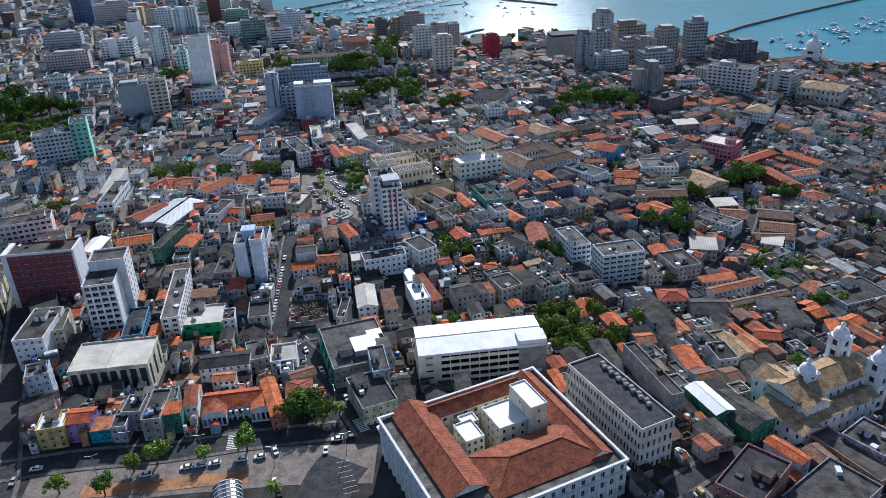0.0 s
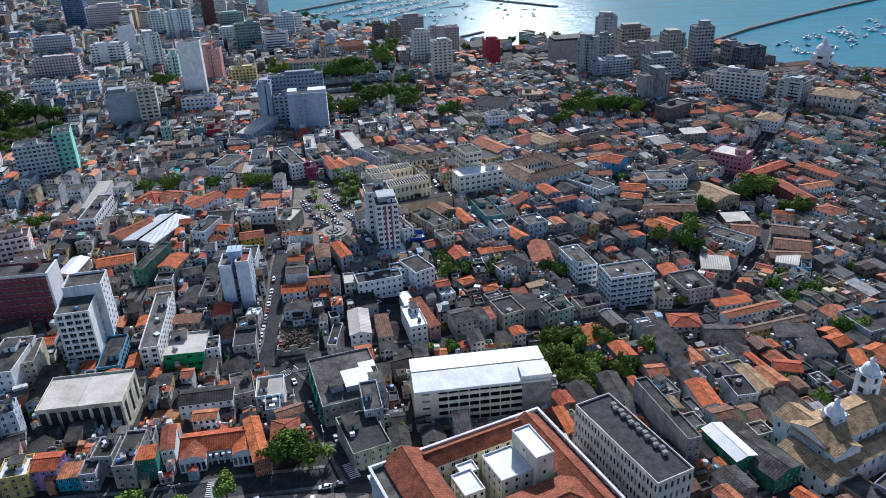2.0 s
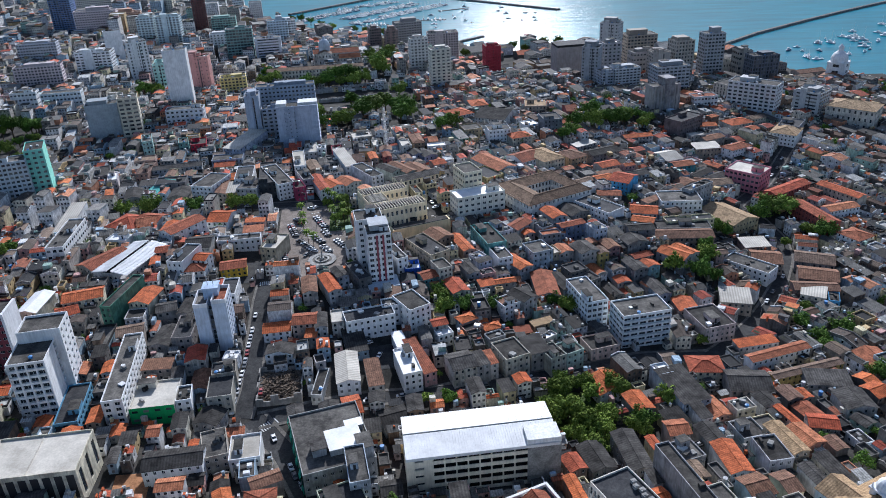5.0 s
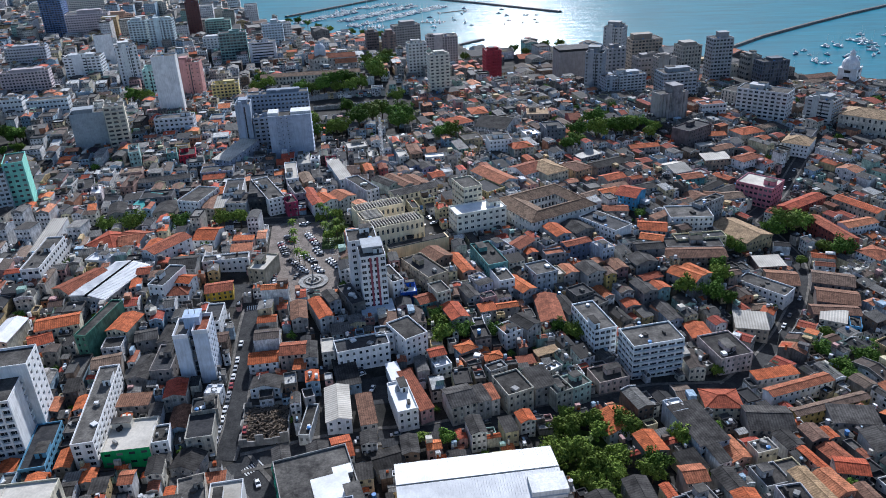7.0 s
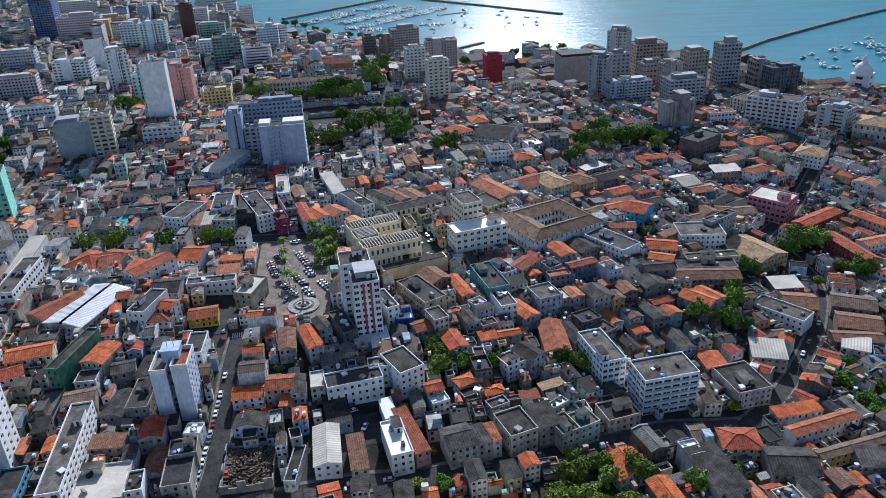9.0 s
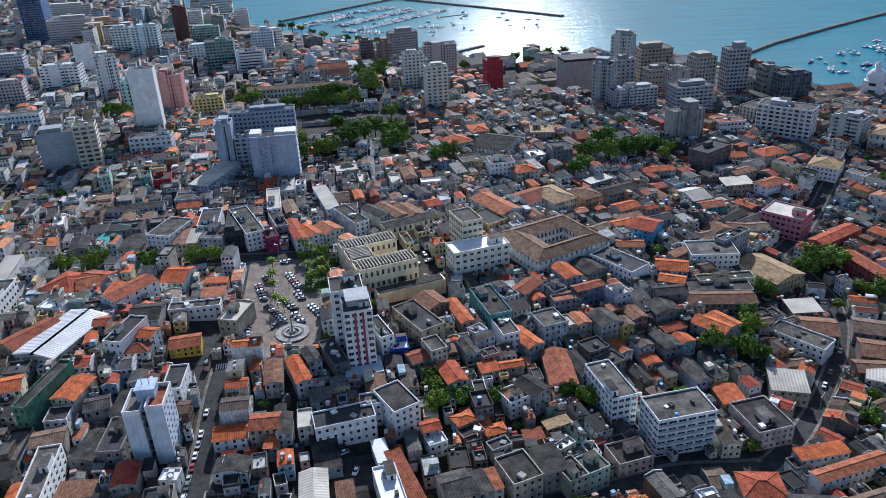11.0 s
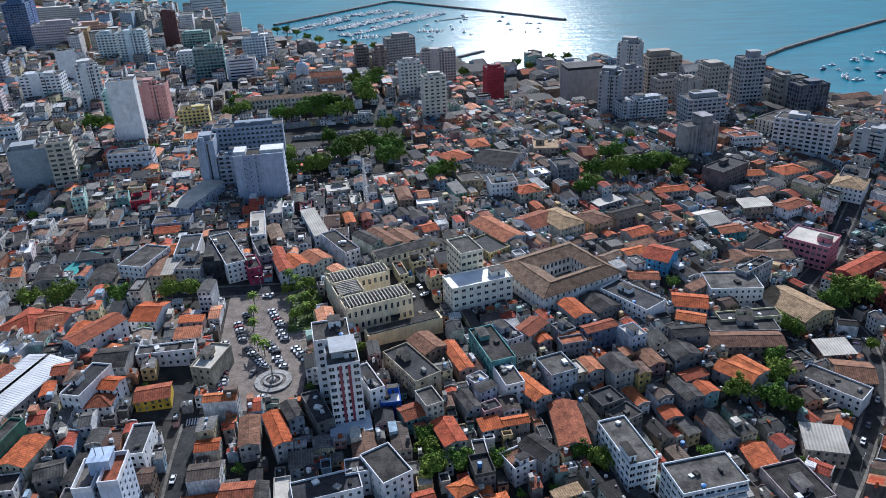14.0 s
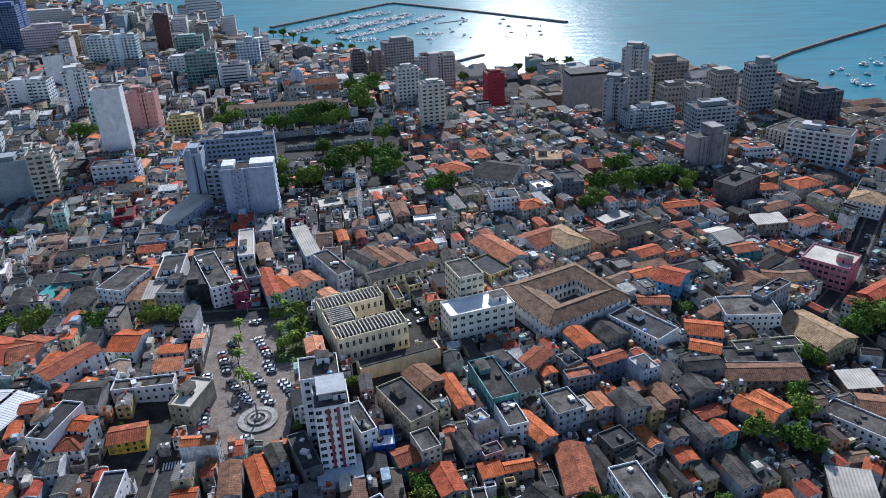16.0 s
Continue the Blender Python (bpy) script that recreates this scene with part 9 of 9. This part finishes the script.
def quarter(x0, x1, y0, y1, turn, rng, lane=1.6, far=False, big=1.0, thin=0.05, orange=0.2, small=False):
    """Fills a part of the town with rows of houses, back to back, wherever the ground is free."""
    cx, cy = (x0 + x1) / 2, (y0 + y1) / 2
    R = math.hypot(x1 - x0, y1 - y0) / 2
    cr, sr = math.cos(radians(turn)), math.sin(radians(turn))
    t, row = -R, 0
    while t < R:
        d0 = rng.uniform(4.5, 7) if small else rng.uniform(11, 19) * min(big, 1.1) if not far else rng.uniform(9, 14) * big
        s = -R
        while s < R:
            w = rng.uniform(3.4, 6) if small else rng.uniform(4.6, 9.2) * big if not far else rng.uniform(6, 11) * big
            wob = rng.uniform(-0.8, 0.8)
            for d, shift in ((d0 + rng.uniform(-2.5, 1.5), wob), (d0 * 0.7, -d0 * 0.15), (d0 * 0.7, d0 * 0.15), (d0 * 0.5, -d0 * 0.25), (d0 * 0.5, d0 * 0.25)):
                for f, push in ((1.0, 0), (0.7, 0)):
                    ls, lt = s + w * f / 2, t + d0 / 2 + shift
                    x, y = cx + ls * cr - lt * sr, cy + ls * sr + lt * cr
                    if x0 <= x <= x1 and y0 <= y <= y1 and y < np.interp(x, *SHORE) - 12 and free(x, y, w * f, d, turn):
                        if rng.random() >= thin:
                            tilt = turn + rng.uniform(-3, 3)
                            if d > 11 and not far and rng.random() < 0.62:
                                front = rng.uniform(0.5, 0.68)
                                q, s_, c_ = (1 if rng.random() < 0.7 else -1), math.sin(radians(tilt)), math.cos(radians(tilt))
                                a1, a2 = -q * d * (1 - front) / 2, q * d * front / 2
                                infill(x - s_ * a1, y + c_ * a1, w * f - 0.05, d * front - 0.05, tilt, rng, far, orange)
                                if rng.random() < 0.85:
                                    infill(x - s_ * a2, y + c_ * a2, w * f * rng.uniform(0.6, 1.0), d * (1 - front), tilt, rng, far, orange * 0.8, True)
                                else:
                                    YARDS.append((x - s_ * a2, y + c_ * a2, w * 0.45))
                                take(x, y, w * f, d, turn)
                            else:
                                infill(x, y, w * f - 0.05, d - 0.05, tilt, rng, far, orange, small)
                        else:
                            take(x, y, w * f, d, turn)
                            if len(YARDS) < 260:
                                YARDS.append((x, y, min(w * f, d) * 0.5))
                        break
                else:
                    continue
                break
            s += w * (f if x0 <= x <= x1 else 1)
        t += d0 + (0.3 if row % 2 == 0 or small else lane)
        row += 1
    if not far and not small:
        quarter(x0, x1, y0, y1, turn, rng, lane, far, big, thin, orange * 0.8, True)


def frontage(pts, half, rng, orange, tall=True):
    """Joined town houses along both sides of a street, their fronts to the pavement."""
    for side in (-1, 1):
        for (x0, y0), (x1, y1) in zip(pts, pts[1:]):
            l = math.hypot(x1 - x0, y1 - y0)
            ux, uy = (x1 - x0) / l, (y1 - y0) / l
            nx_, ny_ = uy * side, -ux * side
            s = 0.0
            while s < l:
                w = rng.uniform(5, 8.5)
                for d in (rng.uniform(10, 15), 9, 6.5):
                    x, y = x0 + ux * (s + w / 2) + nx_ * (half + d / 2 + 0.9), y0 + uy * (s + w / 2) + ny_ * (half + d / 2 + 0.9)
                    rot = math.degrees(math.atan2(ny_, nx_)) - 90
                    if free(x, y, w, d, rot):
                        infill(x, y, w - 0.05, d, rot, rng, False, orange, False, tall)
                        break
                s += w


YARDS = []
rng = random.Random(11)
frontage(*STREETS[6], rng, 0.15, "tall")
for pts, half in STREETS:
    frontage(pts, half, rng, 0.3)
MID, HIGH, PORT = (4, 5, 6, 7, 8, 9, 9, 10, 12), (6, 7, 8, 9, 10, 12, 15, 20, 28), (5, 6, 8, 9, 10, 14)
quarter(-300, -100, 190, 500, 11, rng, orange=0.26)
quarter(-100, 30, 240, 420, 13, rng, orange=0.22)
quarter(30, 140, 225, 360, 20, rng, orange=0.17)
quarter(48, 330, 150, 235, 26, rng, orange=0.2)
quarter(-10, 150, 355, 480, 22, rng, orange=0.33)
quarter(140, 330, 200, 420, 28, rng, orange=0.19)
quarter(150, 360, 400, 560, 30, rng, orange=0.22)
quarter(0, 160, 470, 640, 24, rng, orange=0.28)
quarter(-330, -70, 500, 640, 10, rng, big=1.15, orange=0.13)
quarter(-78, -5, 395, 485, 16, rng, orange=0.28)
quarter(-70, 20, 480, 540, 22, rng, orange=0.19)
quarter(-70, 20, 530, 660, 20, rng, orange=0.29)
quarter(-330, -80, 640, 800, 10, rng, big=1.25, orange=0.12)
quarter(-70, 160, 640, 830, 22, rng, big=1.25, orange=0.29)
quarter(160, 420, 550, 800, 33, rng, big=1.25, orange=0.29)
quarter(-520, -330, 420, 800, 14, rng, far=MID, big=1.15, orange=0.1)
quarter(-640, -230, 800, 1100, 14, rng, far=MID, big=1.15, orange=0.1)
quarter(-230, 20, 830, 1050, 16, rng, far=MID, big=1.15, orange=0.22)
quarter(-1000, -330, 1100, 1640, 14, rng, far=HIGH, big=1.9, thin=0.1, orange=0.09)
quarter(-330, -150, 1100, 1290, 20, rng, far=PORT, big=2.0, thin=0.25, orange=0.12)
quarter(-150, 60, 960, 1180, 18, rng, far=PORT, big=2.3, thin=0.35, orange=0.19)
quarter(60, 420, 935, 1180, 18, rng, far=PORT, big=2.3, thin=0.2, orange=0.19)
me = bpy.data.meshes.new("town_houses")
me.from_pydata(np.concatenate(HEAP.v).tolist(), [], HEAP.f)
for mat in HEAP_MATS:
    me.materials.append(mat)
me.polygons.foreach_set("material_index", HEAP.m)
layer = me.attributes.new("tint", "FLOAT_COLOR", "FACE")
layer.data.foreach_set("color", np.c_[np.array(HEAP.c, float), np.ones(len(HEAP.c))].ravel())
me.update()
tagged(new("town_houses", me), "close-packed old town houses with grey, brown and orange roofs", "houses", kind="stuff")
green = Mesh()
for yx, yy, yr in YARDS:
    k, s = rng.randrange(len(CROWN_PTS)), max(2.0, min(4.5, yr)) / 5.6
    zz = land(yx, yy) + 5.5 * s
    for q in CROWN_PTS[k][::2]:
        green.face([(yx + x * s * 1.1, yy + y * s * 1.1, zz + z * s) for x, y, z in q])
    green.prism(yx, yy, 0.3, 0.2, zz - 6 * s - 1, zz, 6, 1)
thing("yard_trees", green, [LEAF, BARK], Matrix(), "dark green trees and shrubs in the yards", "trees", kind="stuff")
